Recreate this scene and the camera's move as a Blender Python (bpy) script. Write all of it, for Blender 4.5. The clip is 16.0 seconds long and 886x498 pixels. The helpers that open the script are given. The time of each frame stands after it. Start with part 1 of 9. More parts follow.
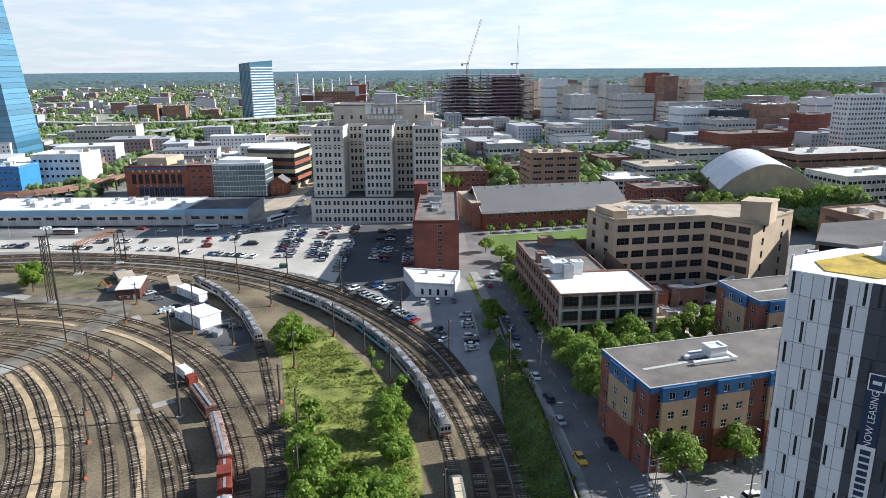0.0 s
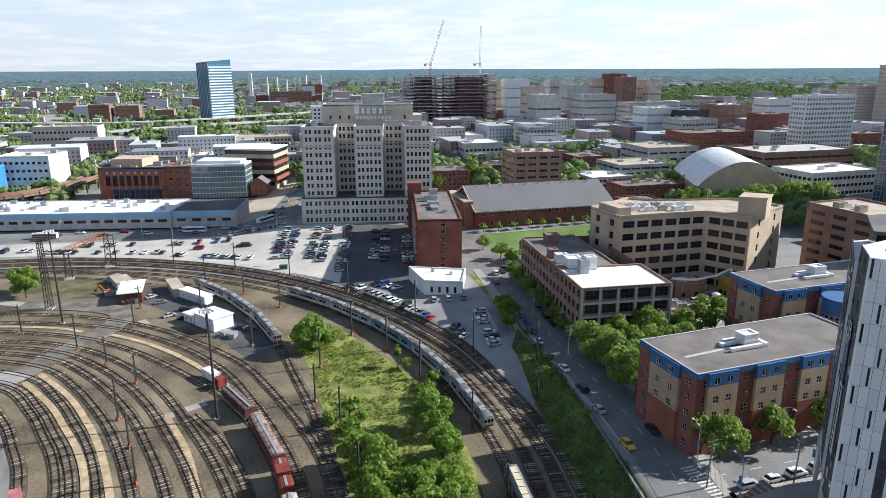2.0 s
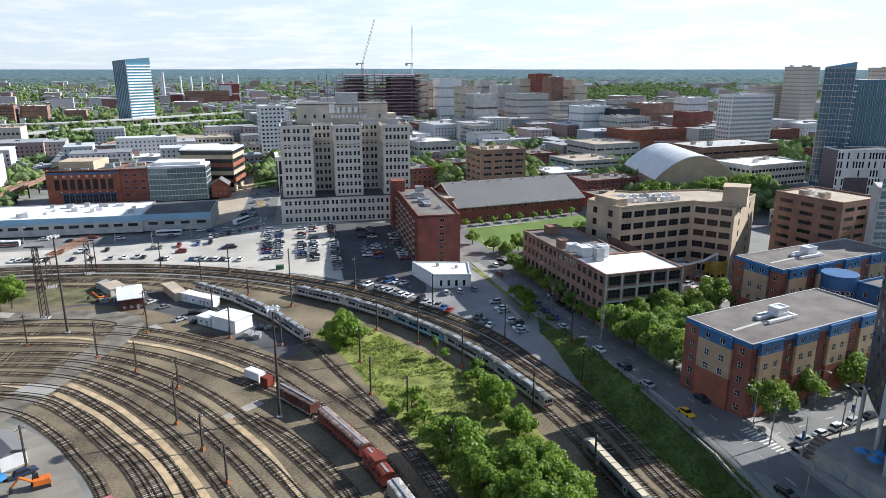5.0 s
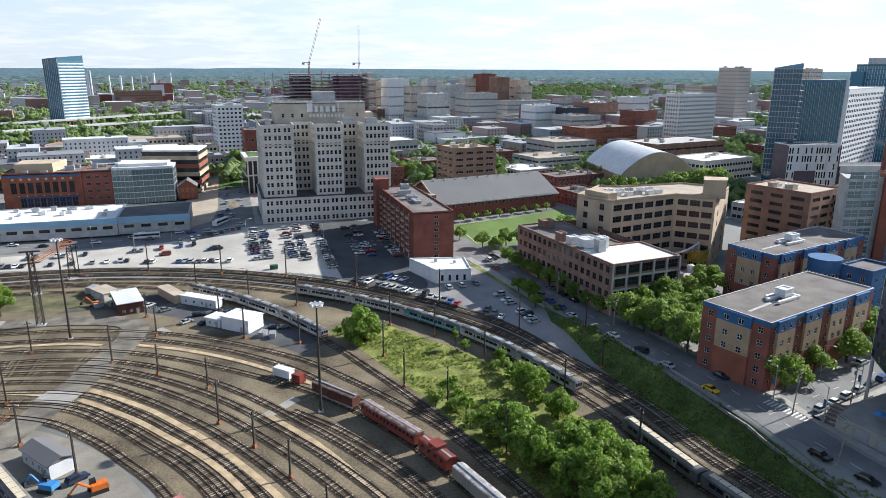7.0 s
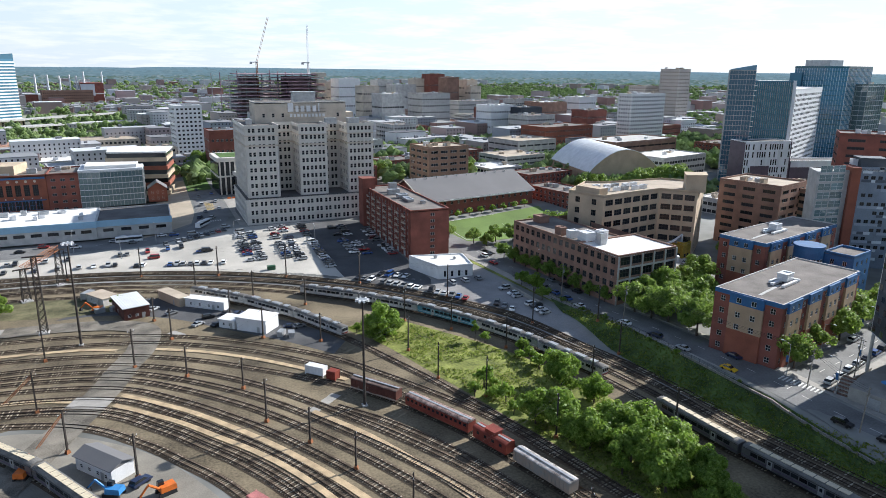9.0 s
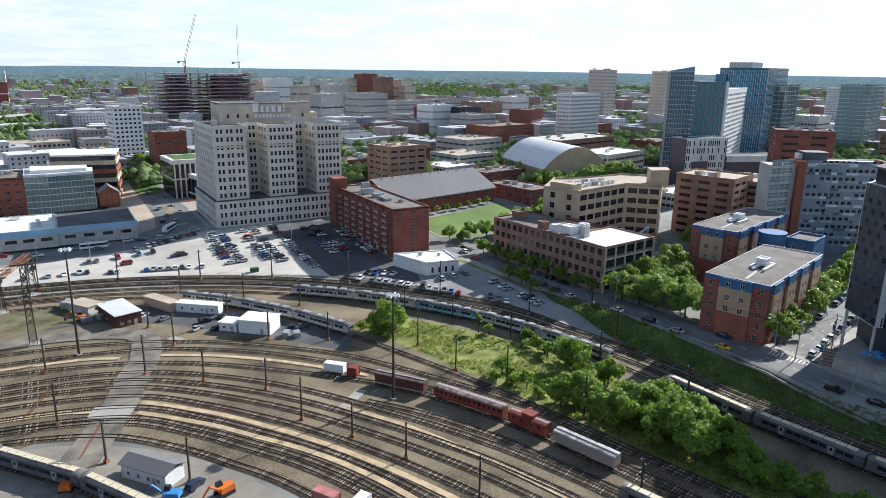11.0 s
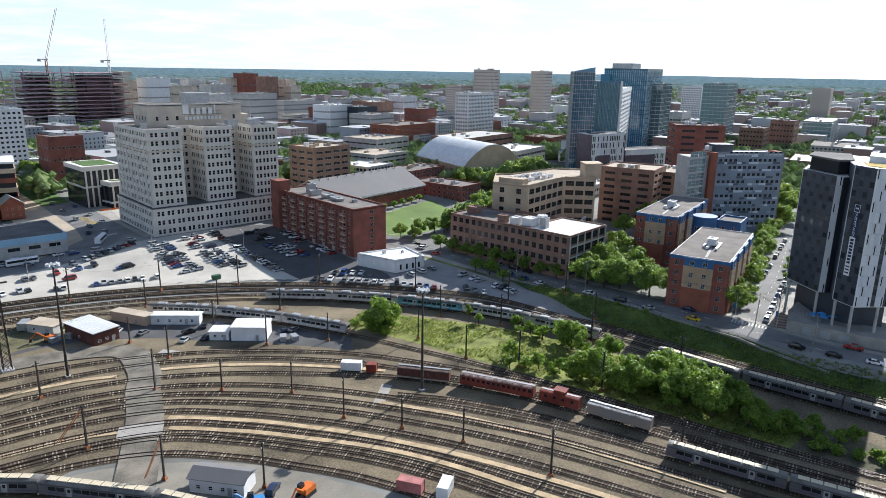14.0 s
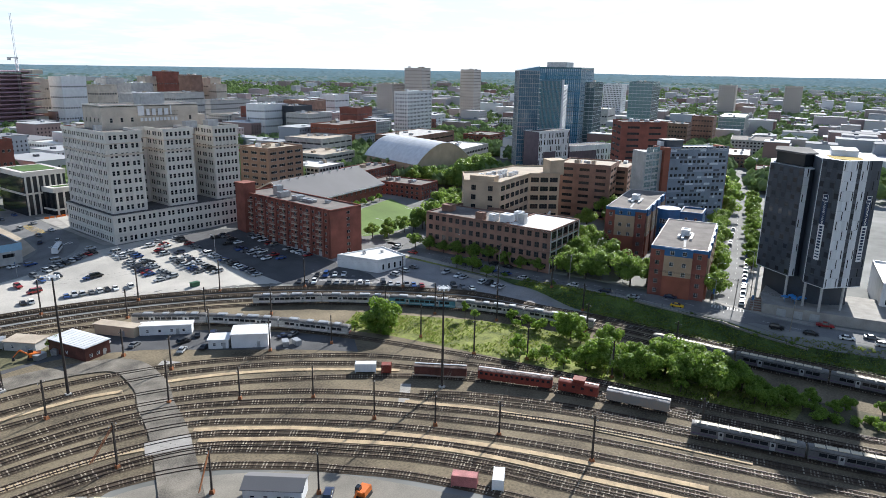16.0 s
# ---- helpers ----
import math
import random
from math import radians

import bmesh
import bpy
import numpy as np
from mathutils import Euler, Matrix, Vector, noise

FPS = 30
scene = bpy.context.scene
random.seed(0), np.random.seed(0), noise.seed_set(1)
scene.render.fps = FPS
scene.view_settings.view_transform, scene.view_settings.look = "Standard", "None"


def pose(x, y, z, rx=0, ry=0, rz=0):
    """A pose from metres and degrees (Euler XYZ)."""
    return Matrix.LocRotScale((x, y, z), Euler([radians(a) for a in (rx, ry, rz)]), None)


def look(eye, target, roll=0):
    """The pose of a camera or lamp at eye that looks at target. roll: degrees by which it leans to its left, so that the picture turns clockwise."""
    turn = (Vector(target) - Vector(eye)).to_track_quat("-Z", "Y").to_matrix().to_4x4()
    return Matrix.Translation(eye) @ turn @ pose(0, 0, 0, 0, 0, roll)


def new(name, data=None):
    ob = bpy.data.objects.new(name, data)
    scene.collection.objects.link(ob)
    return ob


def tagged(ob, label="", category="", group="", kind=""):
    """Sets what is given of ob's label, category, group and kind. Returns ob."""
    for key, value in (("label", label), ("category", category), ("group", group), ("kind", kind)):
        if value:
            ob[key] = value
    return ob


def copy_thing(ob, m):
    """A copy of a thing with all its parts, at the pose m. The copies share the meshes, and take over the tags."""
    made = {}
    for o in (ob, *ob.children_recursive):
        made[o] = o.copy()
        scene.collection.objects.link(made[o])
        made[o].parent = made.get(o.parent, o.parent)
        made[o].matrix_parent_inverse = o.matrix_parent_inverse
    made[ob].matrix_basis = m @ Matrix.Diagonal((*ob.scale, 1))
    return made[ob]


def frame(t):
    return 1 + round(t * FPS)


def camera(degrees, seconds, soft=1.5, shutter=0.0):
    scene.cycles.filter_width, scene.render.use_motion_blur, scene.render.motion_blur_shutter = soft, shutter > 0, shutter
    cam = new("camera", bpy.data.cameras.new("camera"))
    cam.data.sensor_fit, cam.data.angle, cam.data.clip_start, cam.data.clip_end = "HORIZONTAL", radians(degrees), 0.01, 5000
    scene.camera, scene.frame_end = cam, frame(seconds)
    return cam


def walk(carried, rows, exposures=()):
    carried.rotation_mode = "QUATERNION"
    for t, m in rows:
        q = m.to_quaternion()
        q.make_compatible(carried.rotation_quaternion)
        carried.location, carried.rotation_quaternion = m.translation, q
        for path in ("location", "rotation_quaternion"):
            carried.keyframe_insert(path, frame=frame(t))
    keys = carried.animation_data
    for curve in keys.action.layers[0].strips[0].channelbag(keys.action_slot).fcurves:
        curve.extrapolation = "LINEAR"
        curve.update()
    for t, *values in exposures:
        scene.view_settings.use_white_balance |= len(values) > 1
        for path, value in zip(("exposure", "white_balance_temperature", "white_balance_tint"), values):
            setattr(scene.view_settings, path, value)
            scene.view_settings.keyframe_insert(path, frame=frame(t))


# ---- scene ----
cam = camera(66.79, 16.0, soft=0.5)
# seconds, place in metres, turn in degrees
PATH = [
    (0.0, 3.05, 0.77, 87.88, 74.855, 0.430, 0.403),
    (0.5, -2.11, -0.06, 87.99, 74.839, 0.360, -0.645),
    (1.0, -7.64, -0.84, 88.20, 74.833, 0.303, -1.725),
    (1.5, -13.44, -1.59, 88.31, 74.826, 0.248, -2.819),
    (2.0, -19.50, -2.35, 88.34, 74.828, 0.185, -3.967),
    (2.5, -25.74, -3.02, 88.43, 74.811, 0.134, -5.140),
    (3.0, -32.15, -3.56, 88.47, 74.803, 0.093, -6.339),
    (3.5, -38.57, -4.06, 88.46, 74.796, 0.054, -7.603),
    (4.0, -44.99, -4.41, 88.42, 74.800, 0.007, -8.915),
    (6.5, -79.09, -3.52, 87.77, 74.819, -0.269, -16.351),
    (7.0, -86.05, -2.86, 87.75, 74.828, -0.323, -17.751),
    (7.5, -93.02, -2.05, 87.63, 74.857, -0.376, -19.150),
    (8.0, -100.00, -1.05, 87.61, 74.857, -0.429, -20.518),
    (10.5, -134.79, 6.35, 87.64, 74.939, -0.714, -28.629),
    (11.0, -141.71, 8.48, 87.59, 74.956, -0.761, -30.544),
    (11.5, -148.46, 10.80, 87.56, 74.986, -0.801, -32.675),
    (12.0, -155.25, 13.53, 87.57, 74.999, -0.855, -34.891),
    (12.5, -161.99, 16.58, 87.65, 75.022, -0.874, -37.252),
    (13.0, -168.76, 19.98, 87.78, 75.027, -0.907, -38.908),
    (13.5, -175.03, 23.55, 87.81, 75.043, -0.907, -40.606),
    (14.0, -181.03, 27.38, 87.83, 75.048, -0.913, -42.366),
    (14.5, -186.78, 31.61, 87.97, 75.030, -0.947, -44.199),
    (15.0, -192.35, 36.26, 88.07, 75.018, -0.961, -46.051),
    (15.5, -197.50, 40.88, 88.16, 75.003, -0.945, -47.892),
    (16.0, -202.42, 45.86, 88.28, 74.971, -0.962, -49.731),
]
walk(cam, [(t, pose(x, y, z, rx, ry, rz)) for t, x, y, z, rx, ry, rz in PATH], [(0.0, 0.76, 5950, 10), (16.0, 0.80, 5950, 10)])

# ---- daylight ----
SUN_TO = Vector((0.845, 0.170, 0.507))  # the way to the sun
world = bpy.data.worlds.new("sky")
scene.world = world
world.use_nodes = True
wn, wl = world.node_tree.nodes, world.node_tree.links
sky = wn.new("ShaderNodeTexSky")
sky.sky_type, sky.sun_disc = "NISHITA", False
sky.sun_elevation, sky.sun_rotation = radians(30.5), math.atan2(SUN_TO.x, SUN_TO.y)
sky.air_density, sky.dust_density, sky.ozone_density, sky.altitude = 1.0, 0.3, 2.0, 50
# thin bright clouds low in the sky, clearing towards the zenith
wtc = wn.new("ShaderNodeTexCoord")
wsep = wn.new("ShaderNodeSeparateXYZ")
wl.new(wtc.outputs["Generated"], wsep.inputs[0])
wdiv = wn.new("ShaderNodeMath"); wdiv.operation = "ADD"; wdiv.inputs[1].default_value = 0.10
wl.new(wsep.outputs[2], wdiv.inputs[0])
wvec = wn.new("ShaderNodeVectorMath"); wvec.operation = "DIVIDE"
wcmb = wn.new("ShaderNodeCombineXYZ")
for i in range(3):
    wl.new(wdiv.outputs[0], wcmb.inputs[i])
wl.new(wtc.outputs["Generated"], wvec.inputs[0]); wl.new(wcmb.outputs[0], wvec.inputs[1])
wns = wn.new("ShaderNodeTexNoise")
wns.inputs["Scale"].default_value, wns.inputs["Detail"].default_value, wns.inputs["Roughness"].default_value = 1.7, 9, 0.62
wl.new(wvec.outputs[0], wns.inputs["Vector"])
wr = wn.new("ShaderNodeValToRGB")
wr.color_ramp.elements[0].position, wr.color_ramp.elements[1].position = 0.46, 0.70
wr.color_ramp.elements[0].color, wr.color_ramp.elements[1].color = (0.80, 0.80, 0.80, 1), (0.95, 0.95, 0.95, 1)
wl.new(wns.outputs[0], wr.inputs[0])
wmix = wn.new("ShaderNodeMix"); wmix.data_type = "RGBA"
whi = wn.new("ShaderNodeMapRange"); whi.interpolation_type = "SMOOTHSTEP"
for k, v in (("From Min", 0.09), ("From Max", 0.36), ("To Min", 1.0), ("To Max", 0.15)):
    whi.inputs[k].default_value = v
wl.new(wsep.outputs[2], whi.inputs["Value"])
wfac = wn.new("ShaderNodeMath"); wfac.operation = "MULTIPLY"
wl.new(wr.outputs[0], wfac.inputs[0]); wl.new(whi.outputs[0], wfac.inputs[1])
wl.new(wfac.outputs[0], wmix.inputs["Factor"])
wl.new(sky.outputs[0], wmix.inputs["A"])
wcl = wn.new("ShaderNodeValToRGB")
wcl.color_ramp.elements[0].position, wcl.color_ramp.elements[1].position = 0.44, 0.62
wcl.color_ramp.elements[0].color, wcl.color_ramp.elements[1].color = (0.83, 0.915, 0.99, 1), (0.97, 0.99, 1, 1)
wl.new(wns.outputs[0], wcl.inputs[0])
wbr = wn.new("ShaderNodeVectorMath"); wbr.operation = "SCALE"; wbr.inputs["Scale"].default_value = 10.0
# the veil of cloud is brighter towards the sun
wdot = wn.new("ShaderNodeVectorMath"); wdot.operation = "DOT_PRODUCT"; wdot.inputs[1].default_value = SUN_TO
wnear = wn.new("ShaderNodeMapRange")
for k, v in (("From Min", -0.4), ("From Max", 0.65), ("To Min", 7.2), ("To Max", 9.6)):
    wnear.inputs[k].default_value = v
wl.new(wtc.outputs["Generated"], wdot.inputs[0]); wl.new(wdot.outputs["Value"], wnear.inputs["Value"]); wl.new(wnear.outputs[0], wbr.inputs["Scale"])
wl.new(wcl.outputs[0], wbr.inputs[0]); wl.new(wbr.outputs[0], wmix.inputs["B"])
bg = wn["Background"]
bg.inputs["Strength"].default_value = 0.072
wl.new(wmix.outputs["Result"], bg.inputs["Color"])
sun = new("sun", bpy.data.lights.new("sun", "SUN"))
sun.data.energy, sun.data.angle, sun.data.color = 5.0, radians(0.6), (1.0, 0.94, 0.84)
sun.matrix_world = look((0, 0, 300), Vector((0, 0, 300)) - SUN_TO)

# ---- materials ----
def surf(name, col, rough=0.8, var=0.18, scale=0.25, fine=6.0, bump=0.15, metal=0.0, rnd=0.0, col2=None, spec=0.4, coords="Object"):
    """A surface with large stains and fine grain, varied a little from piece to piece."""
    m = bpy.data.materials.new(name)
    m.use_nodes = True
    n, l = m.node_tree.nodes, m.node_tree.links
    b = n["Principled BSDF"]
    b.inputs["Roughness"].default_value, b.inputs["Metallic"].default_value = rough, metal
    b.inputs["Specular IOR Level"].default_value = spec
    tc = n.new("ShaderNodeTexCoord")
    big, small = n.new("ShaderNodeTexNoise"), n.new("ShaderNodeTexNoise")
    for t, s, d in ((big, scale, 6), (small, fine, 4)):
        t.inputs["Scale"].default_value, t.inputs["Detail"].default_value = s, d
        l.new(tc.outputs[coords], t.inputs["Vector"])
    add = n.new("ShaderNodeMath"); add.operation = "MULTIPLY_ADD"
    add.inputs[1].default_value = 0.5
    l.new(small.outputs[0], add.inputs[0]); l.new(big.outputs[0], add.inputs[2])
    ramp = n.new("ShaderNodeValToRGB")
    c = Vector(col)
    lo = c * (1 - 1.6 * var)
    hi = Vector(col2) if col2 else c * (1 + 1.3 * var)
    ramp.color_ramp.elements[0].position, ramp.color_ramp.elements[1].position = 0.5, 1.0
    ramp.color_ramp.elements[0].color, ramp.color_ramp.elements[1].color = (*lo, 1), (*hi, 1)
    l.new(add.outputs[0], ramp.inputs[0])
    out = ramp.outputs[0]
    if rnd:
        oi, hs = n.new("ShaderNodeObjectInfo"), n.new("ShaderNodeHueSaturation")
        mr = n.new("ShaderNodeMapRange")
        mr.inputs["To Min"].default_value, mr.inputs["To Max"].default_value = 1 - rnd, 1 + rnd
        l.new(oi.outputs["Random"], mr.inputs["Value"]); l.new(mr.outputs[0], hs.inputs["Value"]); l.new(out, hs.inputs["Color"])
        out = hs.outputs[0]
    l.new(out, b.inputs["Base Color"])
    if bump:
        bp = n.new("ShaderNodeBump")
        bp.inputs["Strength"].default_value, bp.inputs["Distance"].default_value = bump, 0.05
        l.new(small.outputs[0], bp.inputs["Height"]); l.new(bp.outputs[0], b.inputs["Normal"])
    return m


def island(name, cols, rough=0.9, spec=0.2, fine=0.0, trans=0.0, positions=None):
    """Colour drawn per joined piece from a ramp."""
    m = bpy.data.materials.new(name)
    m.use_nodes = True
    n, l = m.node_tree.nodes, m.node_tree.links
    b = n["Principled BSDF"]
    b.inputs["Roughness"].default_value, b.inputs["Specular IOR Level"].default_value = rough, spec
    g, r = n.new("ShaderNodeNewGeometry"), n.new("ShaderNodeValToRGB")
    e = r.color_ramp.elements
    while len(e) < len(cols):
        e.new(0.5)
    for i, c in enumerate(cols):
        e[i].position, e[i].color = i / (len(cols) - 1), (*c, 1)
    l.new(g.outputs["Random Per Island"], r.inputs[0])
    out = r.outputs[0]
    if fine:
        tc, t, mx = n.new("ShaderNodeTexCoord"), n.new("ShaderNodeTexNoise"), n.new("ShaderNodeMix")
        t.inputs["Scale"].default_value = fine
        l.new(tc.outputs["Object"], t.inputs["Vector"])
        mx.data_type, mx.blend_type = "RGBA", "MULTIPLY"
        mx.inputs["Factor"].default_value = 0.6
        l.new(out, mx.inputs["A"]); l.new(t.outputs[0], mx.inputs["B"])
        out = mx.outputs["Result"]
    l.new(out, b.inputs["Base Color"])
    if trans:
        tr, ms = n.new("ShaderNodeBsdfTranslucent"), n.new("ShaderNodeMixShader")
        ms.inputs[0].default_value = trans
        l.new(out, tr.inputs["Color"]); l.new(b.outputs[0], ms.inputs[1]); l.new(tr.outputs[0], ms.inputs[2])
        l.new(ms.outputs[0], n["Material Output"].inputs["Surface"])
    return m


def glass(name, col, rough=0.06, rnd=0.5, spec=0.6):
    """Window glass seen from far outside: dark, glossy, each pane a little different."""
    m = bpy.data.materials.new(name)
    m.use_nodes = True
    n, l = m.node_tree.nodes, m.node_tree.links
    b = n["Principled BSDF"]
    b.inputs["Roughness"].default_value, b.inputs["Specular IOR Level"].default_value = rough, spec
    oi, mr, hs = n.new("ShaderNodeObjectInfo"), n.new("ShaderNodeMapRange"), n.new("ShaderNodeHueSaturation")
    mr.inputs["To Min"].default_value, mr.inputs["To Max"].default_value = 1 - rnd, 1 + rnd
    hs.inputs["Color"].default_value = (*col, 1)
    l.new(oi.outputs["Random"], mr.inputs["Value"]); l.new(mr.outputs[0], hs.inputs["Value"]); l.new(hs.outputs[0], b.inputs["Base Color"])
    return m


M_BALLAST = surf("ballast", (0.130, 0.099, 0.060), 0.95, 0.48, 0.05, 1.6, 0.6, col2=(0.27, 0.217, 0.138))
M_GROUND = surf("ground_far", (0.20, 0.20, 0.18), 0.95, 0.3, 0.008, 0.08, 0.0, col2=(0.31, 0.31, 0.29))
M_ASPHALT = surf("asphalt", (0.085, 0.085, 0.088), 0.9, 0.25, 0.08, 2.0, 0.3)
M_ROAD = surf("road_asphalt", (0.18, 0.178, 0.175), 0.9, 0.22, 0.09, 2.0, 0.3)
M_LOT = surf("pale_concrete_lot", (0.46, 0.43, 0.38), 0.9, 0.16, 0.07, 2.0, 0.2)
M_SERVICE = surf("worn_service_paving", (0.225, 0.205, 0.17), 0.95, 0.2, 0.12, 3.0, 0.2)
M_PATCHED = surf("patched_asphalt", (0.18, 0.16, 0.13), 0.95, 0.42, 0.15, 3.0, 0.2)
M_STRIP = surf("grey_car_park", (0.27, 0.26, 0.255), 0.9, 0.18, 0.08, 2.0, 0.2)
M_CONC = surf("concrete", (0.45, 0.44, 0.42), 0.9, 0.16, 0.3, 5.0, 0.2, rnd=0.06)
M_PAVE = surf("pavement", (0.33, 0.31, 0.28), 0.9, 0.14, 0.3, 5.0, 0.2)
M_BOARD = surf("walkway_boards", (0.44, 0.33, 0.20), 0.9, 0.2, 0.4, 4.0, 0.2, rnd=0.12)
M_RAIL = surf("rusty_rail", (0.055, 0.038, 0.028), 0.5, 0.25, 0.5, 5.0, 0.0, metal=0.25)
# wood tones; the palest is lightened to paint in sunlit glints
M_TIE = island("glinting_sleeper_wood", [(0.05, 0.038, 0.028), (0.11, 0.086, 0.062), (0.20, 0.162, 0.118), (0.44, 0.38, 0.29)], 0.95)
M_BED = surf("oily_track_bed", (0.086, 0.063, 0.041), 0.95, 0.35, 0.1, 2.0, 0.5)
M_WEEDY = surf("weedy_dirt", (0.075, 0.085, 0.04), 0.95, 0.45, 0.2, 2.0, 0.4, col2=(0.15, 0.13, 0.08))
M_PARK = surf("park_grass", (0.20, 0.24, 0.12), 0.95, 0.35, 0.012, 0.2, 0.0, col2=(0.40, 0.40, 0.32))
M_PLAZA = surf("tan_plaza_concrete", (0.48, 0.40, 0.30), 0.9, 0.14, 0.1, 2.0, 0.1)
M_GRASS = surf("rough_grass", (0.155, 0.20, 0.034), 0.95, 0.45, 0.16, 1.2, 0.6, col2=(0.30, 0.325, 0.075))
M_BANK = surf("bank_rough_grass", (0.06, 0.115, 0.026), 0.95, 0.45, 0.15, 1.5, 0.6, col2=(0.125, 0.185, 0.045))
M_PRIMER = surf("primed_steel_frame", (0.38, 0.26, 0.29), 0.8, 0.2, 0.1, 2.0, 0.0)
M_DRY = surf("dry_grass", (0.12, 0.125, 0.05), 0.95, 0.4, 0.15, 1.5, 0.5, col2=(0.19, 0.17, 0.09))
M_LAWN = surf("lawn", (0.07, 0.13, 0.03), 0.95, 0.25, 0.1, 2.0, 0.4)
M_TURF = surf("playing_turf", (0.13, 0.20, 0.045), 0.95, 0.2, 0.05, 2.0, 0.2)
M_LEAF = island("leaves", [(0.12, 0.20, 0.022), (0.18, 0.29, 0.035), (0.25, 0.37, 0.055), (0.32, 0.43, 0.08)], 0.5, 0.4, trans=0.6)
M_LEAFD = island("street_tree_leaves", [(0.14, 0.22, 0.038), (0.20, 0.30, 0.052), (0.26, 0.37, 0.07), (0.32, 0.42, 0.095)], 0.5, 0.4, trans=0.62)
M_WEED = island("weeds", [(0.13, 0.19, 0.028), (0.19, 0.255, 0.042), (0.25, 0.30, 0.065), (0.31, 0.29, 0.11)], 0.8, 0.2, trans=0.5)
M_BARK = surf("bark", (0.09, 0.07, 0.055), 0.95, 0.25, 1.0, 8.0, 0.4)
M_LIME = surf("grey_limestone", (0.62, 0.585, 0.53), 0.85, 0.10, 0.12, 3.0, 0.15)
M_LIMET = surf("tan_stone_trim", (0.54, 0.47, 0.385), 0.85, 0.14, 0.2, 3.0, 0.15)
M_BRICK = surf("red_brick", (0.23, 0.082, 0.06), 0.9, 0.2, 0.2, 7.0, 0.2, rnd=0.05)
M_BRICKO = surf("orange_brick", (0.27, 0.092, 0.056), 0.9, 0.16, 0.2, 7.0, 0.2, rnd=0.05)
M_BRICKB = surf("brown_brick", (0.26, 0.155, 0.115), 0.9, 0.2, 0.2, 7.0, 0.2, rnd=0.06)
M_BRICKT = surf("tan_brick", (0.48, 0.38, 0.27), 0.9, 0.13, 0.15, 7.0, 0.2, rnd=0.05)
M_BUFF = surf("buff_panel", (0.40, 0.285, 0.185), 0.85, 0.1, 0.3, 4.0, 0.1)
M_BLUEP = surf("blue_painted_metal", (0.035, 0.12, 0.27), 0.6, 0.15, 0.3, 3.0, 0.0)
M_NAVY = surf("navy_banner", (0.012, 0.03, 0.075), 0.6, 0.1, 0.5, 3.0, 0.0)
M_BLUEW = surf("bright_blue_panels", (0.05, 0.22, 0.50), 0.5, 0.1, 0.2, 3.0, 0.0)
M_ROOFG = surf("gravel_roof", (0.175, 0.155, 0.14), 0.95, 0.22, 0.15, 3.0, 0.3)
M_ROOFD = surf("dark_roof", (0.125, 0.118, 0.114), 0.95, 0.25, 0.12, 3.0, 0.3)
M_ROOFW = surf("white_roof_membrane", (0.72, 0.71, 0.68), 0.75, 0.08, 0.12, 2.0, 0.1)
M_ROOFT = surf("tan_roof", (0.42, 0.35, 0.27), 0.9, 0.15, 0.15, 2.0, 0.2)
M_SHING = surf("grey_shingle_roof", (0.155, 0.152, 0.155), 0.85, 0.06, 0.08, 5.0, 0.1)
M_METALW = surf("white_painted_metal", (0.70, 0.70, 0.70), 0.45, 0.08, 0.3, 3.0, 0.0, rnd=0.05)
M_METALG = surf("galvanised_metal", (0.42, 0.43, 0.44), 0.45, 0.15, 0.5, 4.0, 0.0, metal=0.5)
M_STEEL = surf("stainless_train_side", (0.46, 0.45, 0.43), 0.5, 0.2, 0.4, 3.0, 0.0, metal=0.3)
M_TROOF = surf("grimy_train_roof", (0.13, 0.125, 0.12), 0.75, 0.3, 0.35, 3.0, 0.1)
M_BLACK = surf("black_paint", (0.022, 0.022, 0.024), 0.5, 0.2, 0.5, 3.0, 0.0)
M_POLE = surf("dark_weathered_pole", (0.045, 0.037, 0.032), 0.85, 0.25, 0.6, 5.0, 0.1)
M_RUSTP = surf("rust_orange_steel", (0.28, 0.11, 0.045), 0.85, 0.25, 0.6, 5.0, 0.1)
M_CHAR = surf("charcoal_panels", (0.050, 0.060, 0.076), 0.5, 0.15, 0.12, 2.0, 0.0, rnd=0.2)
M_WPANEL = surf("pale_facade_panels", (0.62, 0.64, 0.66), 0.55, 0.06, 0.2, 3.0, 0.0, rnd=0.08)
M_REDCAR = surf("faded_red_railcar", (0.20, 0.036, 0.022), 0.7, 0.3, 0.35, 4.0, 0.1)
M_BOXR = surf("dark_red_boxcar", (0.10, 0.035, 0.026), 0.75, 0.3, 0.4, 4.0, 0.1)
M_BOXW = surf("weathered_pale_boxcar", (0.47, 0.51, 0.50), 0.75, 0.35, 0.35, 4.0, 0.1, col2=(0.36, 0.26, 0.19))
M_RUSTROOF = surf("patchy_rusted_roof", (0.28, 0.19, 0.15), 0.85, 0.5, 0.6, 3.0, 0.1, col2=(0.62, 0.58, 0.55))
M_BOXRF = surf("rusty_brown_roof", (0.13, 0.065, 0.05), 0.9, 0.4, 0.5, 3.0, 0.1, col2=(0.24, 0.17, 0.14))
M_PEEL = surf("peeling_red_roof", (0.17, 0.06, 0.045), 0.9, 0.5, 0.7, 3.0, 0.1, col2=(0.42, 0.30, 0.26))
# coach steel darkened so its colour carries the shade on the sides
M_COACH = surf("shaded_coach_side", (0.16, 0.16, 0.165), 0.4, 0.2, 0.4, 3.0, 0.0, metal=0.4)
M_CREAM = surf("cream_hatch_paint", (0.58, 0.50, 0.36), 0.7, 0.15, 0.5, 3.0, 0.0)
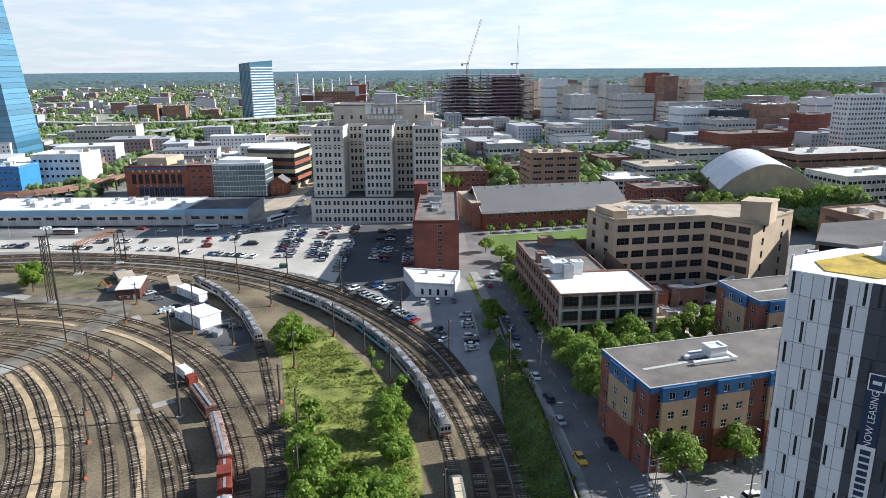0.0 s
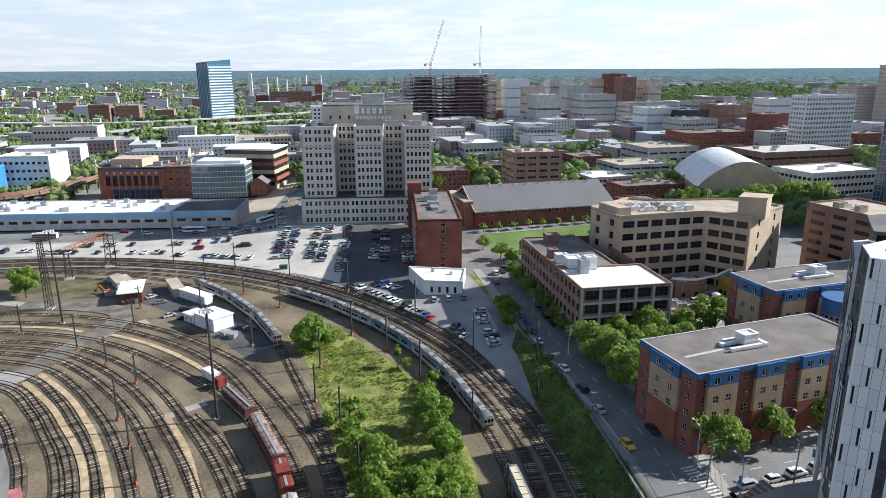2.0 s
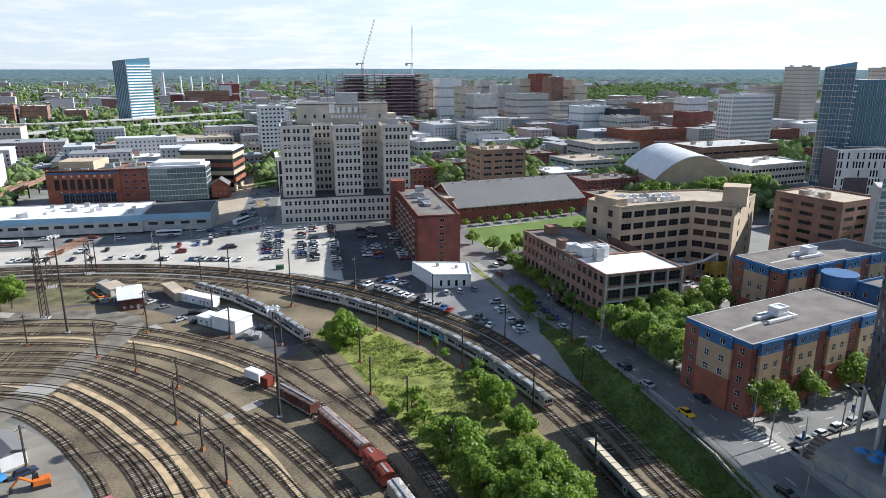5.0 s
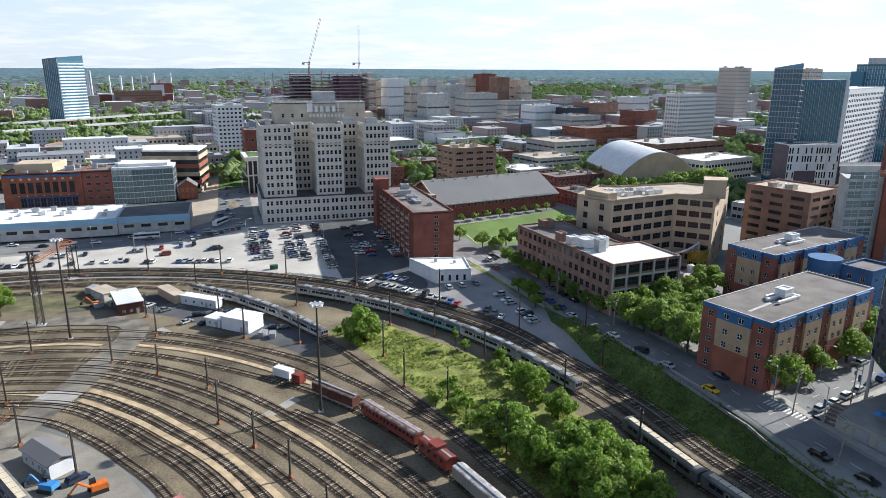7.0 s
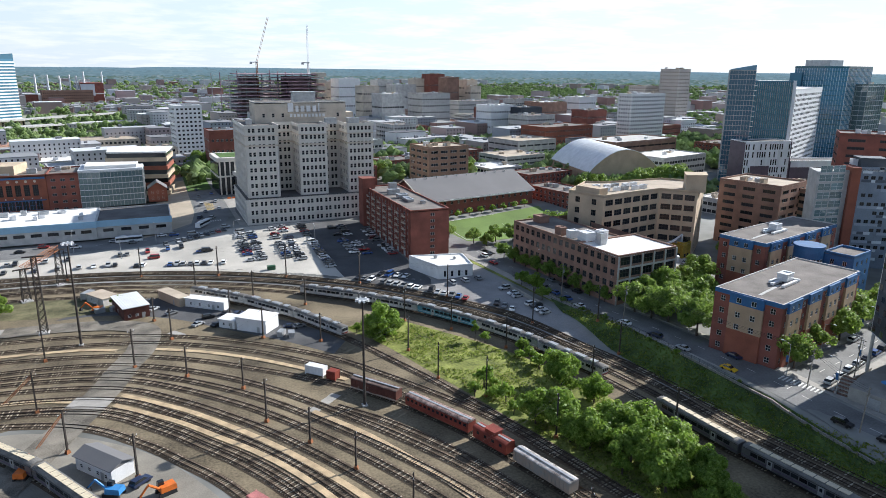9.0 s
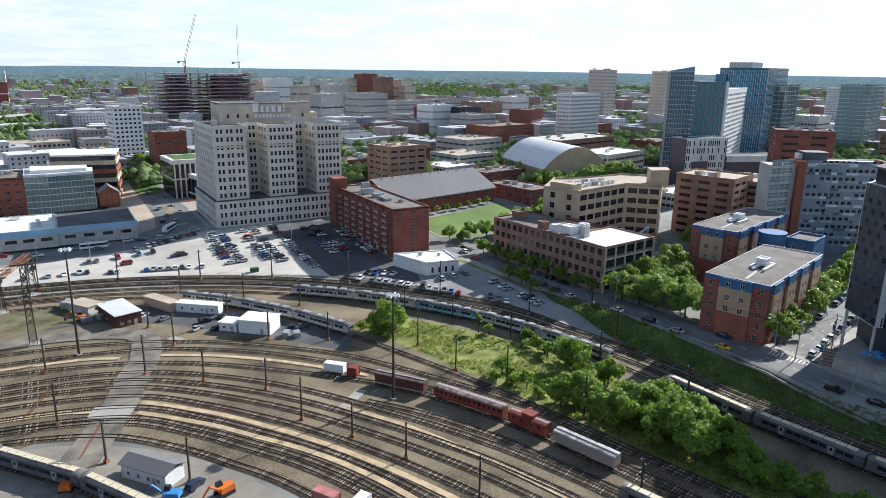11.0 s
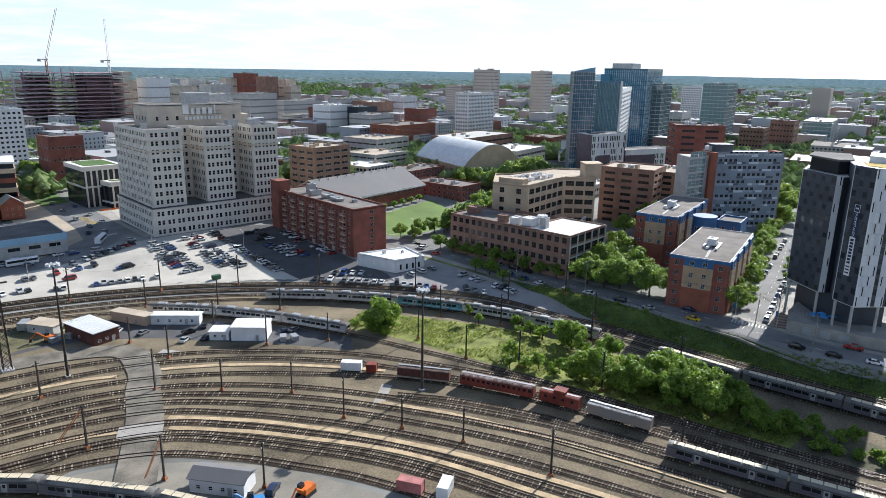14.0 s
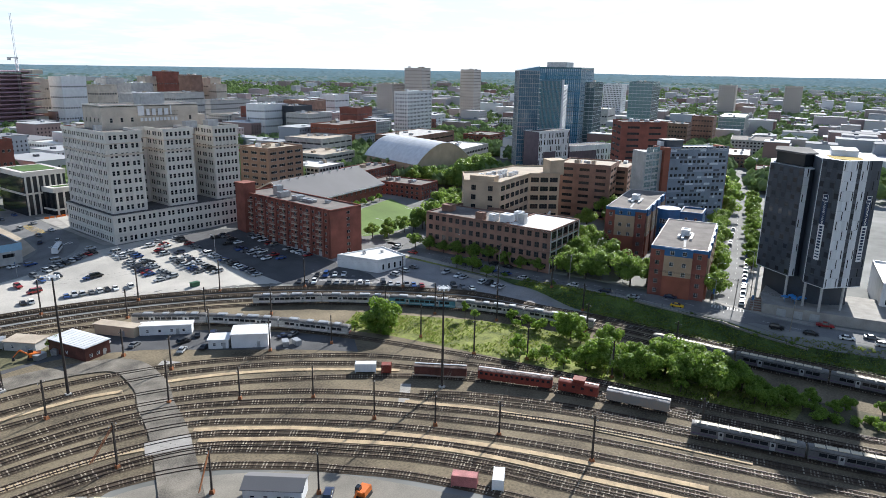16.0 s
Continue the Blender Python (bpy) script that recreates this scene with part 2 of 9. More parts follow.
M_PLUM = surf("plum_coach_stripe", (0.12, 0.06, 0.16), 0.5, 0.15, 0.4, 3.0, 0.0)
M_PLUMP = surf("plum_facade_panels", (0.10, 0.075, 0.095), 0.6, 0.15, 0.3, 3.0, 0.0)
M_YELLOW = surf("yellow_paint", (0.62, 0.40, 0.03), 0.5, 0.1, 0.5, 3.0, 0.0)
M_YELLOWG = surf("yellow_sedum", (0.42, 0.30, 0.05), 0.95, 0.3, 0.4, 3.0, 0.3)
M_ORANGE = surf("orange_machine_paint", (0.62, 0.15, 0.02), 0.5, 0.15, 0.5, 3.0, 0.0)
M_WHITEL = surf("white_line_paint", (0.65, 0.64, 0.6), 0.8, 0.15, 0.6, 4.0, 0.0)
M_FRAME = surf("pale_window_frame", (0.50, 0.48, 0.45), 0.6, 0.06, 0.5, 3.0, 0.0)
M_FRAMED = surf("dark_window_frame", (0.05, 0.05, 0.05), 0.6, 0.1, 0.5, 3.0, 0.0)
M_GLASS = glass("window_glass", (0.018, 0.021, 0.025), 0.12, 0.5, 0.3)
M_GLASSB = glass("blue_curtain_glass", (0.065, 0.185, 0.28), 0.05, 0.35, 0.65)
M_GLASST = glass("teal_curtain_glass", (0.03, 0.115, 0.15), 0.05, 0.5, 0.55)
M_GLASSG = glass("green_curtain_glass", (0.13, 0.20, 0.21), 0.06, 0.3, 0.8)
M_GLASSD = glass("smoked_glass", (0.034, 0.038, 0.046), 0.1, 0.4, 0.5)
M_CARGL = glass("car_glass", (0.02, 0.023, 0.026), 0.05, 0.2)
M_TYRE = surf("tyre_rubber", (0.02, 0.02, 0.02), 0.8, 0.1, 1.0, 5.0, 0.0)
# wall colours lightened and cooled a little to paint in haze
M_HOUSES = island("far_house_walls", [(0.24, 0.13, 0.11), (0.42, 0.38, 0.35), (0.56, 0.56, 0.57), (0.29, 0.17, 0.15), (0.68, 0.68, 0.68), (0.28, 0.30, 0.33)], 0.9, 0.2)
M_FARTREE = island("far_tree_leaves", [(0.20, 0.27, 0.12), (0.27, 0.36, 0.15), (0.33, 0.42, 0.18), (0.22, 0.29, 0.15)], 0.9, 0.1, trans=0.6)
# haze is painted here as emission that turns bluer with height
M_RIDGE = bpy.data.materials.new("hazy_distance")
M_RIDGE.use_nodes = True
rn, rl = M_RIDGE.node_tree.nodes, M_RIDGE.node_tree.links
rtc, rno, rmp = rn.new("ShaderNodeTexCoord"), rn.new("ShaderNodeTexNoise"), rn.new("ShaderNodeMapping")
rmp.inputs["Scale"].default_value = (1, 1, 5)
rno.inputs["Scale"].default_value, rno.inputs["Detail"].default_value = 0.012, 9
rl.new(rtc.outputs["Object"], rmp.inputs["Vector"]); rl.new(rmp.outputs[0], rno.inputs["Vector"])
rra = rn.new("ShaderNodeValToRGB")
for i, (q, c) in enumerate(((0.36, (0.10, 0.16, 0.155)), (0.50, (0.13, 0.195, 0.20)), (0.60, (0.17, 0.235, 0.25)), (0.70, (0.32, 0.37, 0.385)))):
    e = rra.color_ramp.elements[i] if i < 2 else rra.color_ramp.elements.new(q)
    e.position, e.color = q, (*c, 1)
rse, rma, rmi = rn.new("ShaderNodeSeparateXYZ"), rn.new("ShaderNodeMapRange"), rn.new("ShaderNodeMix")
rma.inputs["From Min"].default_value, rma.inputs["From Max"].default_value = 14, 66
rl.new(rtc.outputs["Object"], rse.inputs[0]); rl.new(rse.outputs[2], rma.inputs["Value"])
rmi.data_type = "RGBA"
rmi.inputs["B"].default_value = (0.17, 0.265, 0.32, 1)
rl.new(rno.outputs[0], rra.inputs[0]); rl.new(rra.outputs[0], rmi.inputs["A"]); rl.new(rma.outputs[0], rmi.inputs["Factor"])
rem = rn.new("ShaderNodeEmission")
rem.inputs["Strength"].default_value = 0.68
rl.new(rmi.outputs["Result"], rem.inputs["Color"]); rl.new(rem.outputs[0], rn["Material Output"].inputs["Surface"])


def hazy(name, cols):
    """Far-off scenery with aerial haze put into a glowing colour per piece."""
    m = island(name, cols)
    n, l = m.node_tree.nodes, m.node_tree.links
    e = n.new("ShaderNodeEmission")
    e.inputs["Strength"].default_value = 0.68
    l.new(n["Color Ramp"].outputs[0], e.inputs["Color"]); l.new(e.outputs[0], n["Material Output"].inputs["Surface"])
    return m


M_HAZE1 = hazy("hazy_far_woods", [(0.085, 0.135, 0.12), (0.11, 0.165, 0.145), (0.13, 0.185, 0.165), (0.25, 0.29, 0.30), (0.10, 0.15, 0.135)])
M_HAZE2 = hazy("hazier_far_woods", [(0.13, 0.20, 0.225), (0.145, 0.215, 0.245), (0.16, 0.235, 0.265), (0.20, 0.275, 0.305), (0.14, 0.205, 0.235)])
CARP = [surf("car_paint_" + k, c, 0.3, 0.03, 0.5, 3.0, 0.0, spec=0.6) for k, c in
        (("white", (0.75, 0.75, 0.74)), ("silver", (0.42, 0.43, 0.44)), ("grey", (0.16, 0.165, 0.17)), ("black", (0.018, 0.018, 0.02)),
         ("red", (0.30, 0.02, 0.02)), ("blue", (0.03, 0.08, 0.25)), ("navy", (0.02, 0.03, 0.07)), ("taxi_yellow", (0.72, 0.45, 0.02)))]

# ---- building tools ----
class Shape:
    """Collects vertices and faces for one mesh; each face may carry a material slot."""

    def __init__(self):
        self.v, self.f, self.m = [], [], []

    def face(self, pts, slot=0):
        k = len(self.v)
        self.v += [tuple(p) for p in pts]
        self.f.append(tuple(range(k, k + len(pts))))
        self.m.append(slot)

    def box(self, x0, x1, y0, y1, z0, z1, slot=0, top=None, taper=0.0):
        a = taper
        k = len(self.v)
        self.v += [(x0, y0, z0), (x1, y0, z0), (x1, y1, z0), (x0, y1, z0),
                   (x0 + a, y0 + a, z1), (x1 - a, y0 + a, z1), (x1 - a, y1 - a, z1), (x0 + a, y1 - a, z1)]
        for q, s in (((3, 2, 1, 0), slot), ((4, 5, 6, 7), slot if top is None else top), ((0, 1, 5, 4), slot), ((1, 2, 6, 5), slot), ((2, 3, 7, 6), slot), ((3, 0, 4, 7), slot)):
            self.f.append(tuple(k + i for i in q)); self.m.append(s)

    def prism(self, pts, z0, z1, slot=0, top=None, cap=True):
        k, n = len(self.v), len(pts)
        self.v += [(p[0], p[1], z0) for p in pts] + [(p[0], p[1], z1) for p in pts]
        for i in range(n):
            j = (i + 1) % n
            self.f.append((k + i, k + j, k + n + j, k + n + i)); self.m.append(slot)
        if cap:
            self.f.append(tuple(k + n + i for i in range(n))); self.m.append(slot if top is None else top)
            self.f.append(tuple(k + n - 1 - i for i in range(n))); self.m.append(slot)

    def loft(self, rings, closed=True, slot=0, caps=True):
        k, n = len(self.v), len(rings[0])
        for r in rings:
            self.v += [tuple(p) for p in r]
        for a in range(len(rings) - 1):
            for i in range(n if closed else n - 1):
                j = (i + 1) % n
                self.f.append((k + a * n + i, k + a * n + j, k + (a + 1) * n + j, k + (a + 1) * n + i)); self.m.append(slot)
        if caps and closed:
            self.f.append(tuple(k + n - 1 - i for i in range(n))); self.m.append(slot)
            self.f.append(tuple(k + (len(rings) - 1) * n + i for i in range(n))); self.m.append(slot)

    def tube(self, a, b, r0, r1=None, n=6, slot=0):
        a, b = Vector(a), Vector(b)
        r1 = r0 if r1 is None else r1
        q = (b - a).to_track_quat("Z", "Y")
        ring = lambda c, r: [c + q @ Vector((r * math.cos(i * math.tau / n), r * math.sin(i * math.tau / n), 0)) for i in range(n)]
        self.loft([ring(a, r0), ring(b, r1)], slot=slot)

    def mesh(self, name, *mats, smooth=False):
        me = bpy.data.meshes.new(name)
        me.from_pydata(self.v, [], self.f)
        for m in mats:
            me.materials.append(m)
        if len(mats) > 1:
            me.polygons.foreach_set("material_index", self.m)
        if smooth:
            me.polygons.foreach_set("use_smooth", [True] * len(self.f))
        me.update()
        return me


def part(name, shape, material, parent, label="", smooth=False, m=None):
    """Links a shape (or a ready mesh) as one object under a thing."""
    me = shape if isinstance(shape, bpy.types.Mesh) else shape.mesh(name, *(material if isinstance(material, (list, tuple)) else (material,)), smooth=smooth)
    ob = new(name, me)
    ob.parent = parent
    if m is not None:
        ob.matrix_basis = m
    return tagged(ob, label)


def thing(name, label, category, m=None, group="", kind=""):
    ob = new(name)
    ob.empty_display_size = 0.5
    if m is not None:
        ob.matrix_basis = m
    return tagged(ob, label, category, group, kind)


def solid(name, shape, material, label, category, m=None, group="", kind="", smooth=False):
    me = shape if isinstance(shape, bpy.types.Mesh) else shape.mesh(name, *(material if isinstance(material, (list, tuple)) else (material,)), smooth=smooth)
    ob = new(name, me)
    if m is not None:
        ob.matrix_basis = m
    return tagged(ob, label, category, group, kind)


def ss(x, a, b):
    t = min(1.0, max(0.0, (x - a) / (b - a)))
    return t * t * (3 - 2 * t)


# the main line's curve: an arc round ARC, then straight on to the south
ARC, ARC_R, SOUTH = Vector((-180.4, 112.0)), 185.6, radians(9.5)


def off_main(x, y):
    """How far a place lies outside the main line."""
    if y > ARC.y:
        return math.hypot(x - ARC.x, y - ARC.y) - ARC_R
    return (x - (ARC.x + ARC_R)) * math.cos(SOUTH) + (y - ARC.y) * math.sin(SOUTH)


def height(x, y):
    """The lie of the land: a flat yard, raised lots and streets round it, and a far plain that climbs gently to the horizon."""
    d = off_main(x, y)
    north = ss(y, 165, 205)
    hn = 2.4 * ss(d, 5, 19) + 1.9 * ss(d, 19, 60) + 0.9 * ss(x, -30, 15) + 3.0 * ss(y, 305, 352) * ss(x, -120, -80)
    hs = 5.3 * ss(d, 17.5, 25)
    h = hn * north + hs * (1 - north)
    r = math.hypot(x + 80, y)
    if r > 1500:
        k = (r - 1500) / 3300
        h += 64 * min(k, 0.95) ** 1.6
    return h


def spline(pts, step=3.0):
    """Points at even steps along a smooth curve through a few control points, each with its heading."""
    p = [Vector(q) for q in pts]
    p = [2 * p[0] - p[1]] + p + [2 * p[-1] - p[-2]]
    raw = []
    for i in range(1, len(p) - 2):
        for k in range(24):
            t = k / 24
            a, b, c, d = p[i - 1:i + 3]
            raw.append(0.5 * (2 * b + (c - a) * t + (2 * a - 5 * b + 4 * c - d) * t * t + (3 * b - a - 3 * c + d) * t ** 3))
    raw.append(p[-2])
    out, need = [raw[0]], step
    for a, b in zip(raw, raw[1:]):
        seg = (b - a).length
        while seg > 1e-9 and need <= seg:
            out.append(a + (b - a) * (need / seg))
            a, seg, need = out[-1], seg - need, step
        need -= seg
    res = []
    for i, q in enumerate(out):
        h = (out[min(i + 1, len(out) - 1)] - out[max(i - 1, 0)]).normalized()
        res.append((q, h))
    return res


def ribbon(pts, width, lift=0.04, thick=0.0, step=3.0, side=0.0, across=1, flat=None):
    """A strip along a curve, laid on the land."""
    s = Shape()
    rows = []
    for q, h in spline(pts, step):
        n = Vector((h.y, -h.x))
        row = []
        for k in range(across + 1):
            c = q + n * (side + width * (k / across - 0.5))
            row.append((c.x, c.y, (height(c.x, c.y) if flat is None else flat) + lift))
        rows.append(row)
    if thick:
        rings = [[r[0], r[-1], (r[-1][0], r[-1][1], r[-1][2] - thick), (r[0][0], r[0][1], r[0][2] - thick)] for r in rows]
        s.loft(rings)
    else:
        s.loft([list(reversed(r)) for r in rows], closed=False)
    return s


def sheet(edge_a, edge_b, nu, nv, lift=0.04):
    """A surface between two edges given by control points, laid on the land."""
    def walkline(pts, n):
        q = [c for c, _ in spline(pts, 1.0)]
        return [q[round(i * (len(q) - 1) / n)] for i in range(n + 1)]
    a, b = walkline(edge_a, nu), walkline(edge_b, nu)
    s = Shape()
    rows = []
    for p, q in zip(a, b):
        rows.append([(*(c := p + (q - p) * (k / nv)), height(c.x, c.y) + lift) for k in range(nv + 1)])
    s.loft(rows, closed=False)
    return s


WINDOWS = {}


def window_mesh(w, h, frame_mat, pane_mat, bars=1, cross=1, deep=0.22):
    """A window for an opening w by h: frame, bars and panes, standing in the reveal. Cached."""
    key = (round(w, 2), round(h, 2), frame_mat.name, pane_mat.name, bars, cross)
    if key not in WINDOWS:
        s, t = Shape(), 0.08
        y0, y1 = deep - 0.14, deep - 0.06
        def lattice_lines(lo, hi, n):
            out = [lo, lo + t]
            for i in range(n):
                c = lo + (hi - lo) * (i + 1) / (n + 1)
                out += [c - t / 2, c + t / 2]
            return out + [hi - t, hi]
        xs, zs = lattice_lines(-w / 2, w / 2, bars), lattice_lines(0, h, cross)
        nx, nz = len(xs), len(zs)
        s.v = [(x, y, z) for y in (y0, y1) for z in zs for x in xs]
        at = lambda i, k, b: b * nx * nz + k * nx + i
        for k in range(nz - 1):
            for i in range(nx - 1):
                if i % 2 and k % 2:
                    q = [(i, k), (i + 1, k), (i + 1, k + 1), (i, k + 1)]
                    s.f.append(tuple(at(*p, 1) for p in q)); s.m.append(1)
                    for a, c in zip(q, q[1:] + q[:1]):
                        s.f.append((at(*a, 0), at(*c, 0), at(*c, 1), at(*a, 1))); s.m.append(0)
                else:
                    s.f.append((at(i, k, 0), at(i + 1, k, 0), at(i + 1, k + 1, 0), at(i, k + 1, 0))); s.m.append(0)
        WINDOWS[key] = s.mesh("window", frame_mat, pane_mat)
    return WINDOWS[key]


def facade(wall, org, ang, width, z0, z1, cols, rows, deep=0.22, skip=None):
    """One side of a building with real openings. Gives the place of each opening."""
    u = Vector((math.cos(ang), math.sin(ang), 0)); n = Vector((-u.y, u.x, 0))
    o = Vector((org[0], org[1], 0))
    at = lambda x, z, y=0.0: o + u * x + n * y + Vector((0, 0, z))
    xs = sorted({0.0, width, *[c for ab in cols for c in ab]}); zs = sorted({z0, z1, *[c for ab in rows for c in ab]})
    cs, rs, found = set(cols), set(rows), []
    for x0, x1 in zip(xs, xs[1:]):
        solid_run = None
        for c, d in zip(zs, zs[1:]):
            hole = (x0, x1) in cs and (c, d) in rs and not (skip and skip(x0, c))
            if not hole:
                solid_run = (solid_run[0], d) if solid_run else (c, d)
                continue
            if solid_run:
                wall.face([at(x0, solid_run[0]), at(x1, solid_run[0]), at(x1, solid_run[1]), at(x0, solid_run[1])]); solid_run = None
            for a, b in (((x0, c), (x1, c)), ((x1, c), (x1, d)), ((x1, d), (x0, d)), ((x0, d), (x0, c))):
                wall.face([at(*a), at(*b), at(*b, deep), at(*a, deep)])
            wall.face([at(x0, c, deep), at(x1, c, deep), at(x1, d, deep), at(x0, d, deep)])
            found.append((Matrix.Translation(at((x0 + x1) / 2, c)) @ pose(0, 0, 0, 0, 0, math.degrees(ang)), x1 - x0, d - c))
        if solid_run:
            wall.face([at(x0, solid_run[0]), at(x1, solid_run[0]), at(x1, solid_run[1]), at(x0, solid_run[1])])
    return found


def bays(width, n, w, margin=None, pair=0.0):
    """n openings of width w spread along a side; with pair they stand in twos."""
    g = (width - 2 * (margin or 0)) / n
    out = []
    for i in range(n):
        c = (margin or 0) + g * (i + 0.5)
        if pair:
            out += [(c - pair / 2 - w, c - pair / 2), (c + pair / 2, c + pair / 2 + w)]
        else:
            out.append((c - w / 2, c + w / 2))
    return [(round(a, 3), round(b, 3)) for a, b in out]


def floors(z0, n, step, sill, h):
    return [(round(z0 + i * step + sill, 3), round(z0 + i * step + sill + h, 3)) for i in range(n)]


def put_windows(parent, found, frame_mat, pane_mat, bars=1, cross=1, deep=0.22, limit=300, name="window"):
    """Each opening gets a window of its own; past the limit the rest are joined."""
    for m, w, h in found[:limit]:
        part(name, window_mesh(w, h, frame_mat, pane_mat, bars, cross, deep), None, parent, m=m)
    if len(found) > limit:
        s = Shape()
        for m, w, h in found[limit:]:
            me = window_mesh(w, h, frame_mat, pane_mat, bars, cross, deep)
            k = len(s.v)
            s.v += [tuple(m @ v.co) for v in me.vertices]
            s.f += [tuple(k + i for i in p.vertices) for p in me.polygons]
            s.m += [p.material_index for p in me.polygons]
        tagged(part("small_window", s, (frame_mat, pane_mat), parent), kind="stuff")


def rect(cx, cy, w, d, rot):
    """The corners of a block, anticlockwise from its near left one."""
    c, s = math.cos(rot), math.sin(rot)
    return [(cx + c * x - s * y, cy + s * x + c * y) for x, y in ((-w / 2, -d / 2), (w / 2, -d / 2), (w / 2, d / 2), (-w / 2, d / 2))]


def flat_roof(parent, pts, z, mat, coping, rim=0.7, wide=0.45):
    """A roof deck behind a raised parapet."""
    part("roof", (lambda s: (s.prism(pts, z - 0.4, z - 0.05), s)[1])(Shape()), mat, parent)
    c = Vector((sum(p[0] for p in pts) / len(pts), sum(p[1] for p in pts) / len(pts)))
    s = Shape()
    inner = []
    for i, p in enumerate(pts):
        a, b, q = Vector(pts[i - 1]), Vector(pts[(i + 1) % len(pts)]), Vector(p)
        d = ((q - a).normalized() + (q - b).normalized())
        inner.append(q - d * wide)
    n = len(pts)
    for i in range(n):
        j = (i + 1) % n
        P, Q, R, S = pts[i], pts[j], inner[j], inner[i]
        s.face([(*P, z + rim), (*Q, z + rim), (*R, z + rim), (*S, z + rim)])
        s.face([(*S, z + rim), (*R, z + rim), (*R, z - 0.05), (*S, z - 0.05)])
        s.face([(*P, z - 0.3), (*Q, z - 0.3), (*Q, z + rim), (*P, z + rim)])
    part("parapet", s, coping, parent)


def roof_unit(parent, x, y, z, w, d, h, rot=0.0, mat=None, name="rooftop_unit"):
    """An air handler: a body on a curb under an overhanging lid with a sunk fan well."""
    s = Shape()
    ring = lambda k, zz: [(-w / 2 * k, -d / 2 * k, zz), (w / 2 * k, -d / 2 * k, zz), (w / 2 * k, d / 2 * k, zz), (-w / 2 * k, d / 2 * k, zz)]
    s.loft([ring(0.9, 0), ring(0.9, 0.2), ring(1.0, 0.2), ring(1.0, h * 0.45), ring(0.96, h * 0.47), ring(0.96, h * 0.53), ring(1.0, h * 0.55), ring(1.0, h), ring(1.06, h), ring(1.06, h + 0.14), ring(0.7, h + 0.14), ring(0.66, h - 0.15)])
    return part(name, s, mat or M_METALG, parent, m=pose(x, y, z, 0, 0, math.degrees(rot)))


def block(name, label, cx, cy, w, d, z1, rot, wall_mat, roof_mat, n_floors, south, west, frame_mat=None, pane_mat=None, win_w=1.6, win_h=1.7, sill=0.9,
          bars=1, cross=0, z0=None, pair=0.0, units=0, seed=1, rim=0.7, coping=None, ground_floor=0.0, group="", limit=300):
    """A building with flat roof; openings on the sides that face the line (south and west)."""
    z0 = min(height(*p) for p in rect(cx, cy, w, d, rot)) - 0.3 if z0 is None else z0
    b = thing(name, label, "building", group=group)
    pts = rect(cx, cy, w, d, rot)
    wall = Shape()
    step = (z1 - z0 - ground_floor - 0.6) / max(1, n_floors)
    rows = floors(z0 + ground_floor, n_floors, step, min(sill, step * 0.3), min(win_h, step * 0.65)) if n_floors else []
    found = facade(wall, pts[0], rot, w, z0, z1, bays(w, south, win_w if south > 1 or win_w < w else w * 0.8, 0.8, pair) if south else [], rows)
    facade(wall, pts[1], rot + math.pi / 2, d, z0, z1, [], [])
    facade(wall, pts[2], rot + math.pi, w, z0, z1, [], [])
    found += facade(wall, pts[3], rot - math.pi / 2, d, z0, z1, bays(d, west, win_w, 0.8, pair) if west else [], rows)
    part("wall", wall, wall_mat, b)
    flat_roof(b, pts, z1, roof_mat, coping or wall_mat, rim)
    rg = random.Random(seed)
    for i in range(units):
        c, s_ = math.cos(rot), math.sin(rot)
        x, y = rg.uniform(-0.36, 0.36) * w, rg.uniform(-0.3, 0.3) * d
        roof_unit(b, cx + c * x - s_ * y, cy + s_ * x + c * y, z1 - 0.05, rg.uniform(2, 4.5), rg.uniform(1.8, 3), rg.uniform(1.2, 2.4), rot, rg.choice((M_METALG, M_METALW, M_ROOFT)))
    put_windows(b, found, frame_mat or M_FRAME, pane_mat or M_GLASS, bars, cross, limit=limit)
    return b

# ---- the land ----
def steps(lo, hi, near0, near1, fine):
    out, x = [], near0
    while x <= near1:
        out.append(x); x += fine
    d = fine
    x = near1
    while x < hi:
        d *= 1.22
        x = min(hi, x + d); out.append(x)
    d, x = fine, near0
    while x > lo:
        d *= 1.22
        x = max(lo, x - d); out.insert(0, x)
    return out


gx, gy = steps(-4700, 4700, -250, 190, 1.5), steps(-4700, 4700, 0, 400, 3.0)
gs = Shape()
gs.loft([[(x, y, height(x, y)) for y in gy] for x in gx], closed=False)
gs.f = [tuple(reversed(f)) for f in gs.f]
solid("ground", gs, M_GROUND, "Grey-green city ground reaching to the horizon", "ground", kind="structure", smooth=True)

# yard bed, from the inner service lot to the outermost main track
YARD_W = [(-260, 215), (-190, 214), (-150, 212), (-129, 200), (-114, 180), (-98, 155), (-84, 130), (-70, 95), (-56, 50), (-40, 0)]
solid("yard_bed", sheet([(-260, 150), (-200, 165), (-150, 180), (-134, 172), (-118, 155), (-104, 132), (-96, 110), (-84, 78), (-70, 35), (-60, 0)],
                        [(-260, 290), (-200, 302), (-150, 299), (-110, 287), (-72, 270), (-35, 240), (-5, 200), (12, 160), (17, 125), (24, 85), (30, 50), (36, 0)], 90, 60, 0.02),
      M_BALLAST, "Brown-grey ballast bed of the rail yard", "ballast", kind="structure", smooth=True)
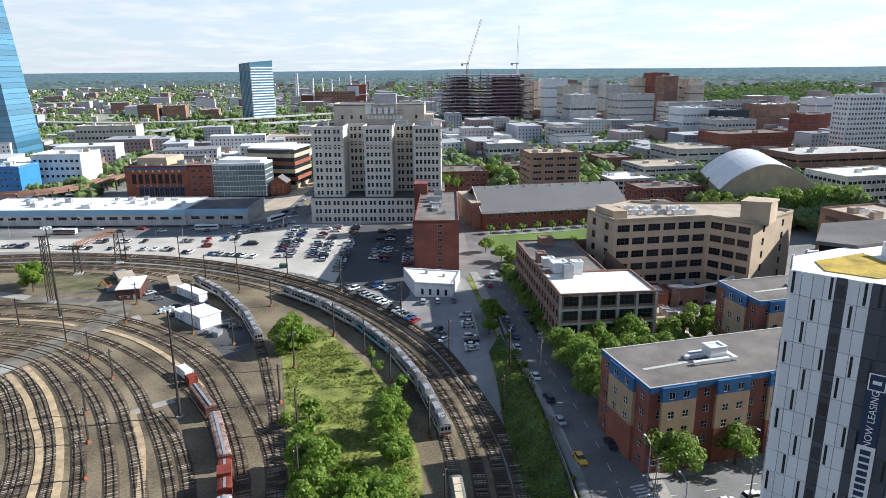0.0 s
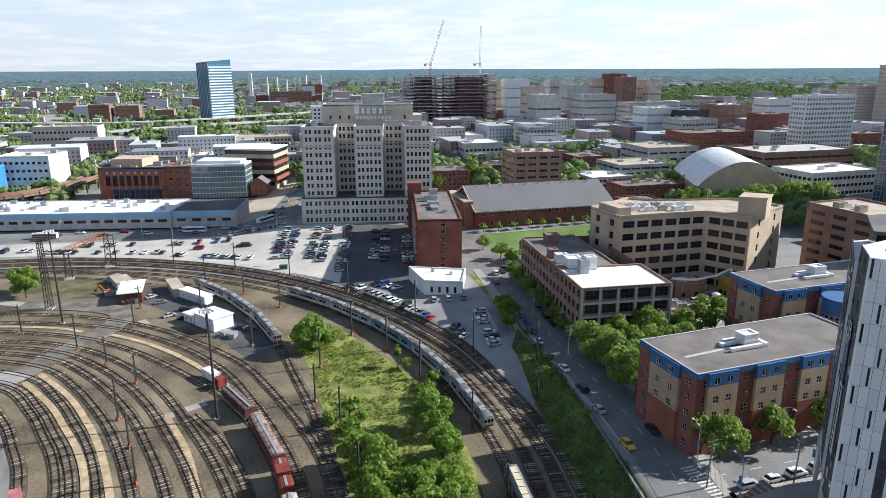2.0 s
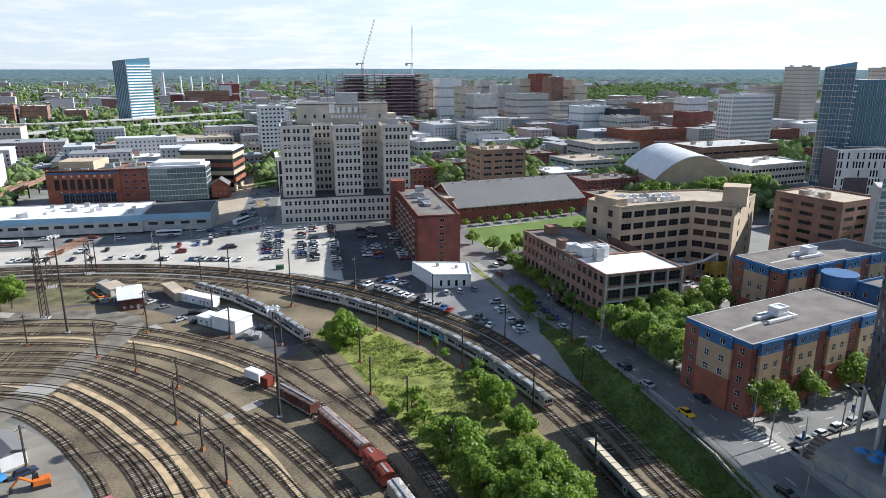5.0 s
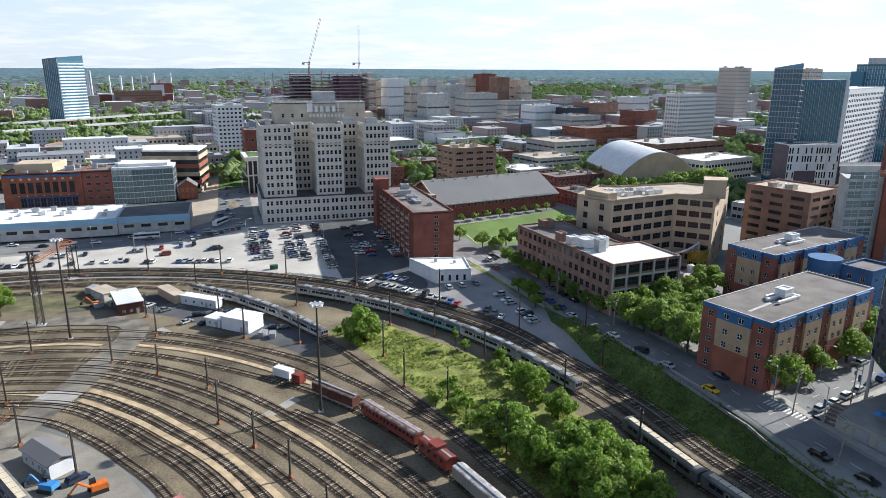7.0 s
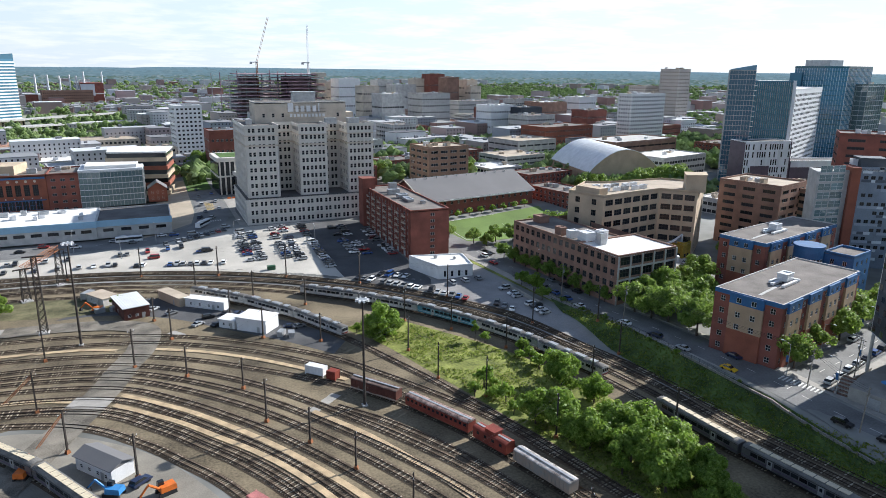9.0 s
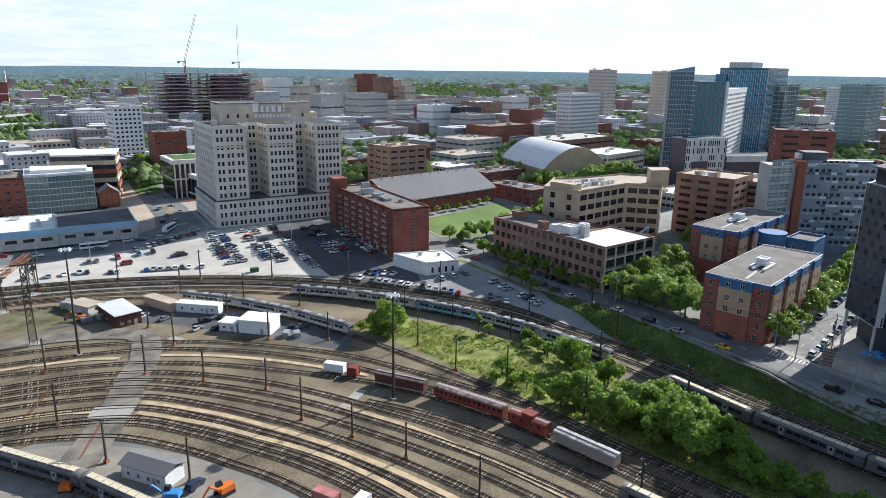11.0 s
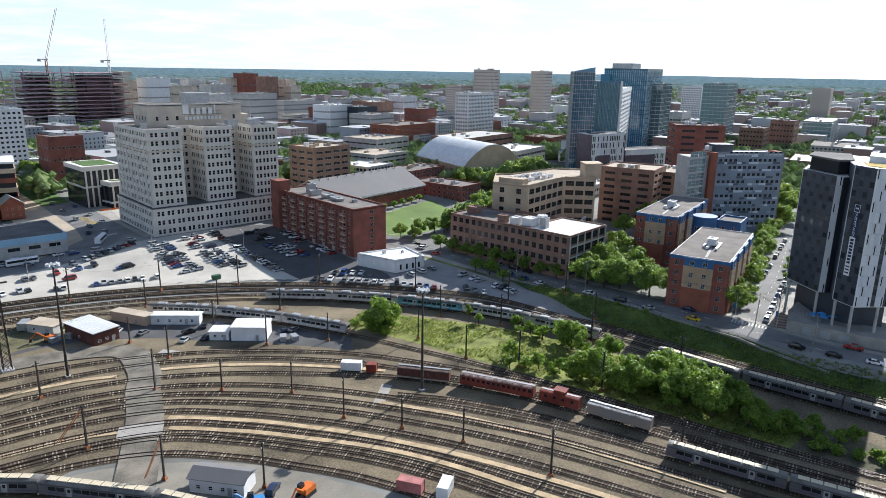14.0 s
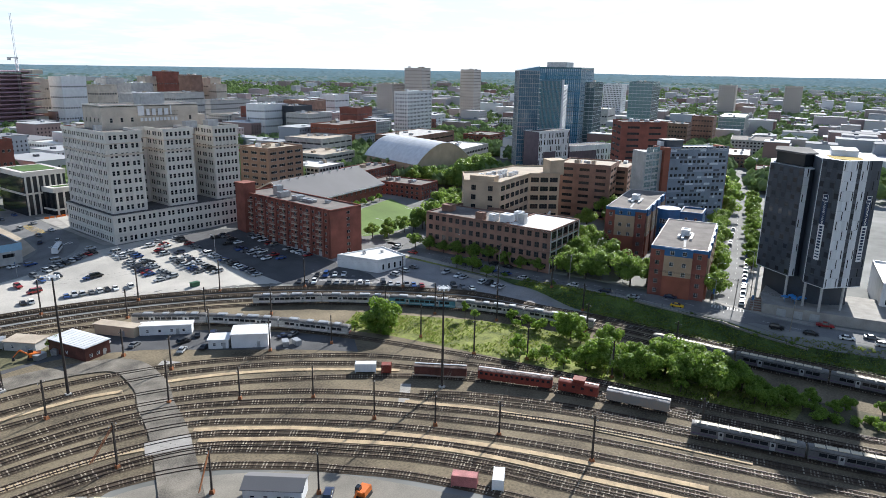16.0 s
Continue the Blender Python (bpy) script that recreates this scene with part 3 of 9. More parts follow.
solid("service_lot", sheet([(-260, 60), (-200, 80), (-170, 90), (-150, 90), (-135, 75), (-120, 40), (-105, 0)],
                           [(-260, 168), (-200, 172), (-158, 178), (-138, 171), (-121, 156), (-111, 140), (-101, 117)], 60, 20, 0.035),
      M_SERVICE, "Pale worn concrete service lot beside the tracks", "paving", kind="structure")
solid("depot_yard", sheet([(-150, 259), (-133, 258), (-112, 246), (-96, 229), (-80, 212), (-66, 194)],
                          [(-128, 277), (-118, 272), (-104, 262), (-84, 240), (-70, 222), (-60, 203)], 40, 8, 0.045),
      M_ASPHALT, "Dark asphalt depot yard with parked cars", "paving", kind="structure")
solid("access_road", ribbon([(-165, 252), (-140, 249), (-122, 240), (-122, 222), (-127, 208), (-131, 195), (-137, 180), (-146, 160), (-160, 130)], 9.0, 0.29, across=3, step=2.0),
      M_PATCHED, "Patched asphalt road crossing the tracks", "road", kind="structure")
solid("crossing_slab", ribbon([(-133.5, 190), (-137, 182.5)], 10.5, 0.32, thick=0.06), M_PAVE, "Pale concrete slab in the crossing", "paving", kind="structure")
for i, pts in enumerate((((-113, 233), (-108, 226)), ((-190, 262), (-160, 252)), ((-82, 160), (-72, 168.5)))):
    solid("footpath_slab", ribbon(list(pts), 3.0 if i != 1 else 5, 0.08, thick=0.05), M_PAVE, "Pale concrete footpath slab between tracks", "paving", kind="structure", group="footpath slabs")
# car parks, streets
solid("asphalt_car_park", sheet([(-44, 263), (-20, 235), (-12, 246)], [(-44.5, 349), (-28, 349), (-12.5, 343)], 20, 30, 0.075),
      M_ASPHALT, "Dark asphalt car park beside the brick apartments", "car park", kind="structure")
LOT_IN = [(-260, 306), (-200, 316), (-150, 310), (-113, 299), (-72, 280), (-46, 261.5), (-18, 229), (-2, 199), (5, 180), (9, 170)]
solid("car_park", sheet(LOT_IN[:7], [(-265, 332), (-205, 336), (-150, 338), (-115, 341), (-78, 350), (-42, 352), (-13, 342)], 70, 16, 0.05),
      M_LOT, "Pale concrete car park full of cars", "car park", kind="structure")
solid("car_park_strip", sheet([(-46, 261.5), (-18, 229), (-2, 199), (5, 180), (9, 170)], [(-11, 275), (8, 262), (13, 235), (14.5, 205), (15.5, 172)], 40, 8, 0.06),
      M_STRIP, "Narrow grey car park beside the main line", "car park", kind="structure")
solid("avenue", ribbon([(-420, 350), (-260, 346), (-150, 350), (-110, 352), (-88, 372), (-84, 420), (-84, 520), (-84, 700)], 17, 0.07, across=3), M_ROAD,
      "Wide grey asphalt avenue along the car park", "road", kind="structure")
ROAD_A = [(14, 420), (17, 330), (21, 270), (27, 215), (31, 180), (35, 150), (37, 125), (37, 105), (38, 85), (44, 60), (55, 20)]
solid("side_street", ribbon(ROAD_A, 12, 0.07, across=3), M_ROAD, "Grey asphalt side street above the main line", "road", kind="structure")
solid("sidewalk", ribbon(ROAD_A[3:], 2.4, 0.16, thick=0.2, side=-8.6), M_PAVE, "Concrete pavement along the railway fence", "pavement", kind="structure")
solid("sidewalk", ribbon(ROAD_A[2:7], 3.4, 0.16, thick=0.2, side=7.8), M_PAVE, "Concrete pavement along the street", "pavement", kind="structure")
ROAD_B = [(38, 115), (95, 128.5), (188, 157), (361, 209), (700, 310), (1300, 488)]
solid("cross_street", ribbon(ROAD_B, 11, 0.08, across=3), M_ROAD, "Long grey street running off to the horizon", "road", kind="structure")
solid("sidewalk", ribbon([(44, 126), (95, 137.4), (188, 166), (361, 218)], 4.0, 0.16, thick=0.2, side=-1), M_PAVE, "Tree-lined concrete pavement", "pavement", kind="structure")
solid("sidewalk", ribbon([(46, 108.5), (95, 119.6), (188, 148), (361, 200)], 5.0, 0.16, thick=0.2), M_PAVE, "Wide pale concrete pavement beside the tower", "pavement", kind="structure")
solid("back_street", ribbon([(24, 268), (60, 274), (130, 292), (300, 340)], 9, 0.07, across=2), M_ROAD, "Side street behind the brick building", "road", kind="structure")
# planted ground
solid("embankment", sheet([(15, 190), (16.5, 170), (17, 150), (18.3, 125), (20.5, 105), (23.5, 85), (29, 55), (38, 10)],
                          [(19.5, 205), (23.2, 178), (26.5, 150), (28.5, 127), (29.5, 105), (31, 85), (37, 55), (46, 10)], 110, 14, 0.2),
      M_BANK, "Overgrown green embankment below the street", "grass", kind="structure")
solid("triangle_meadow", sheet([(-58, 214), (-50, 196), (-43, 170), (-36.5, 145), (-32, 122), (-26, 95), (-21.5, 76)],
                               [(-42, 222), (-26, 196), (-15, 176), (-8, 156), (-3.5, 135), (-2.5, 110), (-5, 76)], 70, 14, 0.05),
      M_GRASS, "Rough sunlit grass between the diverging tracks", "grass", kind="structure")
solid("undergrowth", sheet([(-21.5, 77), (-18, 62), (-12, 44), (0, 14)], [(-4, 77), (-1, 62), (5, 44), (14, 14)], 40, 10, 0.07),
      M_WEEDY, "Dark weedy ground between the diverging tracks", "grass", kind="structure")
solid("depot_lawn", sheet([(-175, 268), (-150, 262), (-132, 262)], [(-175, 286), (-150, 285), (-128, 279)], 16, 6, 0.06), M_DRY, "Dull grassy bank beside the depot", "grass", kind="structure")
solid("playing_field", sheet([(20, 290), (50, 287), (88, 300)], [(22, 326), (60, 333), (98, 342)], 16, 8, 0.06), M_TURF, "Green playing field beside the armoury", "grass", kind="structure")
solid("verge", sheet([(16, 262), (20, 225), (24, 192)], [(10, 262), (15, 225), (19.5, 192)], 20, 3, 0.08), M_GRASS, "Narrow green verge beside the street", "grass", kind="structure")

solid("parkland", sheet([(-800, 640), (-500, 690), (-300, 720), (-140, 740)], [(-800, 1320), (-500, 1330), (-300, 1330), (-150, 1320)], 40, 30, 0.5), M_PARK, "Green parkway and railway land beyond the river", "grass", kind="structure")
solid("plaza_paving", sheet([(-121, 356), (-116, 385), (-113, 440), (-113, 520)], [(-97, 374), (-94, 400), (-93.5, 440), (-93.5, 520)], 24, 5, 0.11), M_PLAZA, "Tan concrete plaza beside the avenue", "paving", kind="structure")
solid("plaza_paving", sheet([(-74.5, 356), (-74.5, 404), (-74.5, 440)], [(-70.6, 352), (-70.6, 404), (-50, 440)], 20, 5, 0.11), M_PAVE, "Pale concrete pavement round the office block", "paving", kind="structure")
solid("forecourt", sheet([(-70, 405), (-20, 405)], [(-66, 434), (-20, 434)], 12, 6, 0.14), M_LOT, "Pale concrete forecourt behind the office block", "paving", kind="structure")
solid("campus_lawn", sheet([(-93, 470), (-93, 540)], [(-78, 470), (-78, 540)], 12, 4, 0.14), M_LAWN, "Small mown campus lawn", "grass", kind="structure")
solid("works_yard", sheet([(67, 196), (73, 214), (78, 231)], [(96, 203), (103, 222), (108, 236)], 14, 8, 0.14), M_LOT, "Pale concrete works yard behind the brick buildings", "paving", kind="structure")

# ---- the tracks ----
def track(pts, label="Railway track with rusty rails on wooden sleepers", beds=True):
    """Two rails on sleepers, on a dark bed."""
    t = thing("track", label, "railway track", group="yard tracks", kind="structure")
    line = spline(pts, 3.0)
    if beds:
        s = Shape()
        s.loft([[(*(q + Vector((h.y, -h.x)) * k), height(*(q + Vector((h.y, -h.x)) * k)) + z) for k, z in ((1.75, 0.05), (1.3, 0.16), (-1.3, 0.16), (-1.75, 0.05))] for q, h in line], closed=False)
        part("track_bed", s, M_BED, t)
    for side in (-0.75, 0.75):
        s = Shape()
        s.loft([[(*(q + Vector((h.y, -h.x)) * (side + k)), height(q.x, q.y) + z) for k, z in ((-0.06, 0.26), (-0.045, 0.46), (0.045, 0.46), (0.06, 0.26))] for q, h in line], closed=False)
        s.f = [tuple(reversed(f)) for f in s.f]
        part("rail", s, M_RAIL, t)
    s = Shape()
    for q, h in spline(pts, 0.75):
        n = Vector((h.y, -h.x))
        z = height(q.x, q.y)
        j = random.uniform(-0.08, 0.08)
        c = [q + n * (1.3 + j) + h * 0.14, q + n * (1.3 + j) - h * 0.14, q - n * (1.3 - j) - h * 0.14, q - n * (1.3 - j) + h * 0.14]
        k = len(s.v)
        s.v += [(p.x, p.y, z + 0.08) for p in c] + [(p.x, p.y, z + 0.27) for p in c]
        for f in ((4, 7, 6, 5), (0, 4, 5, 1), (1, 5, 6, 2), (2, 6, 7, 3), (3, 7, 4, 0)):
            s.f.append(tuple(k + i for i in f)); s.m.append(0)
    tagged(part("sleepers", s, M_TIE, t), kind="stuff")
    return pts


def main_line(d):
    """A track that runs d metres outside the main line."""
    r = ARC_R + d
    pts = [(ARC.x + r * math.cos(a), ARC.y + r * math.sin(a)) for a in [radians(k) for k in range(112, -1, -8)]]
    e = Vector(pts[-1])
    return pts + [tuple(e + Vector((math.sin(SOUTH), -math.cos(SOUTH))) * k) for k in (18, 40, 70, 110)]


def between(a, b, f):
    return [(p[0] + (q[0] - p[0]) * f, p[1] + (q[1] - p[1]) * f) for p, q in zip(a, b)]


MAIN = [track(main_line(d)) for d in (0, 5.4, 10.2, 14.2)]
LINE_A = track([(-260, 292), (-200, 297), (-150, 292), (-122, 282), (-103, 269), (-86, 251), (-70, 227), (-58.5, 203), (-50, 180), (-43, 160), (-35, 132), (-28.5, 105), (-22, 80), (-12, 40)])
track([(-260, 286), (-200, 290), (-150, 284.5), (-120, 273)])
T1 = track([(-260, 247), (-200, 246), (-167, 243), (-140, 239), (-120, 232), (-103, 223), (-85, 209), (-68, 192), (-57, 175), (-46, 155), (-38, 137), (-32.5, 116), (-26.5, 92), (-17, 58)])
T2 = track([(-260, 238), (-200, 237), (-165, 234.5), (-140, 231), (-120, 225.5), (-103, 216), (-87, 203.5), (-72, 187), (-61, 169), (-51, 150), (-43, 131), (-37.5, 111), (-31.5, 88), (-22, 55)])
T3 = [(-260, 229), (-200, 228), (-167, 226.5), (-140, 221.5), (-122, 215), (-105, 204.5), (-89, 191), (-76, 178.5), (-66, 167.5), (-57, 154), (-48.5, 136), (-42.3, 117), (-36.5, 96), (-30, 74), (-21, 46)]
R1 = [(-262, 219), (-202, 218.5), (-169, 217.5), (-143, 215), (-126, 209.5), (-112, 201), (-97, 187.5), (-85, 173), (-74.5, 157), (-65, 141.5), (-56, 124), (-49, 106), (-43, 87), (-36.5, 66), (-27, 37)]
R2 = [(-262, 196), (-210, 199), (-178, 201), (-150, 198), (-127, 189.5), (-112, 174.5), (-101, 160), (-94, 149.5), (-88, 139), (-82, 127), (-76, 113), (-70, 97), (-64, 80), (-57, 60), (-48, 33)]
R3 = [(-262, 188), (-212, 192), (-180, 194), (-152, 191.5), (-129, 184), (-114.5, 169), (-105, 156.5), (-98, 147), (-91.5, 136), (-86, 123.5), (-81, 108.5), (-75, 92), (-69, 75), (-62, 55), (-53, 28)]
R4 = [(-262, 176), (-214, 181), (-186, 184), (-158, 183), (-136, 174.5), (-121.5, 160), (-113, 148), (-106.5, 138), (-101, 126.5), (-96.5, 115), (-91, 100), (-85, 84), (-79, 68), (-72, 48), (-63, 22)]
track(T3)
for a, b, f in ((R1, R2, 0.0), (R1, R2, 0.27), (R1, R2, 0.52), (R1, R2, 0.82), (R2, R3, 0.5), (R3, R4, 0.22), (R3, R4, 0.42), (R4, R4, 0.0)):
    track(between(a, b, f))
track([(-74.5, 161), (-64, 147), (-54, 128), (-47.5, 109), (-41, 89), (-34.5, 68), (-24, 37)])


def walkway(pts, width=1.7):
    """Boards laid end to end beside a track."""
    w = thing("walkway", "Tan boarded walkway strip between tracks", "walkway", group="yard walkways", kind="structure")
    line = spline(pts, 4.0)
    for (a, h), (b, _) in zip(line, line[1:]):
        d = b - a
        n = Vector((d.y, -d.x)).normalized() * width / 2
        s = Shape()
        c = [a + n, b - d * 0.01 + n, b - d * 0.01 - n, a - n]
        z = height(a.x, a.y)
        s.prism([(p.x, p.y) for p in reversed(c)], z + 0.05, z + 0.24)
        part("board", s, M_BOARD, w)


walkway(between(R2, R3, 0.03)[4:13])
walkway(between(R2, R3, 0.98)[4:13])
walkway([(-122, 221.5), (-104.5, 211.5), (-88.5, 198.5), (-74, 183), (-66, 173)])
walkway([(-200, 232.5), (-165, 230.5), (-140, 227), (-126, 221)])
walkway([(-81, 160.5), (-71, 143.5), (-62, 122), (-54, 98), (-48, 78)])
walkway([(-200, 196), (-178, 197.5), (-150, 194), (-137, 189)])

# ---- near buildings ----
def hotel_tower():
    """The tall limestone block with three wings."""
    b = thing("office_tower", "Grey limestone twelve-storey office block with three front wings", "building")
    zb, zt, z1 = 6.6, 21.0, 57.6
    wall = Shape()
    low = floors(zb, 3, 4.4, 1.6, 2.3)
    up = floors(zt, 9, 4.05, 1.2, 2.2)
    found = []
    x0, x1, y0, y1 = -70.5, 0.5, 353.5, 404
    # podium
    found += facade(wall, (x0, y0), 0, x1 - x0, zb, zt, bays(x1 - x0, 14, 1.35, 1.5, 0.7), low)
    found += facade(wall, (x0, y1), -math.pi / 2, y1 - y0, zb, zt, bays(y1 - y0, 10, 1.35, 1.5, 0.7), low)
    facade(wall, (x1, y0), math.pi / 2, y1 - y0, zb, zt, [], []); facade(wall, (x1, y1), math.pi, x1 - x0, zb, zt, [], [])
    wings = ((-68.8, -52.3), (-41.5, -26.6), (-15.4, -1.0))
    yw, yr = 356.2, 374.0
    for i, (a, c) in enumerate(wings):
        found += facade(wall, (a, yw), 0, c - a, zt, z1, bays(c - a, 3, 1.35, 0.8, 0.7), up)
        facade(wall, (c, yw), math.pi / 2, yr - yw, zt, z1, bays(yr - yw, 3, 1.35, 0.8), [])
        if i:
            found += facade(wall, (a, yr), -math.pi / 2, yr - yw, zt, z1, bays(yr - yw, 3, 1.35, 0.8, 0.7), up)
    for a, c in ((-52.3, -41.5), (-26.6, -15.4)):
        found += facade(wall, (a, yr), 0, c - a, zt, z1, bays(c - a, 2, 1.35, 0.8, 0.7), up)
    found += facade(wall, (-68.8, y1 - 1), -math.pi / 2, y1 - 1 - yw, zt, z1, bays(y1 - 1 - yw, 9, 1.35, 1.0, 0.7), up)
    facade(wall, (-1.0, yw), math.pi / 2, y1 - 1 - yw, zt, z1, [], []); facade(wall, (-1.0, y1 - 1), math.pi, 67.8, zt, z1, [], [])
    part("wall", wall, M_LIME, b)
    put_windows(b, found, M_FRAME, M_GLASS, 0, 1)
    # setback ledge and roofs
    s = Shape()
    s.prism([(x0, y0), (x1, y0), (x1, y1), (x0, y1)], zt - 0.3, zt)
    part("podium_roof", s, M_ROOFD, b)
    top = [(-68.8, yw), (-52.3, yw), (-52.3, yr), (-41.5, yr), (-41.5, yw), (-26.6, yw), (-26.6, yr), (-15.4, yr), (-15.4, yw), (-1, yw), (-1, y1 - 1), (-68.8, y1 - 1)]
    s = Shape()
    s.prism(top, z1 - 0.6, z1 - 0.3)
    part("roof", s, M_ROOFG, b)
    # string courses, cornice and parapet, one set of stone bands per level
    for z, hgt, outw, nm in ((zt - 1.2, 0.7, 0.35, "ledge"), (zb + 4.6, 0.4, 0.2, "string_course"), (z1 - 10.2, 0.9, 0.35, "string_course"), (z1 - 4.9, 0.5, 0.25, "string_course"), (z1 - 0.9, 1.7, 0.45, "cornice")):
        s = Shape()
        if z < zt:
            s.box(x0 - outw, x1 + outw, y0 - outw, y0 - 0.003, z, z + hgt); s.box(x0 - outw, x0 - 0.003, y0, y1, z, z + hgt)
        else:
            for a, c in wings:
                s.box(a - outw, c + outw, yw - outw, yw - 0.003, z, z + hgt)
                s.box(c + 0.003, c + outw, yw, yr, z, z + hgt)
                if a > -60:
                    s.box(a - outw, a - 0.003, yw, yr, z, z + hgt)
            for a, c in ((-52.3, -41.5), (-26.6, -15.4)):
                s.box(a + outw, c - outw, yr - outw, yr - 0.003, z, z + hgt)
            s.box(-68.8 - outw, -68.8 - 0.003, yw, y1 - 1, z, z + hgt)
        part(nm, s, M_LIMET if nm == "string_course" and z > 40 else M_LIME, b)
    # pilasters between the window bays
    ps = Shape(); ps.box(-0.45, 0.45, -0.28, -0.003, zt, z1 - 5.2)
    pm = ps.mesh("pilaster", M_LIME)
    for a, c in wings:
        for i in range(4):
            part("pilaster", pm, None, b, m=pose(a + 0.8 + (c - a - 1.6) * i / 3, yw, 0))
    for i in range(10):
        part("pilaster", pm, None, b, m=pose(-68.8, yw + 1 + (y1 - 3 - yw) * i / 9, 0, 0, 0, -90))
    # penthouse with the sign
    pent = Shape()
    pf = facade(pent, (-60, 378), 0, 50, z1 - 0.4, 68.2, bays(50, 9, 1.4, 2.0), [(60.5, 62.6)], skip=lambda x, z: 17 < x < 42)
    facade(pent, (-10, 378), math.pi / 2, 20, z1 - 0.4, 68.2, [], []); facade(pent, (-10, 398), math.pi, 50, z1 - 0.4, 68.2, [], [])
    pf += facade(pent, (-60, 398), -math.pi / 2, 20, z1 - 0.4, 68.2, bays(20, 4, 1.4, 1.0), [(60.5, 62.6)])
    part("penthouse", pent, M_LIMET, b)
    put_windows(b, pf, M_FRAME, M_GLASS, 0, 1)
    flat_roof(b, [(-60, 378), (-10, 378), (-10, 398), (-60, 398)], 68.2, M_ROOFG, M_LIME, 0.5)
    s = Shape(); s.box(-38, -26, 382, 390, 68.15, 73.5); s.box(-38.3, -25.7, 381.7, 390.3, 73.5, 73.9)
    part("lift_house", s, M_METALG, b)
    s = Shape(); s.box(-16, -5, 380, 390, z1 - 0.3, z1 + 5)
    part("plant_house", s, M_LIMET, b)
    roof_unit(b, -22, 366, z1 - 0.3, 6, 4, 3.2); roof_unit(b, -9, 368, z1 - 0.3, 6, 5, 3.0); roof_unit(b, -64, 374, z1 - 0.3, 3, 3, 2.5)
    # roof sign: a tall row of shapes over a low row
    sg = part("roof_sign", (lambda s: ([s.box(-43, -21.5, 377.5, 377.7, z, z + 0.12) for z in (63.2, 65.0)], s)[1])(Shape()), M_FRAMED, b)
    x = -42.5
    for w, h in ((3.6, 4.6), (2.2, 3.2), (2.6, 3.2), (2.8, 3.2), (2.6, 3.2), (1.2, 4.6)):
        s = Shape(); s.box(x, x + w - 0.6, 377.1, 377.45, 63.4, 63.4 + h)
        part("sign_bar", s, M_METALW, sg); x += w + 0.6
    for i in range(10):
        s = Shape(); s.box(-41.5 + i * 2.0, -40.2 + i * 2.0, 377.1, 377.4, 60.6, 62.2)
        part("sign_bar", s, M_METALW, sg)


hotel_tower()


def brick_apartments():
    b = thing("apartment_block", "Long red-brick apartment block with stacked balconies", "building")
    x0, x1, y0, y1, z0, z1 = -11.2, 7.3, 272, 340, 4.0, 26.2
    wall = Shape()
    rows = floors(z0 + 1.0, 7, 2.95, 0.9, 1.4)
    f1 = facade(wall, (x0, y0), 0, x1 - x0, z0, z1, [(9.5, 11.5)], rows)
    facade(wall, (x1, y0), math.pi / 2, y1 - y0, z0, z1, [], []); facade(wall, (x1, y1), math.pi, x1 - x0, z0, z1, [], [])
    cols = bays(y1 - y0, 15, 1.9, 1.0)
    f2 = facade(wall, (x0, y1), -math.pi / 2, y1 - y0, z0, z1, cols, rows)
    part("wall", wall, M_BRICK, b)
    put_windows(b, f1 + f2, M_FRAME, M_GLASS, 1, 0)
    pts = [(x0, y0), (x1, y0), (x1, y1), (x0, y1)]
    flat_roof(b, pts, z1, M_ROOFG, M_BRICK, 0.6)
    # slab balconies with railings, one by one
    sb = Shape()
    sb.box(-1.7, 1.7, -1.25, 0, -0.16, 0)
    for i in range(12):
        sb.box(-1.65 + i * 0.3 - 0.02, -1.65 + i * 0.3 + 0.02, -1.22, -1.18, 0, 1.0)
    sb.box(-1.7, 1.7, -1.24, -1.16, 1.0, 1.07); sb.box(-1.7, -1.62, -1.2, 0, 1.0, 1.07); sb.box(1.62, 1.7, -1.2, 0, 1.0, 1.07)
    bm_ = sb.mesh("balcony", M_LIMET)
    for ci in range(1, 15, 2):
        for r in rows[1:]:
            part("balcony", bm_, None, b, m=Matrix.Translation((x0, y1 - (cols[ci][0] + cols[ci][1]) / 2, r[0] - 0.9)) @ pose(0, 0, 0, 0, 0, -90))
    # protruding brick bays
    for ci in range(0, 15, 2):
        s = Shape(); c = y1 - (cols[ci][0] + cols[ci][1]) / 2
        s.box(x0 - 0.5, x0 - 0.003, c - 2.0, c - 1.2, z0, z1 + 0.3); s.box(x0 - 0.5, x0 - 0.003, c + 1.2, c + 2.0, z0, z1 + 0.3)
        part("brick_pier", s, M_BRICK, b)
    # pale ground-floor panels
    for ci in range(15):
        s = Shape(); c = y1 - (cols[ci][0] + cols[ci][1]) / 2
        if ci % 2:
            s.box(x0 - 0.12, x0 - 0.003, c - 1.1, c + 1.1, z0 + 0.2, z0 + 2.6); part("pale_infill", s, M_CONC, b)
    s = Shape(); s.box(-14.2, -7.5, 333.5, 341, z0, 31.3); s.box(-14.5, -7.2, 333.2, 341.3, 31.3, 31.8)
    part("stair_tower", s, M_BRICK, b)
    for x, y, w, d, h in ((-2, 322, 4, 3, 4.5), (-4, 315, 6, 3, 2.6), (-3, 305, 5, 4, 1.8), (-3, 297, 3, 8, 1.2), (1, 288, 2, 2, 1.2)):
        roof_unit(b, x, y, z1 - 0.05, w, d, h, 0, M_METALG)


brick_apartments()


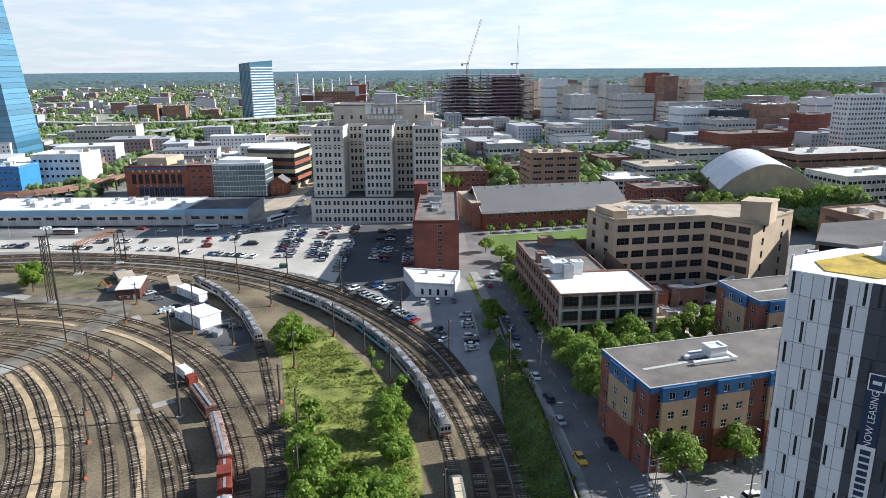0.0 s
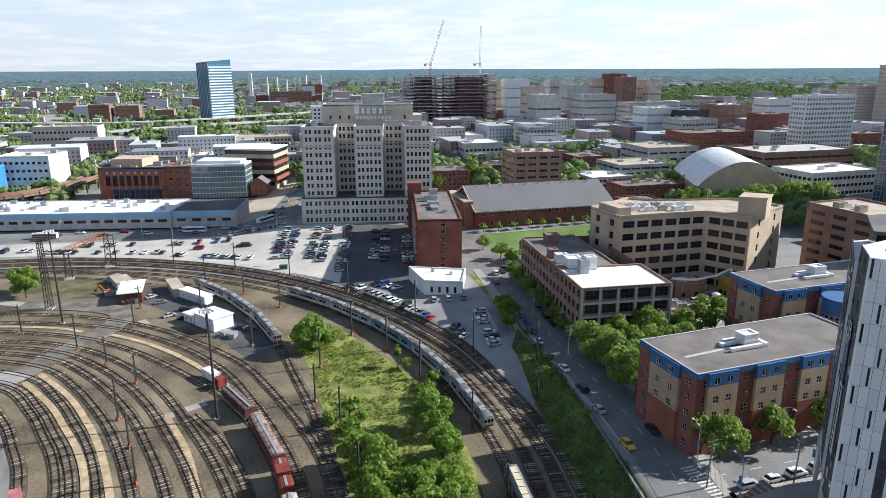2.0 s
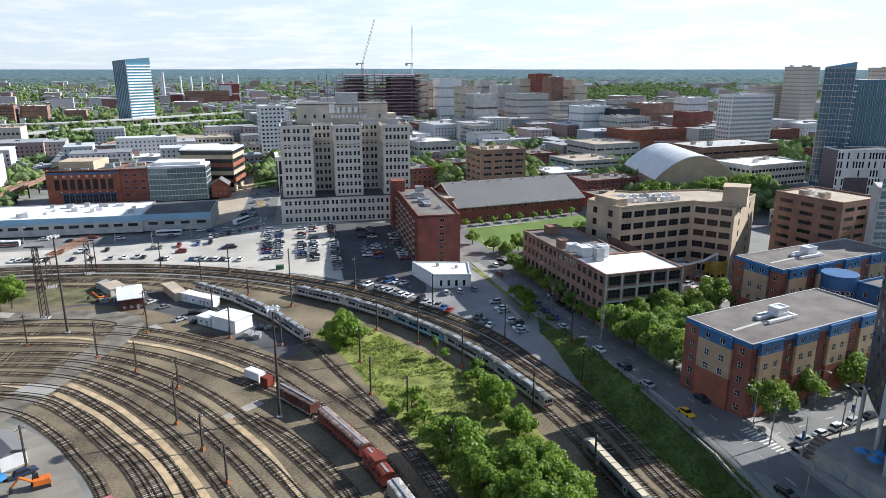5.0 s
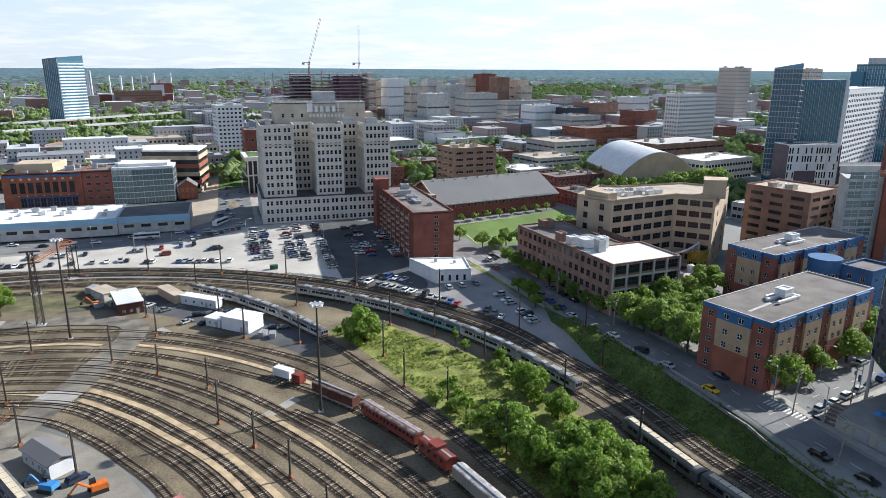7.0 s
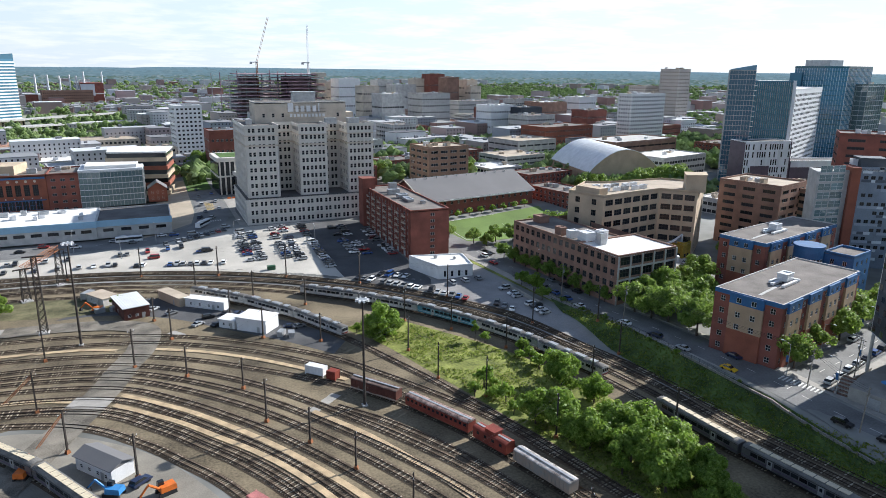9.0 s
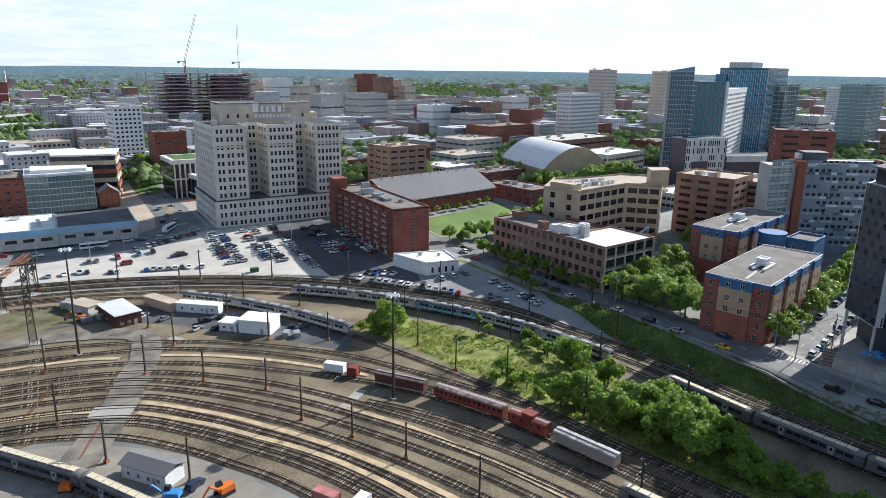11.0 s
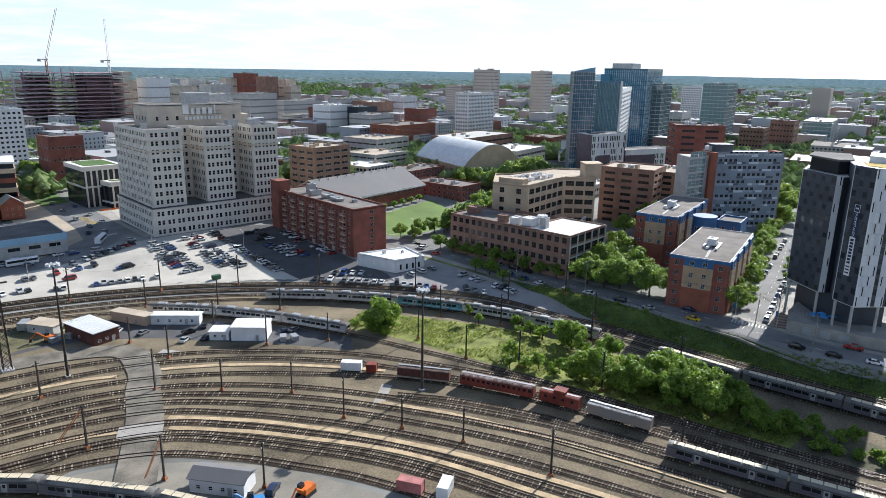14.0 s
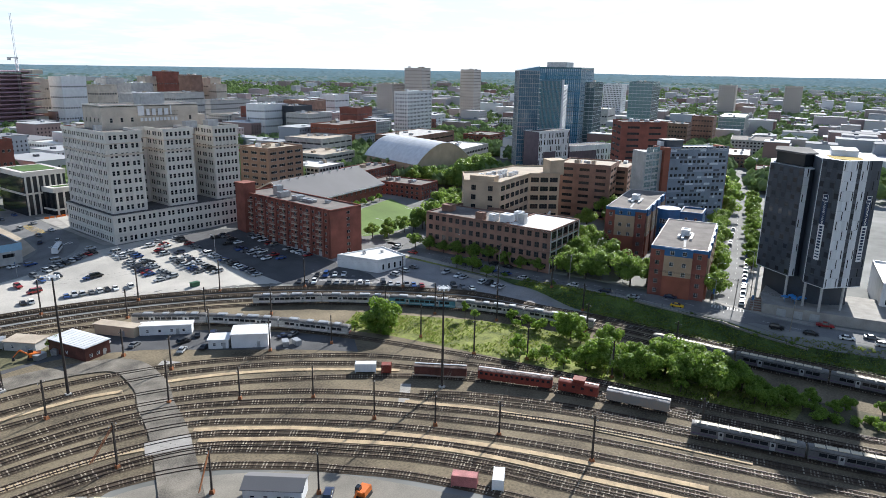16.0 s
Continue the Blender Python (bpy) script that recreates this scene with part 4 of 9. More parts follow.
def white_garage():
    b = thing("white_garage", "Low white rendered garage with a flat pale roof", "building")
    pts = [(-15.5, 263), (-9.8, 243.5), (4.5, 241), (7.5, 258)]
    z0, z1 = 3.4, 8.8
    wall = Shape(); found = []
    for i in range(4):
        a, c = Vector(pts[i]), Vector(pts[(i + 1) % 4])
        L = (c - a).length
        found += facade(wall, a, math.atan2(c.y - a.y, c.x - a.x), L, z0, z1, bays(L, 4, 1.0, 1.2) if i == 1 else [], [(z0 + 1.0, z0 + 3.4)])
    part("wall", wall, M_METALW, b)
    put_windows(b, found, M_FRAMED, M_GLASS, 0, 1)
    flat_roof(b, pts, z1, M_ROOFW, M_METALW, 0.45)
    roof_unit(b, -6, 256, z1, 1.2, 1.2, 0.9); roof_unit(b, 1, 252, z1, 1.0, 1.0, 0.8)


white_garage()


def loft_building():
    """Brown brick industrial block beside the street, in two lengths."""
    rot = math.atan2(186.5 - 250, 35.2 - 28.6) + math.pi / 2
    b = thing("brick_loft_building", "Brown brick loft building with white roof end", "building")
    u, v = Vector((math.cos(rot), math.sin(rot))), Vector((-math.sin(rot), math.cos(rot)))
    A = Vector((35.4, 186.8)); W, D, z0, z1 = 29.5, 64, 5.0, 23.2
    at = lambda x, y: tuple(A + u * x + v * y)
    wall = Shape()
    rows = floors(z0 + 0.6, 4, 4.4, 1.2, 2.3)
    f1 = facade(wall, at(0, 0), rot, W, z0, z1, bays(W, 5, 4.4, 0.6), floors(z0 + 0.6, 4, 4.4, 0.9, 3.0))
    facade(wall, at(W, 0), rot + math.pi / 2, D, z0, z1, [], []); facade(wall, at(W, D), rot + math.pi, W, z0, z1, [], [])
    f2 = facade(wall, at(0, D), rot - math.pi / 2, D, z0, z1, bays(D, 17, 2.1, 0.8), rows)
    part("wall", wall, M_BRICKB, b)
    put_windows(b, f1, M_FRAMED, M_GLASS, 2, 1); put_windows(b, f2, M_FRAMED, M_GLASS, 1, 1)
    # concrete frame on the end
    for i in range(6):
        s = Shape(); x = 0.25 + i * (W - 0.5) / 5
        p, q = A + u * (x - 0.35), A + u * (x + 0.35)
        s.prism([tuple(p - v * 0.2), tuple(q - v * 0.2), tuple(q - v * 0.003), tuple(p - v * 0.003)], z0, z1)
        part("concrete_pier", s, M_CONC, b)
    for z in (z0 + 4.8, z0 + 9.2, z0 + 13.6):
        s = Shape(); s.prism([tuple(A - v * 0.15), tuple(A + u * W - v * 0.15), tuple(A + u * W - v * 0.003), tuple(A - v * 0.003)], z - 0.35, z + 0.35)
        part("concrete_band", s, M_CONC, b)
    flat_roof(b, [at(0, 0), at(W, 0), at(W, 22), at(0, 22)], z1, M_ROOFW, M_BRICKB, 0.5)
    flat_roof(b, [at(0, 22.1), at(W - 8, 22.1), at(W - 8, D), at(0, D)], z1, M_ROOFG, M_BRICKB, 0.5)
    for x, y, w, d, h, mt in ((6, 24, 5, 5, 3.4, M_METALW), (11, 21, 3.4, 3.4, 4.2, M_METALW), (4, 30, 4, 3, 3, M_METALW), (3, 36, 3, 4, 3.2, M_BRICKB), (13, 28, 3, 3, 2, M_METALG), (7, 17, 3, 3, 4.4, M_METALG), (10, 58, 5, 5, 3, M_BRICKB)):
        p = A + u * x + v * y
        roof_unit(b, p.x, p.y, z1 - 0.05, w, d, h, rot, mt)


loft_building()


def tan_building():
    """Tan brick works block, angled in plan, with a corner tower."""
    b = thing("tan_brick_building", "Six-storey tan brick building with wide window bands", "building")
    z0, z1 = 5.2, 35.0
    pts = [(55.5, 249.5), (61.5, 232), (97, 238.5), (108, 226.5), (131, 246), (118, 262), (84, 262), (76, 267)]
    wall = Shape(); found = []
    rows = floors(z0 + 0.8, 6, 4.75, 1.2, 2.5)
    n = len(pts)
    spec = {0: (2, 2.4), 1: (6, 4.6), 2: (3, 4.2), 3: (2, 1.6), 7: (3, 2.6)}
    for i in range(n):
        a, c = Vector(pts[i]), Vector(pts[(i + 1) % n])
        L = (c - a).length
        k = spec.get(i)
        found += facade(wall, a, math.atan2(c.y - a.y, c.x - a.x), L, z0, z1, bays(L, k[0], k[1], 0.6) if k else [], rows)
    part("wall", wall, M_BRICKT, b)
    put_windows(b, found, M_FRAMED, M_GLASS, 2, 1)
    flat_roof(b, pts, z1, M_ROOFT, M_BRICKT, 0.8)
    s = Shape(); s.prism([(104.5, 230.5), (113.5, 227.5), (119, 234), (111, 239)], z1 - 0.6, 41.8); s.prism([(104.2, 230.4), (113.6, 227.1), (119.4, 234), (111, 239.4)], 41.8, 42.4)
    part("stair_tower", s, M_BRICKT, b)
    s = Shape(); s.prism([(58, 248), (62, 236), (67, 237), (63, 249)], z1 - 0.1, z1 + 2.8)
    part("lift_house", s, M_BRICKT, b)
    for i in range(12):
        roof_unit(b, 66 + (i % 6) * 5.2, 243 + (i // 6) * 7 + (i % 2), z1 - 0.05, 3.2, 2.0, 1.7, 0.2, M_METALW if i % 3 else M_METALG)


tan_building()


def row_house_block(name, A, W, D, z0, z1, rot, projecting=True):
    """Student housing: brick base, buff bays, blue cornice band, grey flat roof."""
    u, v = Vector((math.cos(rot), math.sin(rot))), Vector((-math.sin(rot), math.cos(rot)))
    A = Vector(A)
    at = lambda x, y: tuple(A + u * x + v * y)
    b = thing(name, "Red-brick student housing with buff bays and blue cornice", "building", group="student housing")
    rows = floors(z0 + 0.6, 5, (z1 - z0 - 1.2) / 5, 0.9, 1.7)
    wall = Shape(); found = []
    found += facade(wall, at(0, 0), rot, W, z0, z1, bays(W, 14, 1.5, 0.8), rows)
    facade(wall, at(W, 0), rot + math.pi / 2, D, z0, z1, [], []); facade(wall, at(W, D), rot + math.pi, W, z0, z1, [], [])
    found += facade(wall, at(0, D), rot - math.pi / 2, D, z0, z1, bays(D, 5, 1.5, 0.8), rows)
    part("wall", wall, M_BRICK, b)
    put_windows(b, found, M_FRAME, M_GLASS, 1, 1)
    pts = [at(0, 0), at(W, 0), at(W, D), at(0, D)]
    flat_roof(b, pts, z1, M_ROOFG, M_FRAME, 0.35, 0.3)
    base_h = (z1 - z0) * 0.44
    # buff bays stand forward of the brick, each with its own windows and blue band
    def bay(x0, w, side):
        o, ang, L = (at(x0, 0), rot, w) if side == "s" else (at(0, D - x0), rot - math.pi / 2, w)
        n = Vector((math.sin(ang), -math.cos(ang)))
        q = Vector((math.cos(ang), math.sin(ang)))
        o2 = Vector(o) + n * 0.7
        s = Shape()
        fr = facade(s, o2, ang, L, z0 + base_h, z1 - 3.0, bays(L, 2, 1.5, 0.6), rows[2:4], 0.22)
        for p in (o2, o2 + q * L):
            s.face([(*p, z0 + base_h), (*(p - n * 0.7), z0 + base_h), (*(p - n * 0.7), z1 - 3.0), (*p, z1 - 3.0)])
        by = part("buff_bay", s, M_BUFF, b)
        for m_, w_, h_ in fr:
            part("window", window_mesh(w_, h_, M_METALW, M_GLASS, 1, 1), None, by, m=m_)
        s = Shape()
        s.prism([tuple(o2), tuple(o2 + q * L), tuple(o2 + q * L - n * 0.69), tuple(o2 - n * 0.69)], z0, z0 + base_h - 0.01)
        part("bay_base", s, M_BRICKO, b)
        s = Shape()
        fb = facade(s, o2, ang, L, z1 - 3.0, z1 + 0.1, bays(L, 2, 1.5, 0.6), [(round(z1 - 2.6, 3), round(z1 - 1.0, 3))])
        for p in (o2, o2 + q * L):
            s.face([(*p, z1 - 3.0), (*(p - n * 0.7), z1 - 3.0), (*(p - n * 0.7), z1 + 0.1), (*p, z1 + 0.1)])
        s.face([(*o2, z1 + 0.1), (*(o2 + q * L), z1 + 0.1), (*(o2 + q * L - n * 0.7), z1 + 0.1), (*(o2 - n * 0.7), z1 + 0.1)])
        bb = part("blue_band", s, M_BLUEP, b)
        for m_, w_, h_ in fb:
            part("window", window_mesh(w_, h_, M_METALW, M_GLASS, 1, 0), None, bb, m=m_)
    k = 2.6
    while k + 8 < W:
        bay(k, 8.0, "s"); k += 13.0
    bay(D * 0.25, D * 0.5, "w")
    # blue band on the rest of the parapet
    for o, ang, L in ((at(0, 0), rot, W), (at(0, D), rot - math.pi / 2, D)):
        n, q, o = Vector((math.sin(ang), -math.cos(ang))), Vector((math.cos(ang), math.sin(ang))), Vector(o)
        s = Shape(); s.prism([tuple(o + n * 0.16), tuple(o + q * L + n * 0.16), tuple(o + q * L + n * 0.004), tuple(o + n * 0.004)], z1 - 1.0, z1 + 0.3)
        part("cornice", s, M_BLUEP, b)
    # rooftop air plant with ducts
    p = A + u * W * 0.42 + v * D * 0.5
    roof_unit(b, p.x, p.y, z1 + 0.5, 4.2, 3.2, 2.4, rot, M_METALW, "air_handler")
    for dx, dy, w, d in ((-4, 0.6, 6, 1.0), (-2.4, -2.6, 9, 0.9), (3.4, -1.0, 1.0, 4.0), (-3, 2.2, 4, 0.9)):
        q = p + u * dx + v * dy
        s = Shape(); s.box(-w / 2, w / 2, -d / 2, d / 2, 0.25, 0.95)
        for k2 in (-0.4, 0.4):
            s.box(w * k2 - 0.08, w * k2 + 0.08, -d / 2, d / 2, 0, 0.25)
        part("duct", s, M_METALW, b, m=pose(q.x, q.y, z1 - 0.05, 0, 0, math.degrees(rot)))
    s = Shape(); s.box(-7, 7, -0.45, 0.45, 0, 0.1)
    q = A + u * W * 0.2 + v * D * 0.45
    part("roof_walkway", s, M_CONC, b, m=pose(q.x, q.y, z1 - 0.05, 0, 0, math.degrees(rot) + 4))
    return b


row_house_block("student_housing", (43.6, 124.8), 53, 20.3, 5.0, 24.6, radians(15.5))
row_house_block("student_housing", (84.5, 167.5), 55, 18, 5.4, 27.8, radians(13.5))


def stair_drum():
    b = thing("stair_drum", "Blue glazed round stair drum between the housing blocks", "building")
    c, r = (101.5, 163.5), 5.0
    s = Shape()
    s.prism([(c[0] + r * math.cos(k * math.tau / 32), c[1] + r * math.sin(k * math.tau / 32)) for k in range(32)], 5.0, 26.6)
    part("drum", s, M_BLUEP, b, smooth=False)
    s = Shape()
    s.prism([(c[0] + (r + 0.3) * math.cos(k * math.tau / 32), c[1] + (r + 0.3) * math.sin(k * math.tau / 32)) for k in range(32)], 26.6, 27.3)
    part("drum_cap", s, M_BLUEP, b)
    wm = window_mesh(1.1, 2.2, M_METALW, M_GLASS, 0, 1)
    for k in range(8):
        for z in (8, 12.2, 16.4, 20.6):
            a = math.pi + k * 0.28 - 0.3
            part("window", wm, None, b, m=Matrix.Translation((c[0] + (r + 0.2) * math.cos(a), c[1] + (r + 0.2) * math.sin(a), z)) @ pose(0, 0, 0, 0, 0, math.degrees(a) + 90))
    block("link_block", "Blue-clad link block between the housing wings", 112, 156, 14, 10, 25.2, radians(14), M_BLUEP, M_ROOFG, 5, 3, 2, win_w=1.3)


stair_drum()


def panel_tower():
    """Dark and pale panelled tower with two raised wings over a glazed base."""
    b = thing("panel_tower", "Tall charcoal and white panelled residential tower", "building")
    zb = 18.0
    w1 = [(65, 113.2), (56, 99.8), (57.3, 98.3), (61, 97), (84, 104), (80, 117)]
    w2 = [(52.5, 94), (48.8, 86.9), (56, 81), (60, 78), (84, 85), (82, 104), (62, 98.5)]
    for pts, z1, nm in ((w1, 57.0, "west_wing"), (w2, 61.5, "south_wing")):
        core = part(nm, (lambda s: (s.prism(pts, zb, z1 - 0.5), s)[1])(Shape()), M_CHAR, b)
        s = Shape(); s.prism(pts, z1 - 0.5, z1 - 0.2)
        part("roof_deck", s, M_ROOFW, core)
    s = Shape(); s.prism([(54, 91), (53, 86.5), (58, 83), (64, 85), (63, 95)], 61.25, 61.45); part("sedum_bed", s, M_YELLOWG, b)
    s = Shape(); s.prism([(66, 86), (78, 89), (77, 97), (65, 94)], 61.25, 63.4); part("plant_house", s, M_METALW, b)
    # dark glazed crown set back on the lower wing
    s = Shape(); s.prism([(67, 112), (60, 101), (64, 98.4), (82, 105), (79, 115)], 57, 61.2); part("crown", s, M_GLASS, b)
    s = Shape(); s.prism([(66.4, 112.6), (59.2, 100.8), (64, 97.8), (82.6, 104.6), (79.4, 115.6)], 61.2, 61.8); part("crown_roof", s, M_ROOFD, b)
    # faces made of panels and windows: (start, end, top, wall columns, pale or dark)
    def panels(a, c, z0, z1, cols, mat, stagger, windows, seed, slot=None):
        a, c = Vector(a), Vector(c)
        d = c - a
        L, ang = d.length, math.atan2(d.y, d.x)
        rg = random.Random(seed)
        step = (z1 - z0) / 13
        W = L / cols
        s = Shape(); s.box(-W / 2 + 0.03, W / 2 - 0.03, -0.14, -0.005, 0.03, step - 0.03)
        pm = s.mesh("panel", mat)
        s = Shape(); s.box(-W / 2 + 0.03, W / 2 - 0.03, -0.14, -0.005, 0.03, step - 0.03)
        dm = s.mesh("panel", M_CHAR)
        s = Shape(); s.box(-0.17, 0.17, -0.17, -0.145, 0.2, step * 0.95)
        sm = s.mesh("slit_window", M_GLASS)
        s = Shape(); s.box(-W * 0.36, W * 0.36, -0.18, -0.145, 0.6, step * 0.72)
        wm = s.mesh("window", M_GLASSD)
        for i in range(cols):
            for k in range(13):
                p = a + d.normalized() * (W * (i + 0.5))
                m = Matrix.Translation((p.x, p.y, z0 + k * step)) @ pose(0, 0, 0, 0, 0, math.degrees(ang))
                dark = slot and slot[0] <= (i + 0.5) / cols <= slot[1]
                part("panel", dm if dark else pm, None, b, m=m)
                if (dark or windows) and (i + k) % 2 == (0 if windows else k % 2):
                    part("window", wm, None, b, m=m)
                elif not windows and not dark and (k + i * stagger) % 3 == 0:
                    part("slit_window", sm, None, b, m=m @ Matrix.Translation((rg.uniform(-0.25, 0.25) * W, 0, 0)))
    panels(w1[0], w1[1], zb, 57, 7, M_CHAR, 1, True, 1)
    panels(w1[1], w1[2], zb, 57, 1, M_WPANEL, 1, False, 2)
    panels(w2[0], w2[1], zb, 61.5, 4, M_CHAR, 1, True, 3)
    panels(w2[1], w2[2], zb, 61.5, 7, M_WPANEL, 2, False, 4, (0.6, 0.78))
    panels(w2[2], w2[3], zb, 61.5, 3, M_CHAR, 2, False, 5)
    panels(w2[3], w2[4], zb, 61.5, 9, M_CHAR, 2, True, 6)
    # hanging banners
    for a, c, f, sd in ((w2[0], w2[1], 0.45, 1), (w2[2], w2[3], 0.45, 2)):
        a, c = Vector(a), Vector(c); d = (c - a).normalized(); ang = math.degrees(math.atan2(d.y, d.x))
        p = a + (c - a) * f
        bn = part("banner", (lambda s: (s.box(-1.05, 1.05, -0.32, -0.26, 39.5, 49.8), s)[1])(Shape()), M_NAVY, b, m=Matrix.Translation((p.x, p.y, 0)) @ pose(0, 0, 0, 0, 0, ang))
        part("banner_foot", (lambda s: (s.box(-1.05, 1.05, -0.325, -0.255, 27.0, 39.5), s)[1])(Shape()), M_METALW, bn)
        s = Shape(); s.box(-1.0, 1.0, -0.36, -0.33, 47.4, 47.55); s.box(-1.0, 1.0, -0.36, -0.33, 49.6, 49.75); s.box(-1.0, -0.85, -0.36, -0.33, 47.55, 49.6); s.box(0.85, 1.0, -0.36, -0.33, 47.55, 49.6); s.box(-0.5, 0.5, -0.36, -0.33, 48.3, 48.8)
        part("banner_mark", s, M_METALW, bn)
        cu = bpy.data.curves.new("banner_lettering", "FONT")
        cu.body, cu.size, cu.extrude, cu.align_x = "NOW LEASING", 1.2, 0.01, "CENTER"
        tx = new("banner_lettering", cu); tx.parent = bn
        cu.materials.append(M_METALW)
        tx.matrix_basis = Matrix.Translation((0.42, -0.345, 43.4)) @ Euler((radians(90), radians(-90), 0)).to_matrix().to_4x4()
        for k in range(8):
            s = Shape(); s.box(-0.6, 0.6, -0.36, -0.33, 31.0 + k * 1.03, 31.7 + k * 1.03)
            part("banner_bar", s, M_NAVY, bn)
        for z, h, w in ((29.8, 0.4, 1.5), (28.8, 0.4, 1.5), (27.8, 0.4, 1.5)):
            s = Shape(); s.box(-w / 2, w / 2, -0.36, -0.33, z, z + h)
            part("banner_bar", s, M_NAVY, bn)
    # pale metal edges of the raised wings
    for pts, z1 in ((w1[:2], 57.0), (w2[:2], 61.5), (w2[1:4], 61.5)):
        for p, q in zip(pts, pts[1:]):
            s = Shape(); s.tube((*p, zb), (*q, zb), 0.22, n=4); part("bottom_edge", s, M_METALW, b)
        s = Shape(); s.tube((*pts[0], zb), (*pts[0], z1), 0.22, n=4); part("corner_edge", s, M_METALW, b)
    # slender columns and the glazed base
    for p in ((64.2, 112), (57.2, 100.2), (52.8, 93.2), (50, 87.4), (56.4, 82), (66, 84)):
        s = Shape(); s.tube((*p, 4.5), (p[0], p[1], zb), 0.45, n=10); part("column", s, M_CONC, b)
    base = [(60, 101), (58, 96), (58, 90), (64, 82), (86, 88), (84, 112), (72, 112)]
    s = Shape(); s.prism(base, 4.5, zb); part("lobby", s, M_CHAR, b)
    for i in range(3):
        a, c = Vector(base[i]), Vector(base[i + 1]); d = c - a
        n = max(2, int(d.length / 2.2))
        for k in range(n):
            p = a + d * ((k + 0.5) / n)
            part("lobby_window", window_mesh(d.length / n - 0.2, 5.0, M_FRAMED, M_GLASSB, 0, 1), None, b, m=Matrix.Translation((p.x, p.y, 6.0)) @ pose(0, -0.2, 0, 0, 0, math.degrees(math.atan2(d.y, d.x))))
    pod = thing("podium", "Pale concrete podium with garage doors and planted terrace", "building")
    pts = [(46.3, 104.5), (50, 84), (55, 66), (80, 72), (70, 110), (56, 108)]
    s = Shape(); s.prism(pts, 4.0, 9.0); part("terrace", s, M_PAVE, pod)
    for k in range(3):
        p = Vector(pts[0]).lerp(Vector(pts[1]), 0.3 + 0.25 * k)
        d = Vector(pts[1]) - Vector(pts[0])
        s = Shape(); s.box(-1.5, 1.5, -0.08, -0.01, 5.0, 8.0)
        for i in range(4):
            s.box(-1.4, 1.4, -0.12, -0.08, 5.15 + i * 0.72, 5.7 + i * 0.72)
        part("garage_door", s, M_METALG, pod, m=Matrix.Translation((p.x, p.y, 0)) @ pose(0, 0, 0, 0, 0, math.degrees(math.atan2(d.y, d.x))))
    for k in range(12):
        s = Shape(); q = Vector((46.5, 106.4)) + Vector((0.96, 0.27)) * (k * 0.55)
        s.box(-0.28, 0.28, -2.2, 2.2, 5.2, 5.4 + k * 0.3); part("step", s, M_BRICKB if k % 2 else M_PAVE, pod, m=pose(q.x, q.y, 0, 0, 0, 15.5))
    for k in range(4):
        s = Shape(); s.tube((0, 0, 9), (0, 0, 11.3), 0.05)
        s.loft([[(1.5 * math.cos(a * math.tau / 10), 1.5 * math.sin(a * math.tau / 10), 11.2) for a in range(10)], [(0.05 * math.cos(a * math.tau / 10), 0.05 * math.sin(a * math.tau / 10), 11.9) for a in range(10)]])
        solid("parasol", s, M_BLUEW, "Blue parasol on the tower terrace", "parasol", pose(52.5 + (k % 2) * 2.8, 99 - k * 1.7, 0.05), group="terrace parasols")


panel_tower()


